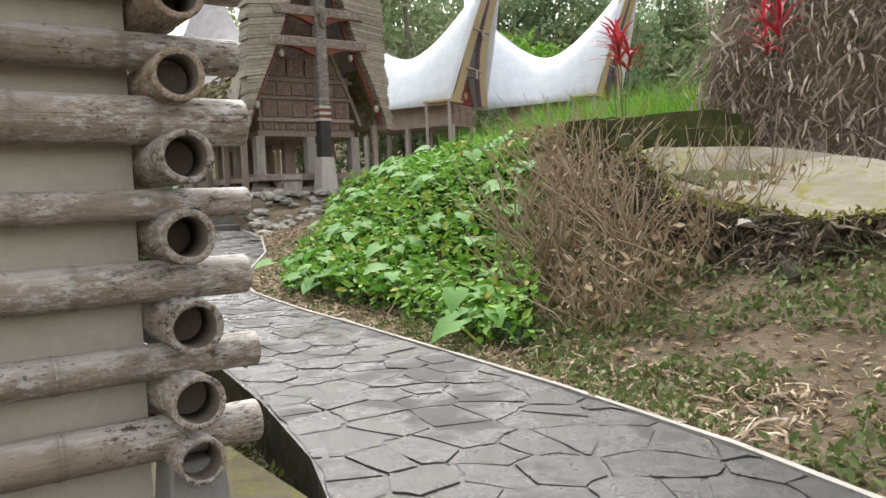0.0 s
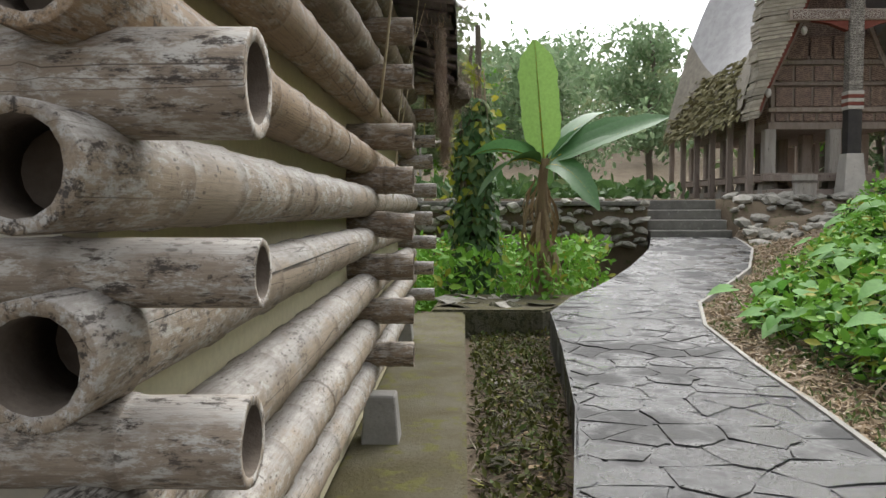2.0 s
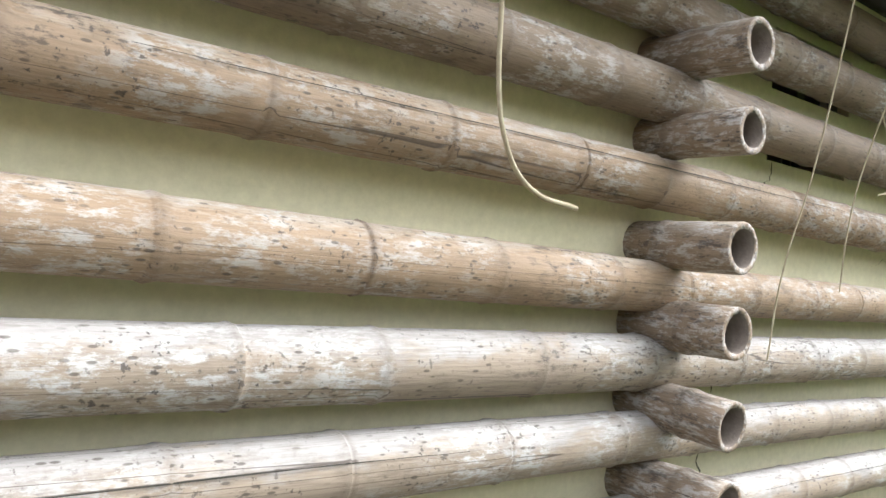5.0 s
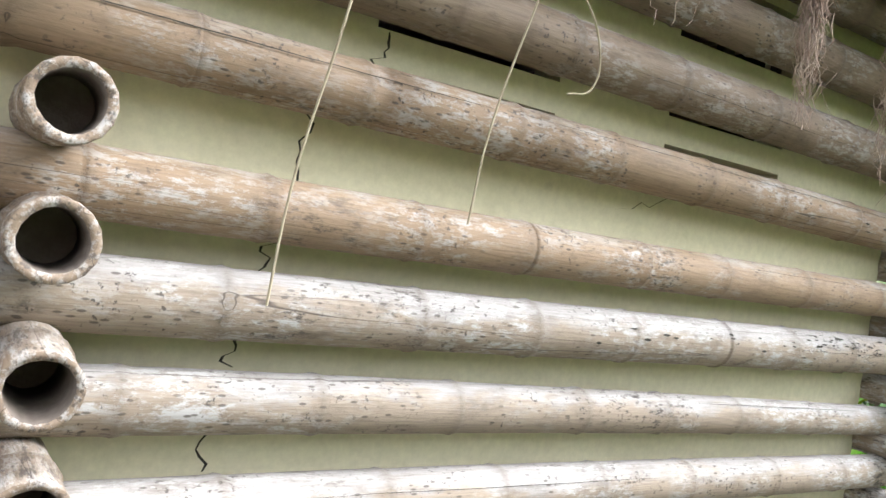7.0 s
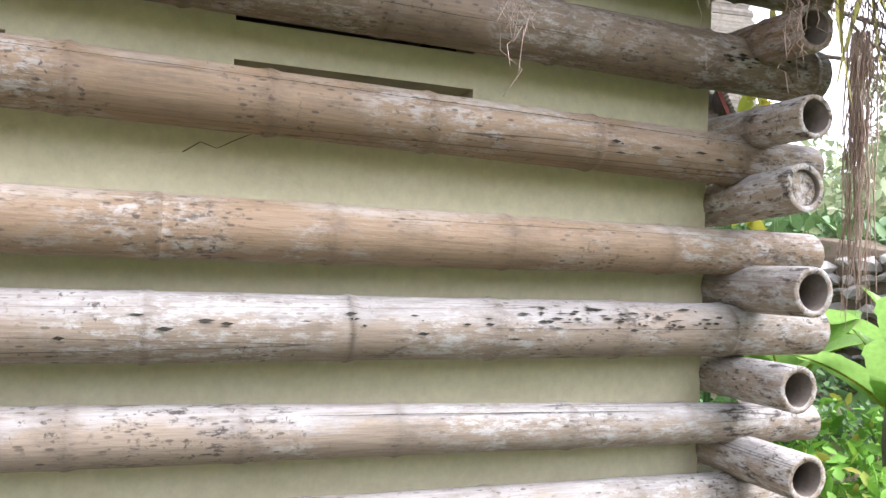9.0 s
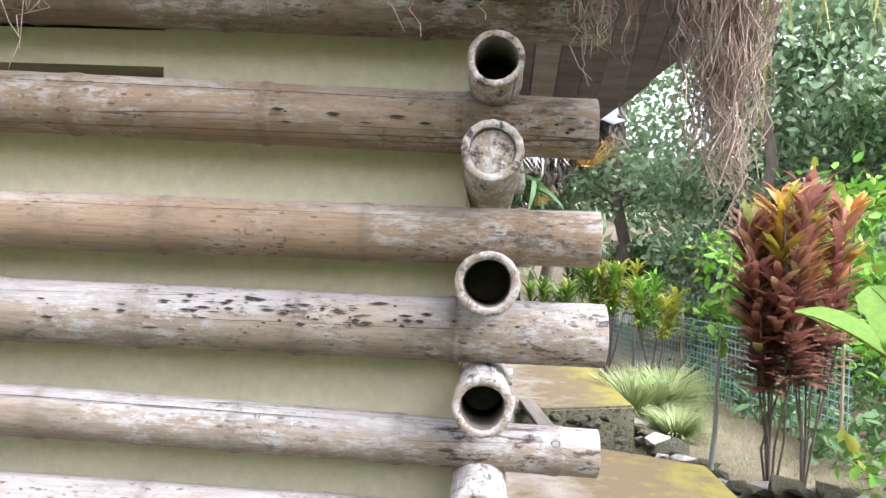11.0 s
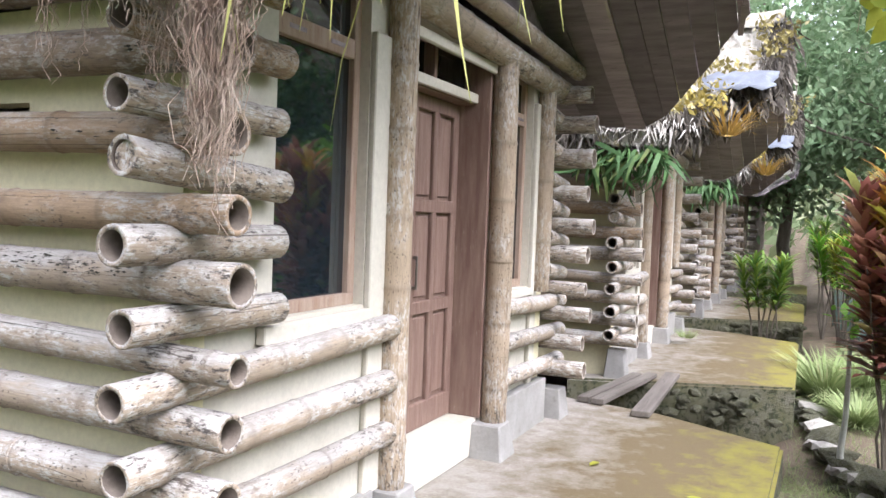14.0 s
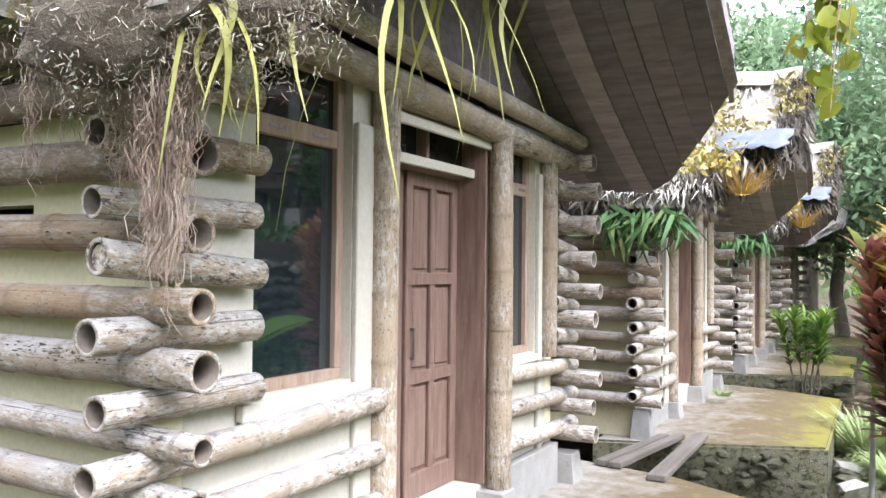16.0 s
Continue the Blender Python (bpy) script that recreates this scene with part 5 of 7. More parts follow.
def banana_leaf(parent, base, way, length, width, droop, mat, twist=0.0):
    """A long paddle leaf with a midrib, folded and drooping, torn along its edges."""
    d = Vector(way).normalized()
    side = d.cross(Vector((0, 0, 1))).normalized()
    side = Matrix.Rotation(twist, 3, d) @ side
    nor = side.cross(d)
    verts, faces = [], []
    n = 14
    for i in range(n + 1):
        s = i / n
        c = Vector(base) + d * length * s + Vector((0, 0, -droop * s * s * length))
        w = width * min(1.0, 0.18 + 3.2 * s) * (1 - max(0, s - 0.72) ** 2 * 11.5) if s > 0.08 else 0.02
        w = max(w, 0.01)
        j = 0.05 * width * math.sin(i * 2.7)
        verts += [c + side * (w + j) + nor * w * 0.25, c + side * w * 0.5 + nor * w * 0.16, c, c - side * w * 0.5 + nor * w * 0.16, c - side * (w + j) + nor * w * 0.25]
    for i in range(n):
        for e in range(4):
            a = 5 * i + e
            faces.append((a, a + 1, a + 6, a + 5))
    mesh_object("leaf", [tuple(v) for v in verts], faces, mat, parent, smooth=True)
    sticks("midrib", [tuple(Vector(base) + d * length * i / n + Vector((0, 0, -droop * (i / n) ** 2 * length - 0.008))) for i in range(n)], [tuple(Vector(base) + d * length * (i + 1) / n + Vector((0, 0, -droop * ((i + 1) / n) ** 2 * length - 0.008))) for i in range(n)], [0.018 * (1 - i / n) + 0.004 for i in range(n)], YELLOWGREEN, parent)


ban = empty("banana_plant", (4.0, -1.68, -0.2), label="tall banana plant with broad torn leaves", category="banana plant")
sticks("trunk", [(0, 0, 0)], [(0.0, -0.03, 2.15)], [0.13], surface("banana_trunk", (0.20, 0.13, 0.08), (0.30, 0.22, 0.13), (0.12, 0.16, 0.05), 5, 40, 0.8, 0.5, (3, 3, 0.4)), ban, pieces=6, kink=0.008, rs=rs, seg=12)
for way, ln, wd, dr, mt, tw in (((0.05, 0.08, 1.0), 1.75, 0.27, 0.0, BANANA, -1.0), ((0.0, -1.0, 0.75), 1.7, 0.24, 0.25, BANANA_DARK, 0.7), ((-0.2, -1.0, 0.5), 1.85, 0.24, 0.1, BANANA_DARK, 0.6), ((0.1, 0.9, 0.7), 1.3, 0.24, 0.5, BANANA_DARK, 0.4), ((-0.4, -0.35, 0.1), 1.0, 0.22, 0.8, BANANA_DARK, 0.5), ((0.5, -0.7, 1.0), 2.0, 0.22, 0.35, BANANA_DARK, 0.0), ((-0.3, 0.7, 0.5), 1.2, 0.2, 0.9, DARKGREEN, 0.3)):
    banana_leaf(ban, (0, -0.03, 2.05), way, ln, wd, dr, mt, tw)
m = 60
a = rs.uniform(0, 6.28, m)
cloud("dead_leaf", np.stack([np.cos(a) * 0.12, np.sin(a) * 0.12, rs.uniform(0.5, 1.9, m)], 1), np.stack([np.cos(a) * 0.3, np.sin(a) * 0.3, -np.ones(m)], 1), np.stack([np.cos(a), np.sin(a), np.zeros(m)], 1), rs.uniform(0.3, 0.7, m), STRAP, DRY, ban)
for bx, by, s in ((3.37, 3.67, 1.35), (3.75, 3.2, 1.2), (4.6, 2.6, 1.35), (3.9, 2.2, 1.1)):
    young = empty("young_banana_plant", (bx, by, -0.3), label="young banana plant with upright pale green leaves", category="banana plant", group="young banana plants")
    sticks("trunk", [(0, 0, 0)], [(0, 0, 0.75 * s)], [0.05], BANANA_DARK, young, pieces=3, seg=8)
    for q in range(6):
        an = 6.28 * q / 6 + 0.4
        banana_leaf(young, (0, 0, 0.68 * s), (math.cos(an) * 0.55, math.sin(an) * 0.55, 1.0 if q % 2 else 0.55), 1.0 * s, 0.155 * s, 0.3, BANANA, 0.5)
for by in (0.6, 1.6, 2.6):
    p = np.stack([rs.uniform(2.6, 6.5, 1500), by + rs.uniform(-0.9, 1.2, 1500), rs.uniform(-0.25, 0.35, 1500)], 1)
    tagged(cloud("garden_weeds", p, rand_dirs(rs, 1500, 0.2), rand_dirs(rs, 1500, 1.4), rs.uniform(0.06, 0.17, 1500), SMALL, GREEN), "leafy green weeds below the stone wall", "weeds", kind="stuff")
p = np.stack([rs.uniform(3.0, 8.5, 3200), rs.uniform(-3.0, 0.4, 3200), rs.uniform(-0.2, 0.75, 3200)], 1)
p = p[p[:, 1] > np.array([edge_y(LEFT_EDGE, v) for v in p[:, 0]]) + 0.35]
tagged(cloud("garden_weeds", p, rand_dirs(rs, len(p), 0.2), rand_dirs(rs, len(p), 1.4), rs.uniform(0.08, 0.2, len(p)), SMALL, GREEN), "leafy green weeds beside the banana plant", "weeds", kind="stuff")


def tree(at, height, spread, mat, label, leaf=0.22, n=7000, trunk=0.16, low=0.35, name="tree", lean=(0, 0), shape=SMALL):
    """A tapered trunk with limbs, and an uneven crown of many leaves in clumps."""
    t = empty(name, at, label=label, category="tree")
    top = Vector((lean[0], lean[1], height * 0.92))
    sticks("trunk", [(0, 0, -0.3)], [tuple(top)], [trunk], BARK, t, pieces=7, kink=0.01, rs=rs, seg=9)
    clumps, ss, ee, rad = [], [], [], []
    for k in range(26):
        f = rs.uniform(low, 1.0)
        base = top * f
        an = rs.uniform(0, 6.28)
        out = spread * rs.uniform(0.35, 1.0) * (1 - 0.55 * abs(f - 0.6))
        tip = base + Vector((math.cos(an) * out, math.sin(an) * out, rs.uniform(0.0, 0.35) * out + 0.2))
        ss.append(tuple(base)), ee.append(tuple(tip)), rad.append(trunk * 0.3 * (1.2 - f))
        clumps.append(tip)
        clumps.append(base + (tip - base) * 0.6)
    sticks("limb", ss, ee, rad, BARK, t, pieces=3, kink=0.03, rs=rs, seg=5)
    c = np.array([tuple(v) for v in clumps])[rs.randint(0, len(clumps), n)]
    off = rs.normal(0, 1, (n, 3)) * (spread * 0.17, spread * 0.17, spread * 0.10)
    cloud("crown", c + off, rand_dirs(rs, n, -0.2), rand_dirs(rs, n, 1.0), rs.uniform(0.6, 1.3, n) * leaf, shape, mat, t)
    return t


tree((0.2, 27.0, -0.8), 12.0, 5.0, FEATHER, "tall tree with feathery pale foliage", 0.26, 9000, 0.28)
tree((4.2, 21.0, -0.8), 10.5, 4.4, FEATHER, "broad garden tree with fine foliage", 0.24, 9000, 0.22)
tree((6.5, 16.0, -0.8), 9.0, 4.0, FEATHER, "broad garden tree with fine foliage", 0.22, 8000, 0.2)
tree((1.4, 23.0, -0.8), 8.0, 3.4, FEATHER, "leafy tree behind the last bungalow", 0.24, 6500, 0.22)
tree((8.5, 20.0, -0.2), 11.0, 4.5, FEATHER, "leafy tree in the garden", 0.26, 7000, 0.24)
tree((3.2, 30.0, -0.8), 13.0, 5.5, FEATHER, "tall tree with feathery pale foliage", 0.3, 8000, 0.3)
tree((-3.0, 30.0, -0.8), 12.0, 5.0, DARKGREEN, "dark tree behind the row", 0.3, 6000, 0.3)
tree((-1.0, -11.5, 3.0), 7.0, 3.2, GREEN, "green tree above the earth bank", 0.24, 5000, 0.18)
for k, (x, y) in enumerate(((24, 2), (27, -4), (30, 5), (24, 9), (34, -10), (36, -18), (40, -30), (44, -24), (33, 0), (22, 14), (40, -6), (29, -33), (36, -38))):
    tree((x, y, ground_z(x, y) - 0.2), rs.uniform(6, 9.5) + (2 if x > 33 else 0), rs.uniform(3.0, 4.4), (WOODS, FEATHER, GREEN)[k % 3], "leafy tree on the far slope", 0.34, 3600, 0.2, 0.25)


for k in range(16):
    x, y = 31 + 3.2 * k % 17, -25 - 2.6 * k + 5 * (k % 3)
    tree((x, y, ground_z(x, y) - 0.3), rs.uniform(13, 18), rs.uniform(4.0, 5.5), (WOODS, FEATHER)[k % 2], "tall feathery bamboo grove on the far slope", 0.42, 4200, 0.22, 0.15)
for k in range(9):
    x, y = 5.5 + 1.7 * (k % 4), 11.0 + 1.6 * k
    tree((x, y, ground_z(x, y) - 0.2), rs.uniform(2.6, 4.5), rs.uniform(1.3, 2.0), (GREEN, FEATHER, DARKGREEN)[k % 3], "leafy green bush behind the fence", 0.2, 2600, 0.06, 0.1, "garden_bush")
limb = empty("garden_tree", (3.3, 1.75, -0.25), label="thin garden tree with hanging roots and yellow-green vine leaves", category="tree")
sticks("trunk", [(0, 0, 0)], [(0.1, 0.1, 4.2)], [0.07], BARK, limb, pieces=6, kink=0.01, rs=rs, seg=8)
sticks("limb", [(0.05, 0.05, 3.3), (0.05, 0.05, 3.1)], [(-1.05, -0.1, 3.35), (-0.75, -0.2, 3.2)], [0.025, 0.02], BARK, limb, pieces=4, kink=0.02, rs=rs, seg=6)
ends = np.stack([-1.0 + rs.normal(0, 0.05, 9), -0.1 + rs.normal(0, 0.07, 9), rs.uniform(2.55, 2.95, 9)], 1)
sticks("vine", ends * (1, 1, 0) + (0.05, 0, 3.35), ends, [0.003] * 9, ROOT, limb, pieces=5, kink=0.012, rs=rs)
f = rs.rand(90, 1)
cloud("leaves", ends[rs.randint(0, 9, 40)] * (1 - f[:40]) + f[:40] * (-1.0, -0.1, 3.3) + rs.normal(0, 0.03, (40, 3)), rand_dirs(rs, 40, -1.0), rand_dirs(rs, 40, 0.2) + (-0.5, -0.8, 0), rs.uniform(0.07, 0.12, 40), HEART, YELLOWGREEN, limb)
sticks("limb", [(0.05, 0.05, 3.2)], [(-0.5, 0.9, 3.3)], [0.02], BARK, limb, pieces=3, kink=0.02, rs=rs, seg=6)
ends = np.stack([-0.48 + rs.normal(0, 0.09, 9), 0.85 + rs.normal(0, 0.07, 9), rs.uniform(1.6, 2.7, 9)], 1)
sticks("vine", ends * (1, 1, 0) + (0, 0, 3.28), ends, [0.003] * 9, ROOT, limb, pieces=5, kink=0.012, rs=rs)
cloud("leaves", ends[rs.randint(0, 9, 90)] * (1 - f) + f * (-0.48, 0.85, 3.3) + rs.normal(0, 0.04, (90, 3)), rand_dirs(rs, 90, -1.0), rand_dirs(rs, 90, 0.2) + (-0.5, -0.8, 0), rs.uniform(0.07, 0.13, 90), HEART, YELLOWGREEN, limb)
st = np.stack([-0.66 + rs.normal(0, 0.03, 90), -0.15 + rs.normal(0, 0.03, 90), np.full(90, 3.2)], 1)
sticks("root", st, st * (1, 1, 0) + np.stack([rs.normal(0, 0.03, 90), rs.normal(0, 0.03, 90), rs.uniform(1.4, 2.6, 90)], 1), rs.uniform(0.002, 0.006, 90), ROOT, limb, pieces=5, kink=0.012, rs=rs)


# the wooded hills: many clumps of leaves over the far ground
def woods(count, x0, x1, y0, y1, lo, hi, size):
    P, n = [], 0
    for k in range(count):
        x, y = rs.uniform(x0, x1), rs.uniform(y0, y1)
        if math.hypot(x, y) < 37:
            continue
        z = ground_z(x, y)
        r = rs.uniform(1.5, 3.2)
        hgt = rs.uniform(lo, hi)
        m = 46
        d = rand_dirs(rs, m)
        P.append(np.array((x, y, z + hgt)) + d * (r, r, hgt * 0.75) * rs.uniform(0.6, 1.05, (m, 1)))
    P = np.concatenate(P)
    n = len(P)
    return tagged(cloud("hill_woods", P, rand_dirs(rs, n), rand_dirs(rs, n, 1.0), rs.uniform(0.6, 1.3, n) * size, TINY, WOODS), "dense green woods on the far hills", "woods", kind="stuff")


woods(620, 36, 130, -120, 90, 2.5, 6.0, 1.25)
woods(430, -40, 60, 34, 120, 2.0, 5.0, 1.2)
woods(200, -60, 60, -130, -44, 2.5, 6.0, 1.3)

# ---- ivy-clad trunk at the corner ----
ivy = empty("ivy_trunk", (4.7, -0.75, -0.25), label="slender trunk smothered in dark ivy and dead roots", category="tree")
sticks("trunk", [(0, 0, 0), (0.1, 0.08, 0), (-0.08, 0.1, 0)], [(0.05, -0.05, 4.2), (0.15, 0.05, 3.9), (0.0, 0.2, 3.6)], [0.09, 0.06, 0.06], BARK, ivy, pieces=8, kink=0.008, rs=rs, seg=8)
n = 1500
an, zz = rs.uniform(0, 6.28, n), rs.uniform(0.1, 3.1, n)
rad = (0.16 + 0.30 * (1 - zz / 3.4)) * rs.uniform(0.6, 1.1, n)
cloud("ivy", np.stack([np.cos(an) * rad, np.sin(an) * rad, zz], 1), np.stack([np.cos(an) * 0.5, np.sin(an) * 0.5, -np.ones(n)], 1) + rs.normal(0, 0.3, (n, 3)), np.stack([np.cos(an), np.sin(an), np.full(n, 0.5)], 1), rs.uniform(0.07, 0.16, n), HEART, DARKGREEN, ivy)
n = 170
an = rs.uniform(0, 6.28, n)
st = np.stack([np.cos(an) * 0.14, np.sin(an) * 0.14, rs.uniform(1.8, 3.6, n)], 1)
sticks("root", st, st + np.stack([rs.normal(0, 0.06, n), rs.normal(0, 0.06, n), -rs.uniform(0.4, 1.3, n)], 1), rs.uniform(0.003, 0.008, n), ROOT, ivy, pieces=3, kink=0.03, rs=rs)
n = 260
cloud("yellow_leaves", np.stack([rs.normal(-0.05, 0.16, n), rs.normal(0.12, 0.16, n), rs.uniform(1.3, 3.6, n)], 1), rand_dirs(rs, n, -0.7), rand_dirs(rs, n, 0.5) + (-0.5, -0.2, 0), rs.uniform(0.06, 0.12, n), HEART, YELLOWGREEN, ivy)


# ---- what hangs from the eaves ----
def root_bunch(at, n, length, wide, name="root_bunch", label="bunch of thin brown roots hanging from the eaves", mat=None):
    q = empty(name, at, label=label, category="roots", group="hanging roots")
    ss = rs.normal(0, 1, (n, 3)) * (wide, wide * 0.6, 0.04)
    lg = length * (0.25 + 0.75 * rs.rand(n) ** 0.6)
    ee = ss * (0.22, 0.22, 1) + np.stack([rs.normal(0, 0.02, n), rs.normal(0, 0.02, n), -lg], 1)
    sticks("root", ss, ee, rs.uniform(0.0009, 0.0028, n), mat or ROOT, q, pieces=16, kink=0.026, rs=rs, seg=3)["kind"] = "stuff"
    return q


DARKROOT = surface("black_fibres", (0.035, 0.028, 0.022), (0.06, 0.05, 0.04), None, 9, 60, 0.95, 0.3)
root_bunch((0.63, -0.42, 2.38), 480, 0.74, 0.075)
root_bunch((0.66, -0.41, 2.3), 22, 0.82, 0.03)
root_bunch((0.42, -0.38, 2.28), 60, 0.4, 0.12)
root_bunch((-1.18, -0.43, 2.60), 90, 0.62, 0.03)
root_bunch((-0.72, -0.43, 2.60), 70, 0.70, 0.03)
root_bunch((0.02, -0.44, 2.4), 12, 0.45, 0.02)
root_bunch((0.2, -0.44, 2.28), 10, 0.3, 0.02)
root_bunch((-1.75, -0.44, 2.60), 14, 0.5, 0.1)
root_bunch((-0.25, -0.44, 2.45), 8, 0.45, 0.08)
# rotten moss and humus on the roof corner
n = 14000
along = rs.rand(n, 1) ** 1.0
a = along * np.array((0.62, 0.30, 0.16)) + rs.normal(0, 1, (n, 3)) * (0.11, 0.07, 0.10)
q = tagged(empty("roof_moss", (0.38, -0.55, 2.34)), "clump of brown moss and humus on the roof corner", "moss")
cloud("moss", a, rand_dirs(rs, n, -0.7), rand_dirs(rs, n, 0.4), rs.uniform(0.015, 0.04, n), FROND, leaf_material("brown_humus", (0.17, 0.135, 0.10), (0.34, 0.29, 0.22), (0.60, 0.60, 0.46), 0.95, 0.1), q)
n = 5200
a = rs.rand(n, 1) ** 0.9 * np.array((0.55, 0.26, 0.14)) + rs.normal(0, 1, (n, 3)) * (0.08, 0.055, 0.08) + (0.0, -0.04, 0.02)
a = a[[noise.noise(tuple(v * 7)) > 0.08 for v in a]]
n = len(a)
cloud("lichen", a, rand_dirs(rs, n, -0.6), rand_dirs(rs, n, 0.4), rs.uniform(0.010, 0.024, n), TINY, leaf_material("pale_lichen", (0.36, 0.35, 0.28), (0.50, 0.51, 0.41), (0.28, 0.25, 0.20), 0.95, 0.1), q)["kind"] = "stuff"
bm = bmesh.new()
bmesh.ops.create_icosphere(bm, subdivisions=3, radius=1)
for v in bm.verts:
    v.co = Vector((v.co.x * 0.38 + 0.24, v.co.y * 0.17 + 0.11 + 0.16 * v.co.x, v.co.z * 0.17 + 0.06 + 0.07 * v.co.x)) * (1 + 0.3 * noise.noise(v.co * 2.3))
part("humus", bm, surface("humus", (0.12, 0.095, 0.07), (0.18, 0.15, 0.11), (0.3, 0.29, 0.2), 14, 90, 0.95, 0.9, depth=0.02), q)
STRAPGREEN = leaf_material("strap_leaves", (0.30, 0.34, 0.10), (0.50, 0.45, 0.14), (0.42, 0.30, 0.18), 0.45, 0.35)
# strap leaves of the epiphytes that hang before the front
for cx, cy, cz, n, ln, mt in ((0.80, -0.40, 2.46, 13, 0.42, STRAPGREEN), (1.05, 0.3, 2.75, 7, 0.5, STRAPGREEN), (1.2, 0.75, 2.85, 6, 0.6, STRAPGREEN), (0.92, -0.15, 2.58, 3, 0.55, STRAPGREEN), (1.02, 0.12, 2.68, 2, 0.75, STRAPGREEN), (1.15, 0.55, 2.80, 3, 0.6, STRAPGREEN)):
    f = empty("strap_fern", (cx, cy, cz), label="yellow-green strap leaves hanging from the roof edge", category="fern", group="strap ferns")
    an = rs.uniform(0, 6.28, n)
    for k in range(n):
        d = Vector((math.cos(an[k]) * rs.uniform(0.25, 0.6), math.sin(an[k]) * rs.uniform(0.2, 0.5), rs.uniform(-0.05, 0.35)))
        verts, faces = [], []
        L = ln * rs.uniform(0.6, 1.2)
        sd = d.cross(Vector((0, 0, 1))).normalized()
        for i in range(9):
            s = i / 8
            c = d * L * (s - 0.35 * s * s) * 1.2 + Vector((0.05 * math.sin(5 * s + k), 0.04 * math.sin(4 * s + 2 * k), -1.15 * L * s * s))
            w = 0.012 * math.sin(math.pi * min(1, 0.12 + s * 0.88)) + 0.001
            verts += [tuple(c - sd * w), tuple(c + sd * w)]
        faces = [(2 * i, 2 * i + 1, 2 * i + 3, 2 * i + 2) for i in range(8)]
        mesh_object("leaf", verts, faces, mt, f, smooth=True)
# ferns, moss and plastic on the roofs of the row
PLASTIC = surface("torn_plastic_sheet", (0.16, 0.175, 0.20), (0.11, 0.12, 0.14), (0.23, 0.245, 0.27), 6, 40, 0.62, 0.2)
for k in (1, 2):
    y0 = PITCH * k
    n = 500
    d = rs.uniform(0, 0.8, n)
    pos = np.stack([rs.uniform(0.1, 1.25, n), y0 - 0.47 + d, np.interp(d, [v[0] for v in PROFILE], [v[1] for v in PROFILE]) + 0.27], 1)
    tagged(cloud("roof_moss_patch", pos, rand_dirs(rs, n, 0.3), rand_dirs(rs, n, 0.8), rs.uniform(0.05, 0.12, n), TINY, leaf_material("golden_moss", (0.28, 0.22, 0.05), (0.42, 0.34, 0.10), (0.5, 0.45, 0.25), 0.95, 0.1)), "golden moss on the thatch", "moss", kind="stuff")
    n = 130
    pos = np.stack([rs.uniform(0.0, 0.75, n), y0 - 0.5 + rs.normal(0, 0.06, n), 2.25 + rs.normal(0, 0.06, n)], 1)
    tagged(cloud("hanging_fern", pos, np.stack([rs.normal(0, 0.5, n), rs.normal(-0.3, 0.4, n), -rs.uniform(0.3, 1, n)], 1), rand_dirs(rs, n, 0.5), rs.uniform(0.2, 0.5, n), STRAP, DARKGREEN), "dark green ferns hanging from the eaves", "fern")
    n = 700
    pos = np.stack([rs.uniform(-1.0, 1.2, n), y0 - 0.5 + rs.normal(0, 0.05, n), 2.50 + rs.normal(0, 0.06, n)], 1)
    pos[:, 1] += np.maximum(0, pos[:, 0] - 0.8) * 1.3
    pos[:, 2] += np.maximum(0, pos[:, 0] - 0.8) * 0.4
    tagged(cloud("eave_fringe", pos, np.stack([rs.normal(0, 0.35, n), rs.normal(-0.1, 0.25, n), -np.ones(n)], 1), rand_dirs(rs, n) + (0, -0.8, 0), rs.uniform(0.08, 0.26, n), FROND, leaf_material("rotten_thatch", (0.05, 0.042, 0.035), (0.16, 0.14, 0.11), (0.36, 0.34, 0.3), 0.95, 0.05)), "rotten dark thatch hanging in shreds from the eaves", "thatch", kind="stuff")
    n = 1700
    d = rs.uniform(0.0, 2.4, n)
    pos = np.stack([np.array([rake(v) for v in d]) + rs.normal(-0.02, 0.07, n), y0 + MID - (2.52 - d) * 1.05, np.interp(d, [v[0] for v in PROFILE], [v[1] for v in PROFILE]) + rs.uniform(0.06, 0.26, n)], 1)
    tagged(cloud("ragged_straw", pos, np.stack([rs.normal(0.25, 0.3, n), rs.normal(-0.45, 0.3, n), -np.ones(n)], 1), rand_dirs(rs, n) + (0.8, 0, 0), rs.uniform(0.10, 0.36, n), FROND, leaf_material("ragged_straw_edge", (0.06, 0.05, 0.04), (0.15, 0.13, 0.10), (0.28, 0.255, 0.21), 0.95, 0.05)), "ragged grey straw hanging over the roof edge", "thatch", kind="stuff")
    n = 1600
    d = rs.uniform(0.05, 2.3, n)
    pos = np.stack([rs.uniform(-0.6, 1.0, n) * 0.8 + 0.5 * d, y0 + MID - (2.52 - d) * 1.05, np.interp(d, [v[0] for v in PROFILE], [v[1] for v in PROFILE]) + rs.uniform(0.2, 0.3, n)], 1)
    pos = pos[[noise.noise((v[0] * 2.2, v[1] * 2.2, 3)) > 0.0 for v in pos]]
    n = len(pos)
    tagged(cloud("roof_moss_patch", pos, rand_dirs(rs, n, 0.2), rand_dirs(rs, n, 0.8), rs.uniform(0.05, 0.13, n), TINY, leaf_material("dull_gold_moss", (0.22, 0.18, 0.06), (0.34, 0.29, 0.11), (0.42, 0.38, 0.22), 0.95, 0.1)), "dull gold moss grown over the straw", "moss", kind="stuff")
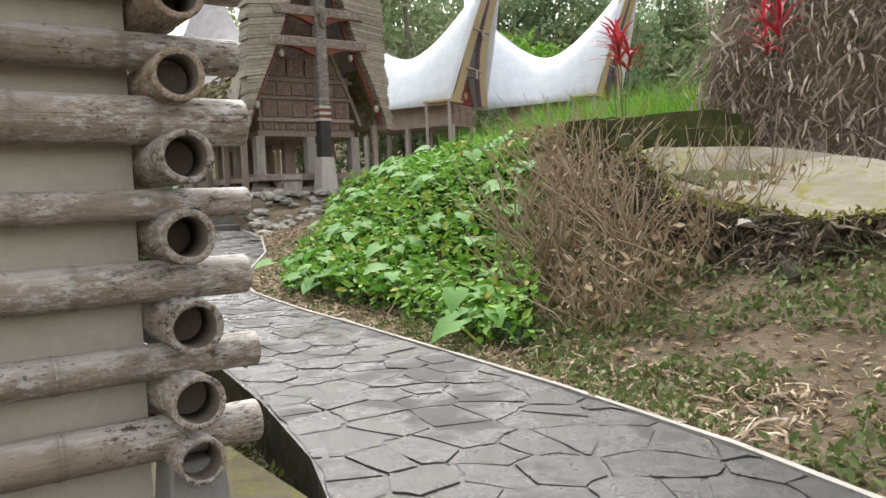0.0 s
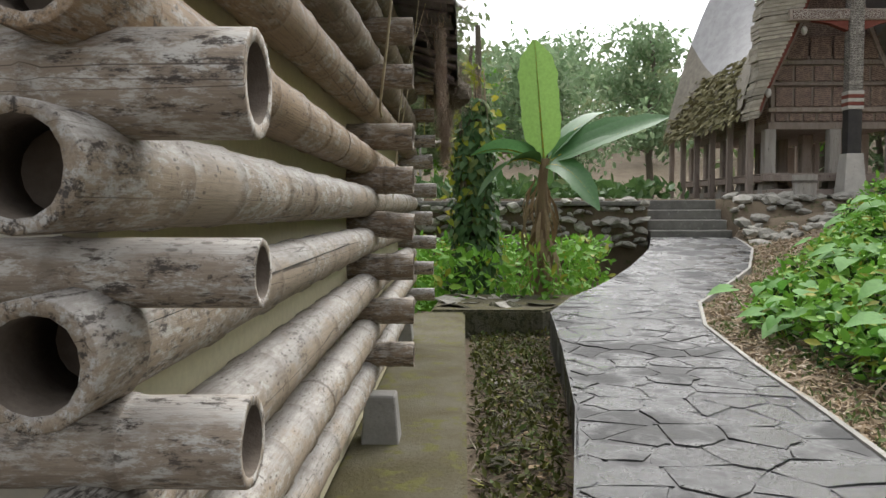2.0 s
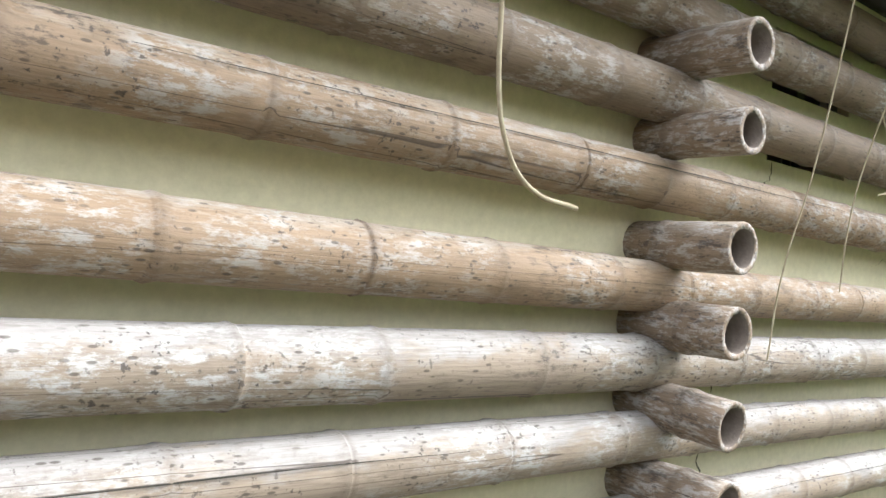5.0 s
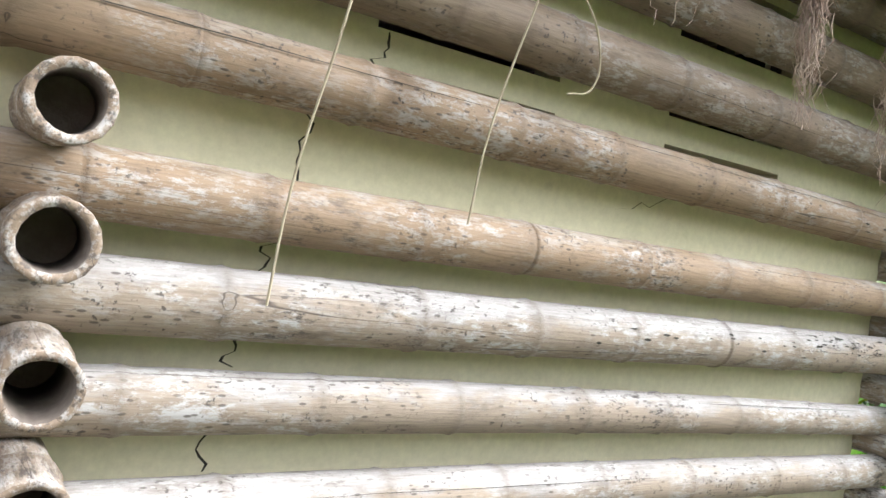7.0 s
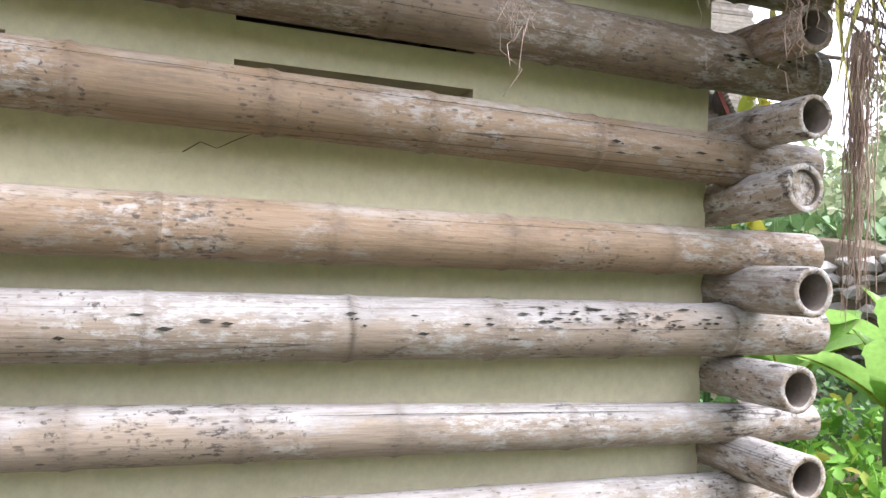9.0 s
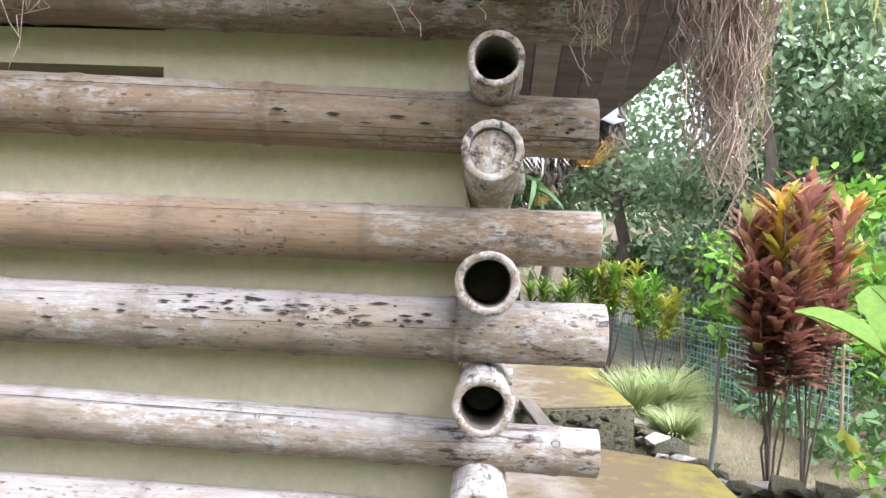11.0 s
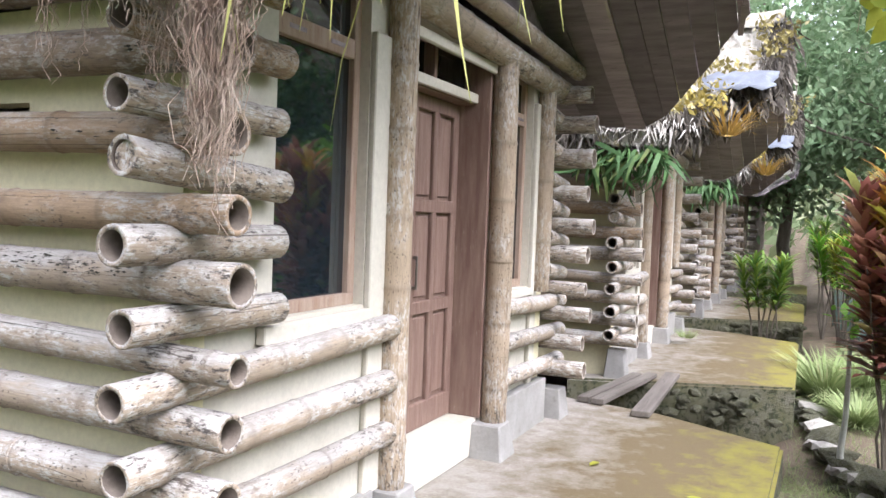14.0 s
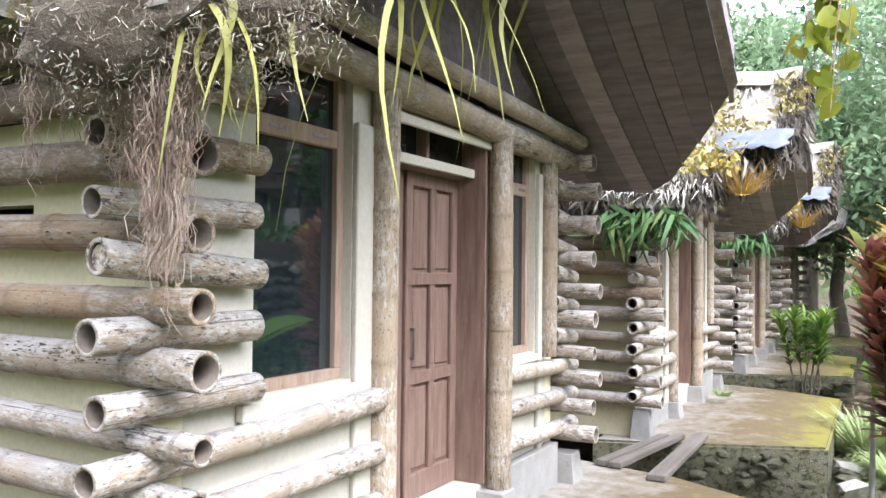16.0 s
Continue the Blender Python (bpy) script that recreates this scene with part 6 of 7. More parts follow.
    grass_tuft((1.25, y0 - 0.15, 2.45), 160, 0.5, leaf_material("orange_fern", (0.40, 0.24, 0.05), (0.55, 0.38, 0.10), None, 0.6, 0.2), "orange-brown dry fern on the roof corner")["category"] = "fern"
    vv, ff = [], []
    for j in range(5):
        for i in range(8):
            dd = 0.45 + 0.13 * j
            vv.append((0.95 + 0.1 * i + 0.03 * math.sin(j * 2 + i), y0 - 0.47 + dd + 0.03 * math.sin(i), float(np.interp(dd, [v[0] for v in PROFILE], [v[1] for v in PROFILE])) + 0.31 + 0.03 * math.sin(3 * i + j)))
    for j in range(4):
        for i in range(7):
            e = j * 8 + i
            ff.append((e, e + 1, e + 9, e + 8))
    sheet = mesh_object("plastic_sheet", vv, ff, PLASTIC, None, smooth=True)
    sheet.modifiers.new("thickness", "SOLIDIFY").thickness = 0.004
    tagged(sheet, "torn grey plastic sheet on the thatch", "plastic sheet")

# dangling strings on the side wall
STRING = surface("pale_string", (0.48, 0.42, 0.28), (0.36, 0.30, 0.2), None, 20, 90, 0.9, 0.2)


def string(points, r, label):
    cu = bpy.data.curves.new("string", "CURVE")
    cu.dimensions, cu.bevel_depth, cu.bevel_resolution, cu.resolution_u = "3D", r, 1, 6
    sp = cu.splines.new("BEZIER")
    sp.bezier_points.add(len(points) - 1)
    for bp, co in zip(sp.bezier_points, points):
        bp.co, bp.handle_left_type, bp.handle_right_type = co, "AUTO", "AUTO"
    cu.materials.append(STRING)
    return tagged(new("string", cu), label, "string")


string([(-3.84, -0.36, 2.62), (-3.83, -0.3, 2.0), (-3.76, -0.27, 1.82), (-3.66, -0.25, 1.745), (-3.50, -0.24, 1.72)], 0.006, "pale frayed string hanging before the bamboo logs")
string([(-2.42, -0.36, 2.62), (-2.48, -0.28, 1.95), (-2.52, -0.22, 1.6), (-2.53, -0.2, 1.35)], 0.003, "thin pale string hanging before the wall")
string([(-1.9, -0.36, 2.62), (-1.99, -0.21, 2.02), (-2.03, -0.19, 1.8), (-2.05, -0.185, 1.58)], 0.003, "thin pale string hanging before the wall")
string([(-1.85, -0.2, 2.25), (-1.72, -0.19, 2.1), (-1.72, -0.185, 1.98), (-1.8, -0.185, 1.95)], 0.003, "loop of thin dark vine on the logs")

# cracks in the plaster of the side wall
CRACK = surface("crack_shadow_gap", (0.05, 0.045, 0.035), (0.03, 0.028, 0.02), None, 9, 60, 0.95, 0.0)


def crack(pts, w):
    verts, faces = [], []
    for i, (x, z) in enumerate(pts):
        ww = w * (0.5 + 0.5 * math.sin(i * 2.3) ** 2)
        verts += [(x - ww, -0.002, z), (x + ww, -0.002, z + 0.3 * ww)]
    faces = [(2 * i, 2 * i + 1, 2 * i + 3, 2 * i + 2) for i in range(len(pts) - 1)]
    ob = mesh_object("crack", verts, faces, CRACK)
    return tagged(ob, "thin dark crack in the plaster", "crack", kind="structure")


for x, z0, z1, s in ((-2.41, 1.785, 1.62, 1), (-2.46, 1.485, 1.40, 2), (-2.505, 1.265, 1.18, 3), (-2.54, 1.06, 0.94, 4), (-2.24, 2.02, 1.93, 5)):
    rk = random.Random(s)
    crack([(x + rk.uniform(-0.02, 0.02) - 0.02 * i / 7, z0 + (z1 - z0) * i / 7) for i in range(8)], 0.004)
rk = random.Random(9)
crack([(-1.39 + 0.037 * i, 1.702 + rk.uniform(-0.012, 0.012) + 0.009 * i) for i in range(7)], 0.003)

# drying splits and dark scars of the long logs
def on_log(k, x, turn, out):
    """A point on the long side log k at x, turned up from its front by an angle."""
    z0, zm, z1, r0, r1 = S_LOGS[k]
    f = (x + 6.22) / 6.68
    r = r0 + (r1 - r0) * f + out
    return x, -0.088 - r * math.cos(turn), z0 + (z1 - z0) * f + (zm - (z0 + z1) / 2) * math.sin(math.pi * f) + r * math.sin(turn)


def log_split(k, x0, x1, turn, wide, seed):
    rk = random.Random(seed)
    n = max(6, int((x1 - x0) / 0.07))
    verts = []
    for i in range(n + 1):
        x = x0 + (x1 - x0) * i / n
        a = turn + 0.05 * noise.noise((x * 1.3, seed, 0)) + 0.012 * rk.uniform(-1, 1)
        w = wide * math.sin(math.pi * (0.04 + 0.92 * i / n)) ** 0.5 * rk.uniform(0.6, 1.2)
        verts += [on_log(k, x, a - w, 0.0035), on_log(k, x, a + w, 0.0035)]
    return tagged(mesh_object("log_split", verts, [(2 * i, 2 * i + 1, 2 * i + 3, 2 * i + 2) for i in range(n)], CRACK), "long drying split in a bamboo log", "split", kind="structure")


for k, x0, x1, turn, wide, seed in ((6, -4.5, -2.0, 0.42, 0.022, 1), (6, -1.9, 0.25, 0.55, 0.014, 2), (3, -6.05, -3.7, 0.35, 0.02, 3), (3, -1.05, -0.12, 0.75, 0.018, 4), (4, -0.6, 0.3, 0.1, 0.008, 5), (7, -1.6, -0.3, -0.3, 0.008, 6), (5, -0.95, 0.1, 0.6, 0.010, 7), (2, -2.4, -1.2, 0.5, 0.012, 8)):
    log_split(k, x0, x1, turn, wide, seed)
rk = random.Random(77)
for k, xa, xb, turn, many in ((4, -0.5, 0.02, 0.45, 46), (7, 0.0, 0.28, 0.0, 16), (4, -1.6, 0.3, 0.2, 30), (6, -0.3, 0.4, -0.1, 14)):
    verts, faces = [], []
    for _ in range(many):
        x, a, ln, w = rk.uniform(xa, xb), turn + rk.gauss(0, 0.2), rk.uniform(0.008, 0.045), rk.uniform(0.02, 0.07)
        i = len(verts)
        verts += [on_log(k, x, a, 0.003), on_log(k, x + ln * 0.4, a + w, 0.003), on_log(k, x + ln, a + w * 0.3, 0.003), on_log(k, x + ln * 0.6, a - w * 0.7, 0.003)]
        faces.append((i, i + 1, i + 2, i + 3))
    tagged(mesh_object("bark_scars", verts, faces, CRACK), "dark flaked scars on a bamboo log", "scars", kind="stuff")

# ---- planks over the gutter ----
for k, (x0, y0, x1, y1, w) in enumerate(((0.48, 4.6, 0.58, 6.6, 0.055), (0.35, 4.62, 0.44, 6.5, 0.05), (0.89, 4.36, 0.77, 6.75, 0.075))):
    bm = bmesh.new()
    L = math.hypot(x1 - x0, y1 - y0)
    add_box(bm, 0, L, -w, w, 0.0, 0.05, 0.006)
    ob = part("plank", bm, OLDWOOD)
    ob.matrix_world = pose(x0, y0, 0.008, 0, math.degrees(math.atan2(0.095, L)), math.degrees(math.atan2(y1 - y0, x1 - x0)))
    tagged(ob, "weathered grey plank laid across the gutter", "plank", "planks over the gutter")
for x, y in ((1.15, 1.35), (0.75, 1.0), (1.6, 2.6), (0.9, 3.0)):
    ob = cloud("fallen_leaf", [(0, 0, 0)], [(rs.normal(), rs.normal(), 0.05)], [(0, 0, 1)], [0.11], SMALL, YELLOWGREEN if y != 1.35 else leaf_material("orange_leaf", (0.6, 0.33, 0.05), (0.6, 0.33, 0.05)))
    ob.location = (x, y, 0.012)
    tagged(ob, "fallen yellow leaf on the terrace", "leaf", "fallen leaves")

# ---- the carved house on posts ----
def carved_material(name, ground, line, scale):
    """Dark boards with fine carved and painted figures."""
    m, n, l, b = nodes_of(name, 0.75)
    v = coords(n, l)
    t = n.new("ShaderNodeTexVoronoi")
    t.feature = "DISTANCE_TO_EDGE"
    t.inputs["Scale"].default_value = scale
    l.new(v, t.inputs["Vector"])
    w = n.new("ShaderNodeTexWave")
    w.wave_type = "RINGS"
    w.inputs["Scale"].default_value, w.inputs["Distortion"].default_value = scale * 0.8, 3.0
    l.new(v, w.inputs["Vector"])
    f = times(n, l, ramp(n, l, t.outputs["Distance"], 0.03, 0.07, 1.0, 0.0), ramp(n, l, w.outputs["Fac"], 0.62, 0.75), "MAXIMUM")
    c = mix(n, l, times(n, l, f, 0.7), ground, line)
    c = mix(n, l, ramp(n, l, tex(n, l, v, 6, 4.0), 0.4, 0.7, 0.0, 0.5), c, tuple(0.5 * k for k in ground))
    l.new(c, b.inputs["Base Color"])
    bump(n, l, b, f, 0.5, 0.01)
    return m


CARVED = carved_material("carved_dark_boards", (0.15, 0.10, 0.085), (0.42, 0.31, 0.24), 9)
CARVED_LIGHT = carved_material("carved_grey_post", (0.09, 0.075, 0.065), (0.46, 0.43, 0.38), 12)
PATTERN = carved_material("painted_beam_front", (0.10, 0.05, 0.04), (0.52, 0.48, 0.42), 14)
HOUSEWOOD = surface("house_old_wood", (0.27, 0.215, 0.18), (0.36, 0.30, 0.26), (0.12, 0.065, 0.055), 2, 40, 0.85, 0.5, (1, 5, 1), vary=0.2)
GREYPOST = surface("house_grey_posts", (0.32, 0.29, 0.26), (0.42, 0.39, 0.35), (0.12, 0.1, 0.09), 3, 50, 0.9, 0.5, (4, 4, 0.6))
REDWOOD = surface("red_brown_boards", (0.24, 0.085, 0.06), (0.17, 0.045, 0.035), (0.07, 0.03, 0.025), 3, 50, 0.8, 0.4)
ROOFBAMBOO = surface("roof_bamboo_layers", (0.38, 0.34, 0.275), (0.27, 0.24, 0.195), (0.47, 0.43, 0.36), 6, 60, 0.9, 0.6, vary=0.25)
TIN = surface("grey_roof_sheet", (0.42, 0.41, 0.41), (0.33, 0.32, 0.32), (0.24, 0.22, 0.2), 4, 50, 0.55, 0.3)
WHITESTONE = surface("pale_post_base", (0.56, 0.53, 0.48), (0.46, 0.43, 0.39), (0.34, 0.32, 0.28), 4, 50, 0.9, 0.4)
BLACKPAINT = surface("black_post_paint", (0.035, 0.033, 0.033), (0.06, 0.055, 0.05), None, 5, 50, 0.7, 0.3)
CURVE_IN = [(1.95, 1.98), (2.35, 1.84), (2.9, 1.60), (3.5, 1.32), (4.2, 1.02), (5.0, 0.72), (6.0, 0.42), (7.2, 0.14)]


def inner_half(z):
    return float(np.interp(z, [c[0] for c in CURVE_IN], [c[1] for c in CURVE_IN]))


def carved_house():
    """A saddle-roofed ancestral house: front towards -x, its middle post before the gable."""
    h = empty("carved_house", label="dark carved wooden house on posts under a saddle roof", category="house", group="carved houses")
    # posts and stone feet
    for y in (-1.42, -0.05, 1.42):
        for x in (0.0, 1.5, 3.0, 4.5, 6.0):
            bm = bmesh.new()
            add_box(bm, x - 0.13, x + 0.13, y - 0.13, y + 0.13, 0.42, 1.62, 0.015)
            part("post", bm, GREYPOST if x == 0 else HOUSEWOOD, h)
            bm = bmesh.new()
            add_block(bm, x, y, -0.1, 0.42, 0.42, 0.32)
            part("footing", bm, GREYPOST, h)
    for y in (-1.95, 1.95):
        for x in (-0.3, 1.1, 2.5, 3.9, 5.3, 6.6):
            box("outer_post", x - 0.07, x + 0.07, y - 0.07, y + 0.07, 0.0, 1.95, HOUSEWOOD, h, bevel=0.01)
    for z0, z1, o in ((0.42, 0.56, 1.75), (0.10, 0.24, 1.6)):
        box("platform_beam", -0.62, -0.46, -o, o, z0, z1, HOUSEWOOD, h, bevel=0.01)
        box("platform_beam", -0.4, 6.6, o - 0.15, o, z0 - 0.012, z1 - 0.012, HOUSEWOOD, h, bevel=0.01)
    for k in range(9):
        box("deck_board", -0.6 + 0.8 * k, -0.6 + 0.8 * k + 0.77, -1.72, 1.72, 0.565, 0.60, HOUSEWOOD, h, bevel=0.005)
    # body of the house with its carved panels
    box("body", 0.05, 6.3, -1.36, 1.36, 1.62, 3.3, HOUSEWOOD, h)
    for z0, z1, x in ((1.62, 1.78, -0.06), (2.02, 2.12, -0.05), (2.62, 2.70, -0.045), (3.1, 3.2, -0.03)):
        box("rail", x, 0.05, -1.45, 1.45, z0, z1, HOUSEWOOD, h, bevel=0.008)
    for z0, z1, cols in ((1.80, 2.0, 8), (2.14, 2.60, 6), (2.72, 3.08, 6), (3.22, 3.75, 4)):
        half = min(1.3, inner_half(z1) - 0.15)
        for c in range(cols):
            a = -half + 2 * half * c / cols
            b = a + 2 * half / cols
            box("carved_panel", 0.0, 0.045, a + 0.03, b - 0.03, z0 + 0.01, z1 - 0.01, CARVED, h, bevel=0.01)
    bm = bmesh.new()
    gab = [(-inner_half(z) + 0.05, z) for z in (3.3, 3.8, 4.4, 5.2, 6.2)]
    pts = gab + [(-y, z) for y, z in gab[::-1]]
    fr = [bm.verts.new((0.30, y, z)) for y, z in pts]
    bk = [bm.verts.new((0.36, y, z)) for y, z in pts]
    bm.faces.new(fr), bm.faces.new(bk[::-1])
    for i in range(len(pts)):
        bm.faces.new((fr[i], bk[i], bk[(i + 1) % len(pts)], fr[(i + 1) % len(pts)]))
    part("gable", bm, CARVED, h)
    for x in np.arange(0.2, 6.0, 0.75):
        for s in (-1, 1):
            box("side_panel", x, x + 0.68, s * 1.38 - 0.02, s * 1.38 + 0.02, 1.8, 2.9, CARVED, h, bevel=0.008)
    # rakes: red boards along the gable, and the wide layered edge of the roof
    for s in (-1, 1):
        for (z0, y0), (z1, y1) in zip(CURVE_IN, CURVE_IN[1:]):
            for x0, off, wd, mt, nm in ((-0.75, 0.0, 0.10, REDWOOD, "rake_board"), (-0.05, 0.28, 0.09, HOUSEWOOD, "inner_rake")):
                vs = []
                for x in (x0, x0 + 0.08):
                    for yy, zz in ((y0 - off, z0), (y0 - off - wd, z0), (y1 - off - wd, z1), (y1 - off, z1)):
                        vs.append((x, s * max(yy, 0.0), zz))
                mesh_object(nm, vs, [(0, 1, 2, 3), (7, 6, 5, 4), (0, 4, 5, 1), (1, 5, 6, 2), (2, 6, 7, 3), (3, 7, 4, 0)], mt, h)
        # bamboo layers, stacked one over another up the edge
        z = 1.78
        k = 0
        rnd = random.Random(3 + s)
        while z < 7.2:
            yi = inner_half(max(z, 1.95)) + 0.0
            yo = 2.12 - 0.06 * (z - 1.8) if z < 5 else 1.93 - 0.25 * (z - 5)
            yo = max(yo, yi + 0.25) + rnd.uniform(-0.05, 0.05)
            up = 0.10 * (yo - yi)
            vs = []
            for x in (-0.95 - 0.02 * k / 10, -0.45):
                for yy, zz in ((yi, z + up), (yo, z - 0.03), (yo, z + 0.045), (yi, z + up + 0.075)):
                    vs.append((x, s * yy, zz))
            mesh_object("roof_layer", vs, [(0, 1, 2, 3), (7, 6, 5, 4), (0, 4, 5, 1), (1, 5, 6, 2), (2, 6, 7, 3), (3, 7, 4, 0)], ROOFBAMBOO, h)
            z += 0.085
            k += 1
        # the flank of the roof: moss below, sheets above
        vs, fs, mi = [], [], []
        N, M = 20, 9
        for i in range(N):
            f = i / (N - 1)
            x = -0.5 + 6.9 * f
            sag = math.sin(math.pi * f)
            for j in range(M):
                g = j / (M - 1)
                zz = 1.75 + 0.25 * (1 - sag) + (7.4 - 2.6 * sag - 1.75) * g
                yy = (2.12 - 0.15 * (1 - abs(2 * f - 1))) * (1 - g) ** 0.8 + 0.12 + 0.5 * g * (1 - g)
                vs.append((x, s * (yy + 0.05 * noise.noise((x * 2, zz * 2, s))), zz))
        for i in range(N - 1):
            for j in range(M - 1):
                a = i * M + j
                fs.append((a, a + 1, a + M + 1, a + M))
                mi.append(0 if j < 4 else 1)
        mesh_object("roof_flank", vs, fs, [ROOFBAMBOO, TIN], h, smooth=True, mats=mi)
        n = 2600
        f, g = rs.rand(n), rs.uniform(0, 0.5, n)
        x = -0.4 + 6.7 * f
        yy = 2.16 * (1 - g) ** 0.8 + 0.12 + 0.5 * g * (1 - g)
        pos = np.stack([x, s * yy, 1.8 + (5.2 - 1.75) * g], 1)
        cloud("weed_cover", pos, np.stack([rs.normal(0, 0.5, n), s * rs.uniform(0, 0.8, n), -rs.uniform(0, 1, n)], 1), np.tile((0, s * 1.0, 0.5), (n, 1)) + rs.normal(0, 0.3, (n, 3)), rs.uniform(0.1, 0.3, n), TINY, leaf_material("roof_weeds", (0.16, 0.15, 0.07), (0.27, 0.24, 0.13), (0.36, 0.33, 0.2), 0.9, 0.1), h)["kind"] = "stuff"
    # middle post: pale base, black foot, bands, carved shaft
    post = empty("middle_post")
    post.parent = h
    bm = bmesh.new()
    add_block(bm, -1.0, 0.0, -0.05, 1.0, 0.52, 0.36)
    part("base", bm, WHITESTONE, post, "pale tapered stone base")
    box("foot", -1.14, -0.86, -0.15, 0.15, 1.0, 1.95, BLACKPAINT, post, "black painted foot", 0.01)
    for k, (z, mt) in enumerate(((1.95, WHITESTONE), (2.03, REDWOOD), (2.11, WHITESTONE), (2.19, REDWOOD), (2.27, WHITESTONE))):
        box("band", -1.16, -0.84, -0.17, 0.17, z, z + 0.077, mt, post, bevel=0.006)
    box("shaft", -1.14, -0.86, -0.15, 0.15, 2.35, 7.5, CARVED_LIGHT, post, "carved grey shaft", 0.01)
    for z, half in ((3.86, 1.42), (4.66, 1.28)):
        box("cross_beam", -1.10, -0.84, -half, half, z, z + 0.24, HOUSEWOOD, h, bevel=0.01)
        box("painted_front", -1.112, -1.102, -half + 0.05, half - 0.05, z + 0.03, z + 0.21, PATTERN, h, bevel=0)
        bm = bmesh.new()
        for s in (-1, 1):
            vs = [bm.verts.new((x, s * y, zz)) for x in (-1.06, -0.90) for y, zz in ((0.16, z), (0.95, z), (0.55, z - 0.06), (0.16, z - 0.22))]
            for f in ((0, 1, 2, 3), (7, 6, 5, 4), (0, 4, 5, 1), (1, 5, 6, 2), (2, 6, 7, 3), (3, 7, 4, 0)):
                bm.faces.new([vs[i] for i in f])
        part("bracket", bm, REDWOOD, h, "red bracket under the beam")
    bm = bmesh.new()
    add_block(bm, -1.22, 0.0, 4.35, 4.72, 0.10, 0.26)
    add_box(bm, -1.27, -1.17, -0.16, 0.16, 4.64, 4.74, 0.02)
    part("carved_head", bm, CARVED_LIGHT, h, "carved wooden head ornament")
    for s in (-1, 1):
        for z, y in ((2.35, 1.75), (3.7, 1.0)):
            bm = bmesh.new()
            bmesh.ops.create_icosphere(bm, subdivisions=2, radius=0.07, matrix=Matrix.Translation((-0.82, s * y, z)) @ Matrix.Diagonal((1, 1, 1.5, 1)))
            part("knob", bm, WHITESTONE, h, "pale carved end knob", True)
    return h


house = carved_house()
house.location = (11.6, -9.02, 1.40)
copy_thing(house, pose(11.2, 14.6, 2.15, 0, 0, 62))
stump = empty("wooden_mortar", (10.0, -7.78, 1.38), label="squat grey wooden mortar before the carved house", category="mortar")
bm = bmesh.new()
bmesh.ops.create_cone(bm, cap_ends=True, segments=18, radius1=0.22, radius2=0.25, depth=0.55, matrix=Matrix.Translation((0, 0, 0.27)))
part("body", bm, GREYPOST, stump)
bm = bmesh.new()
bmesh.ops.create_cone(bm, cap_ends=False, segments=18, radius1=0.262, radius2=0.262, depth=0.05, matrix=Matrix.Translation((0, 0, 0.4)))
part("band", bm, OLDWOOD, stump)

# ---- rice barns with curved metal roofs ----
WHITEMETAL = surface("white_roof_metal", (0.72, 0.76, 0.80), (0.62, 0.67, 0.72), (0.5, 0.54, 0.58), 2, 30, 0.4, 0.15)
YELLOWBAMBOO = surface("varnished_bamboo_edge", (0.46, 0.37, 0.20), (0.36, 0.28, 0.15), (0.28, 0.2, 0.1), 5, 50, 0.6, 0.4, (1, 1, 4))


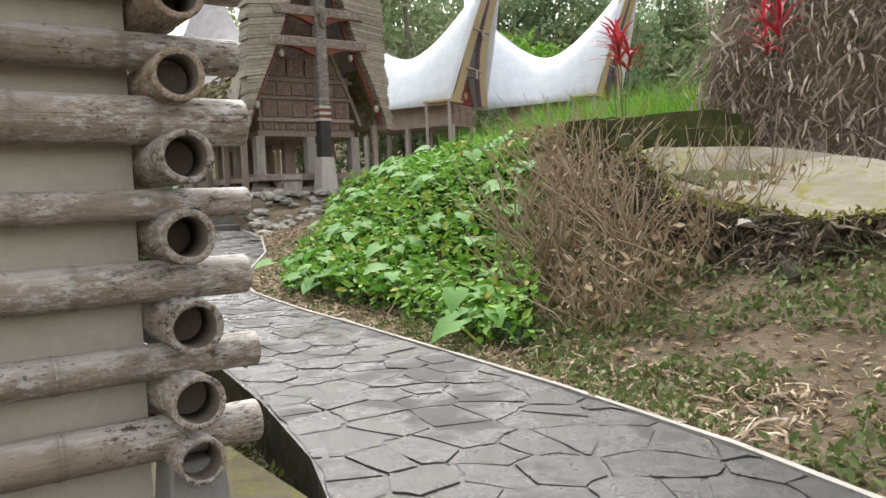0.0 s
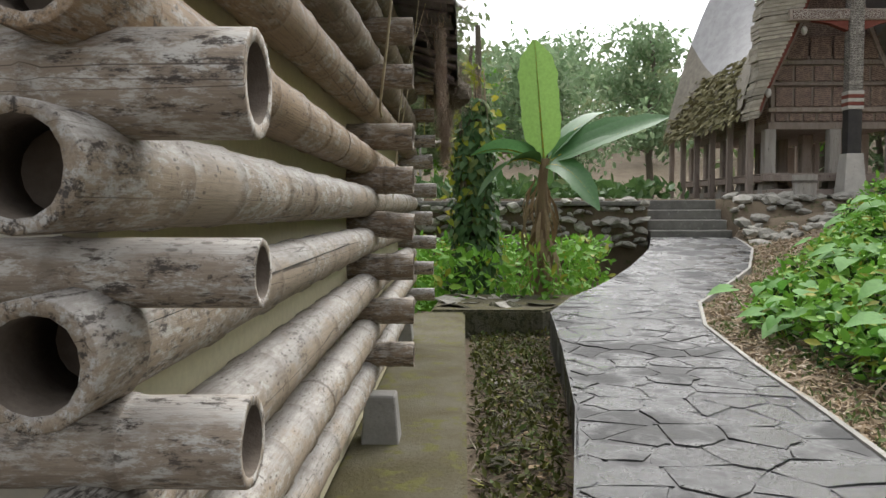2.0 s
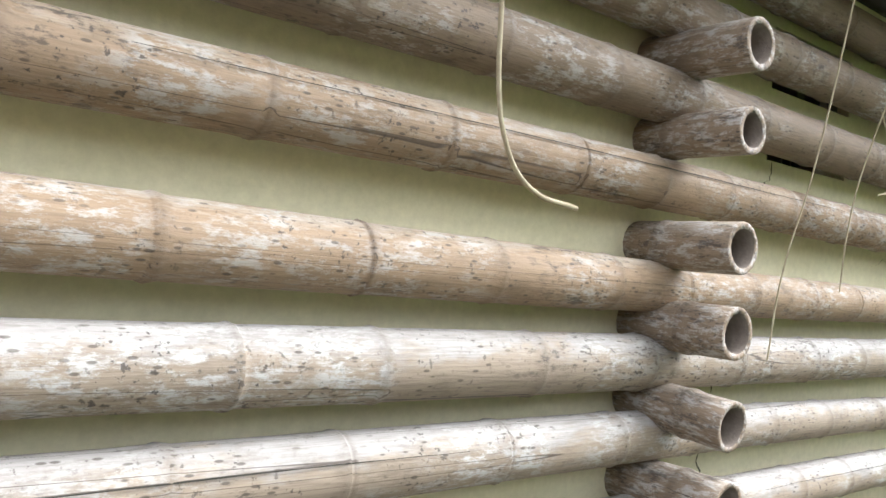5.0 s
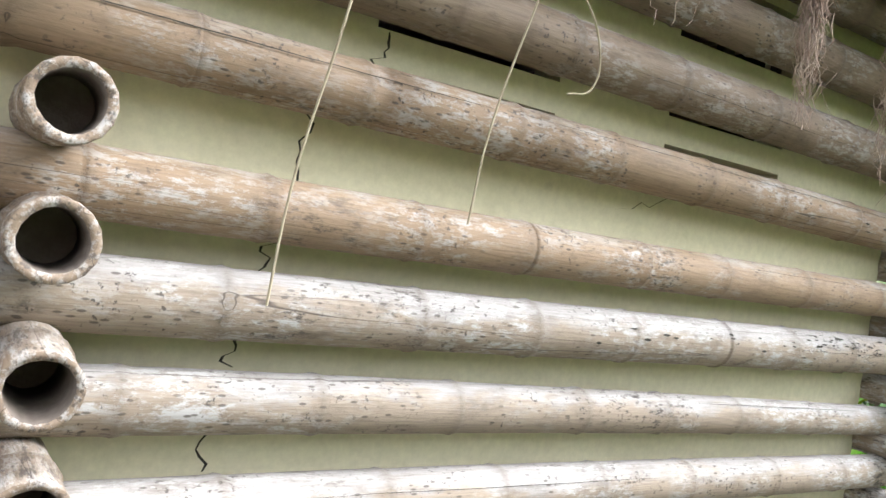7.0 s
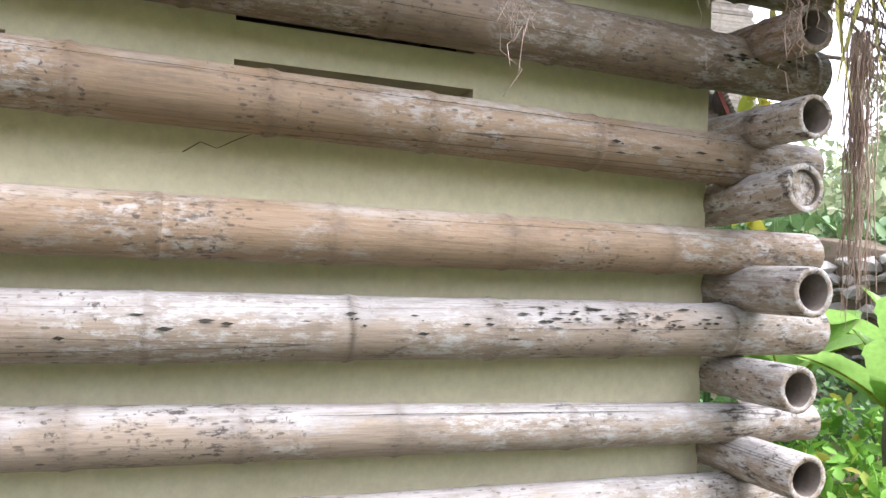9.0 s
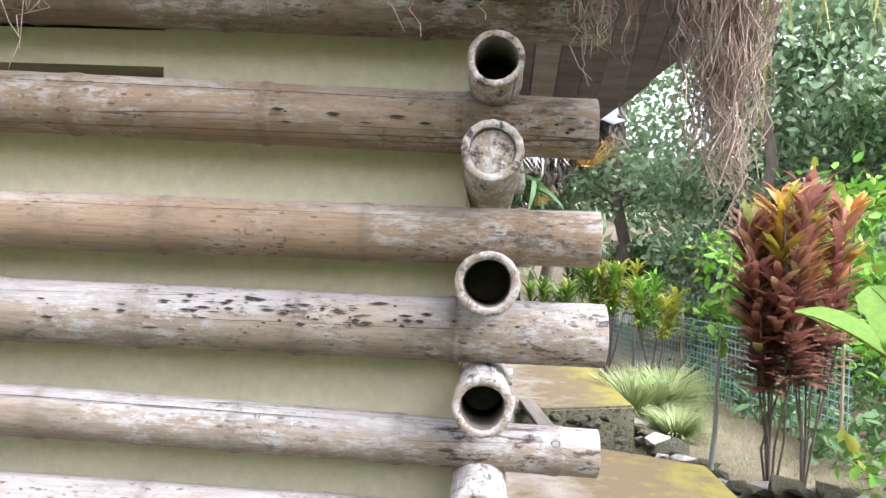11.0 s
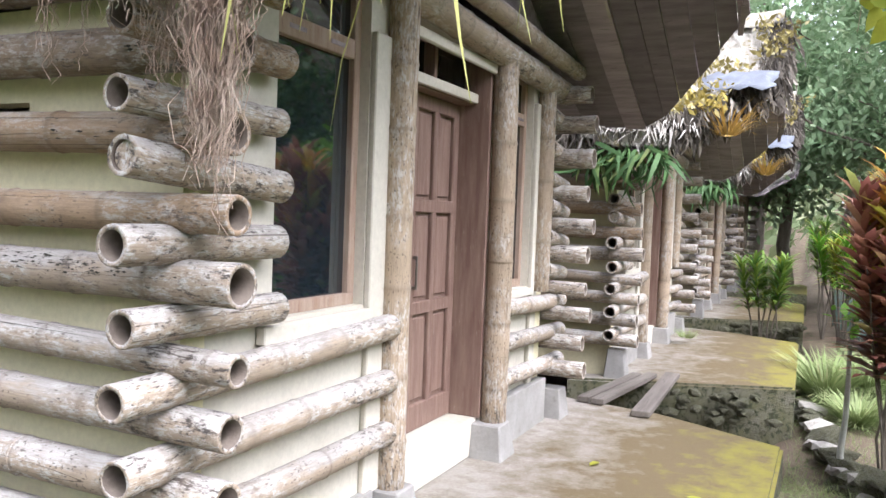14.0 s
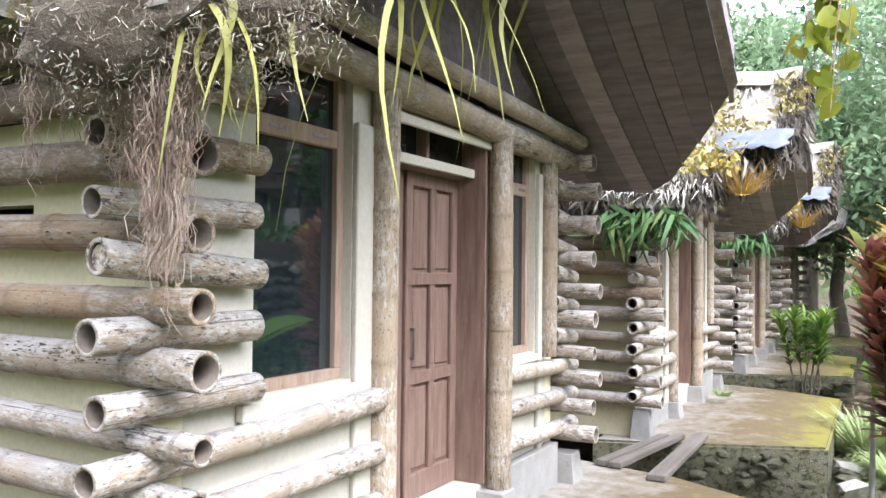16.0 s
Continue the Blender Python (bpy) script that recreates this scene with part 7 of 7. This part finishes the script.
def rice_barn():
    """A barn with a boat-shaped roof: the gable towards -x, the ridge sagging and rising again to the back."""
    b = empty("rice_barn", label="wooden rice barn with a sweeping white metal roof", category="barn", group="rice barns")
    rail = [(0.0, 1.75, 0.0), (0.6, 1.50, -0.08), (1.4, 1.22, -0.2), (2.4, 1.0, -0.4), (3.6, 0.85, -0.75), (5.0, 0.75, -1.25), (6.6, 0.68, -1.9)]
    for s in (-1, 1):
        for outer, w, mt, nm in ((0.0, 0.62, YELLOWBAMBOO, "roof_edge"), (-0.62, 0.06, DARKWOOD, "edge_trim")):
            vs, fs = [], []
            for z, y, x in rail:
                ya = y + outer
                for xx, yy in ((x, ya), (x, ya - w), (x + 0.25, ya - w), (x + 0.25, ya)):
                    vs.append((xx, s * max(yy, 0.05), z))
            for i in range(len(rail) - 1):
                a, c = 4 * i, 4 * i + 4
                for e in range(4):
                    fs.append((a + e, a + (e + 1) % 4, c + (e + 1) % 4, c + e))
            mesh_object(nm, vs, fs, mt, b)
        vs, fs = [], []
        N = 18
        for i in range(N):
            f = i / (N - 1)
            lift = (2 * f - 1) ** 2
            for j in range(8):
                g = j / 7
                z = g * (2.6 + 4.0 * lift) - 0.1
                y = (1.85 - 0.2 * lift) * (1 - g) ** 0.6 + 0.1
                reach = 1.9 * lift * g
                x = 0.15 + 6.5 * f + (reach if f > 0.5 else -reach)
                vs.append((x, s * y, z))
        for i in range(N - 1):
            for j in range(7):
                a = i * 8 + j
                fs.append((a, a + 1, a + 9, a + 8))
        ob = mesh_object("roof_sheet", vs, fs, WHITEMETAL, b, smooth=True)
        ob.modifiers.new("thickness", "SOLIDIFY").thickness = 0.03
    for k in range(11):
        z = 1.3 + 0.42 * k
        x = float(np.interp(z, [r[0] for r in rail], [r[2] for r in rail]))
        half = float(np.interp(z, [r[0] for r in rail], [r[1] for r in rail])) - 0.5
        box("rung", x + 0.3, x + 0.36, -max(half, 0.1), max(half, 0.1), z, z + 0.07, DARKWOOD, b)
    bm = bmesh.new()
    pts = [(-1.1, 0.0), (1.1, 0.0), (0.55, 1.3), (0.3, 2.2), (-0.3, 2.2), (-0.55, 1.3)]
    fr = [bm.verts.new((0.45, y, z)) for y, z in pts]
    bk = [bm.verts.new((0.55, y, z)) for y, z in pts]
    bm.faces.new(fr), bm.faces.new(bk[::-1])
    for i in range(6):
        bm.faces.new((fr[i], bk[i], bk[(i + 1) % 6], fr[(i + 1) % 6]))
    part("gable", bm, REDWOOD, b, "red-brown carved gable")
    for s in (-1, 1):
        bm = bmesh.new()
        bmesh.ops.create_cone(bm, cap_ends=True, segments=20, radius1=0.16, radius2=0.16, depth=0.03, matrix=Matrix.Translation((0.43, s * 0.28, 0.45)) @ Matrix.Rotation(math.pi / 2, 4, "Y"))
        part("round_carving", bm, YELLOWBAMBOO, b)
    box("body", 0.5, 5.5, -1.05, 1.05, -1.0, 0.0, HOUSEWOOD, b)
    for y in (-1.0, -0.35, 0.35):
        box("carved_panel", 0.44, 0.50, y, y + 0.6, -0.92, -0.08, CARVED, b)
    for y in (-1.0, 1.0):
        for x in (0.5, 3.0, 5.5):
            box("post", x - 0.1, x + 0.1, y - 0.1, y + 0.1, -3.2, -1.0, GREYPOST, b)
    box("porch_roof", -0.2, 1.2, 1.1, 2.4, -0.05, 0.05, YELLOWBAMBOO, b)
    for x in (-0.1, 1.1):
        box("porch_post", x - 0.05, x + 0.05, 2.2, 2.3, -3.2, -0.05, GREYPOST, b)
    for z in (1.55, 3.3):
        x = float(np.interp(z, [r[0] for r in rail], [r[2] for r in rail]))
        bm = bmesh.new()
        add_box(bm, x - 0.1, x + 0.1, -0.75, 0.75, z, z + 0.08, 0.02)
        add_box(bm, x - 0.18, x - 0.08, -0.09, 0.09, z - 0.4, z + 0.02, 0.02)
        part("ornament", bm, GREYPOST, b, "wooden horn ornament")
    return b


barn = rice_barn()
barn.matrix_world = pose(22.0, -22.6, 5.6, 0, 0, 24)
copy_thing(barn, pose(20.6, -30.6, 6.0, 0, 0, 22))

# ---- open pole shed beyond the wall ----
shed = empty("pole_shed", (13.5, -1.5, 1.4), label="half-built shed of poles with rusty sheets", category="shed")
for x, y in ((0, -1.4), (0, 0.4), (0, 2.2), (2.5, -1.4), (2.5, 2.2)):
    sticks("post", [(x, y, -0.1)], [(x, y, 1.35 - 0.12 * (y + 1.4) * -1)], [0.06], GREYPOST, shed, seg=7)
for y in np.arange(-1.6, 2.8, 0.55):
    sticks("pole", [(-0.6, y, 1.25 + 0.12 * y)], [(3.0, y - 0.3, 1.6 + 0.12 * y)], [0.035], WHITESTONE, shed, seg=6)
for y in (-1.5, -0.6):
    bm = bmesh.new()
    add_box(bm, -0.8, 2.9, y - 0.42, y + 0.42, 1.45 + 0.1 * y, 1.48 + 0.1 * y)
    part("roof_sheet", bm, REDWOOD, shed, "rusty corrugated sheet")


# ---- stones of the walk, laid last ----
def clip(poly, px, py, nx_, ny_):
    """The part of a polygon on the side of a line away from its normal."""
    out = []
    for (ax, ay), (bx, by) in zip(poly, poly[1:] + poly[:1]):
        da, db = (ax - px) * nx_ + (ay - py) * ny_, (bx - px) * nx_ + (by - py) * ny_
        if da <= 0:
            out.append((ax, ay))
        if da * db < 0:
            t = da / (da - db)
            out.append((ax + (bx - ax) * t, ay + (by - ay) * t))
    return out


rnd = random.Random(21)
seeds = []
gx = -11.0
while gx < 8.7:
    gy = -6.2
    while gy < 4.5:
        x, y = gx + rnd.uniform(-0.15, 0.15), gy + rnd.uniform(-0.15, 0.15)
        if edge_y(RIGHT_EDGE, x) - 0.3 < y < edge_y(LEFT_EDGE, x) + 0.3:
            seeds.append((x, y))
        gy += 0.29
    gx += 0.31
far_v, far_f = [], []
count = 0
for i, (x, y) in enumerate(seeds):
    poly = [(x - 0.6, y - 0.6), (x + 0.6, y - 0.6), (x + 0.6, y + 0.6), (x - 0.6, y + 0.6)]
    for j, (u, v) in enumerate(seeds):
        if i != j and abs(u - x) < 1.1 and abs(v - y) < 1.1:
            d = math.hypot(u - x, v - y)
            a, b = (u - x) / d, (v - y) / d
            poly = clip(poly, x + a * (d / 2 - 0.007), y + b * (d / 2 - 0.007), a, b)
            if len(poly) < 3:
                break
    if len(poly) < 3:
        continue
    mids = []
    for (ax, ay), (bx, by) in zip(poly, poly[1:] + poly[:1]):
        mids += [(ax, ay), (ax + (bx - ax) * rnd.uniform(0.35, 0.65) + rnd.uniform(-0.014, 0.014), ay + (by - ay) * 0.5 + rnd.uniform(-0.014, 0.014))]
    poly = mids
    poly = [(px, max(min(py, edge_y(LEFT_EDGE, px) - 0.015), edge_y(RIGHT_EDGE, px) + 0.02)) for px, py in poly]
    area = abs(sum(p[0] * q[1] - q[0] * p[1] for p, q in zip(poly, poly[1:] + poly[:1]))) / 2
    if area < 0.012:
        continue
    cx, cy = sum(p[0] for p in poly) / len(poly), sum(p[1] for p in poly) / len(poly)
    hgt = rnd.uniform(0.003, 0.010)
    tilt = (rnd.uniform(-0.012, 0.012), rnd.uniform(-0.012, 0.012))
    n = len(poly)
    # uneven broken outlines
    ring0 = [(px + rnd.uniform(-0.012, 0.012), py + rnd.uniform(-0.012, 0.012)) for px, py in poly]
    vs = [(px - cx, py - cy, path_z(px) - path_z(cx) - 0.01) for px, py in ring0]
    vs += [((px - cx) * 0.975, (py - cy) * 0.975, path_z(px) - path_z(cx) + hgt + tilt[0] * (px - cx) + tilt[1] * (py - cy)) for px, py in ring0]
    fs = [tuple(range(n, 2 * n))] + [(k, (k + 1) % n, n + (k + 1) % n, n + k) for k in range(n)]
    if -7.0 < cx < 3.2 and count < 300:
        ob = mesh_object("paving_stone", vs, fs, SLATE, walkway)
        ob.location = (cx, cy, path_z(cx))
        count += 1
    else:
        o = len(far_v)
        far_v += [(a + cx, b + cy, c + path_z(cx)) for a, b, c in vs]
        far_f += [tuple(o + q for q in f) for f in fs]
tagged(mesh_object("paving_stones", far_v, far_f, SLATE, walkway), "flat grey stones further along the walk", kind="stuff")
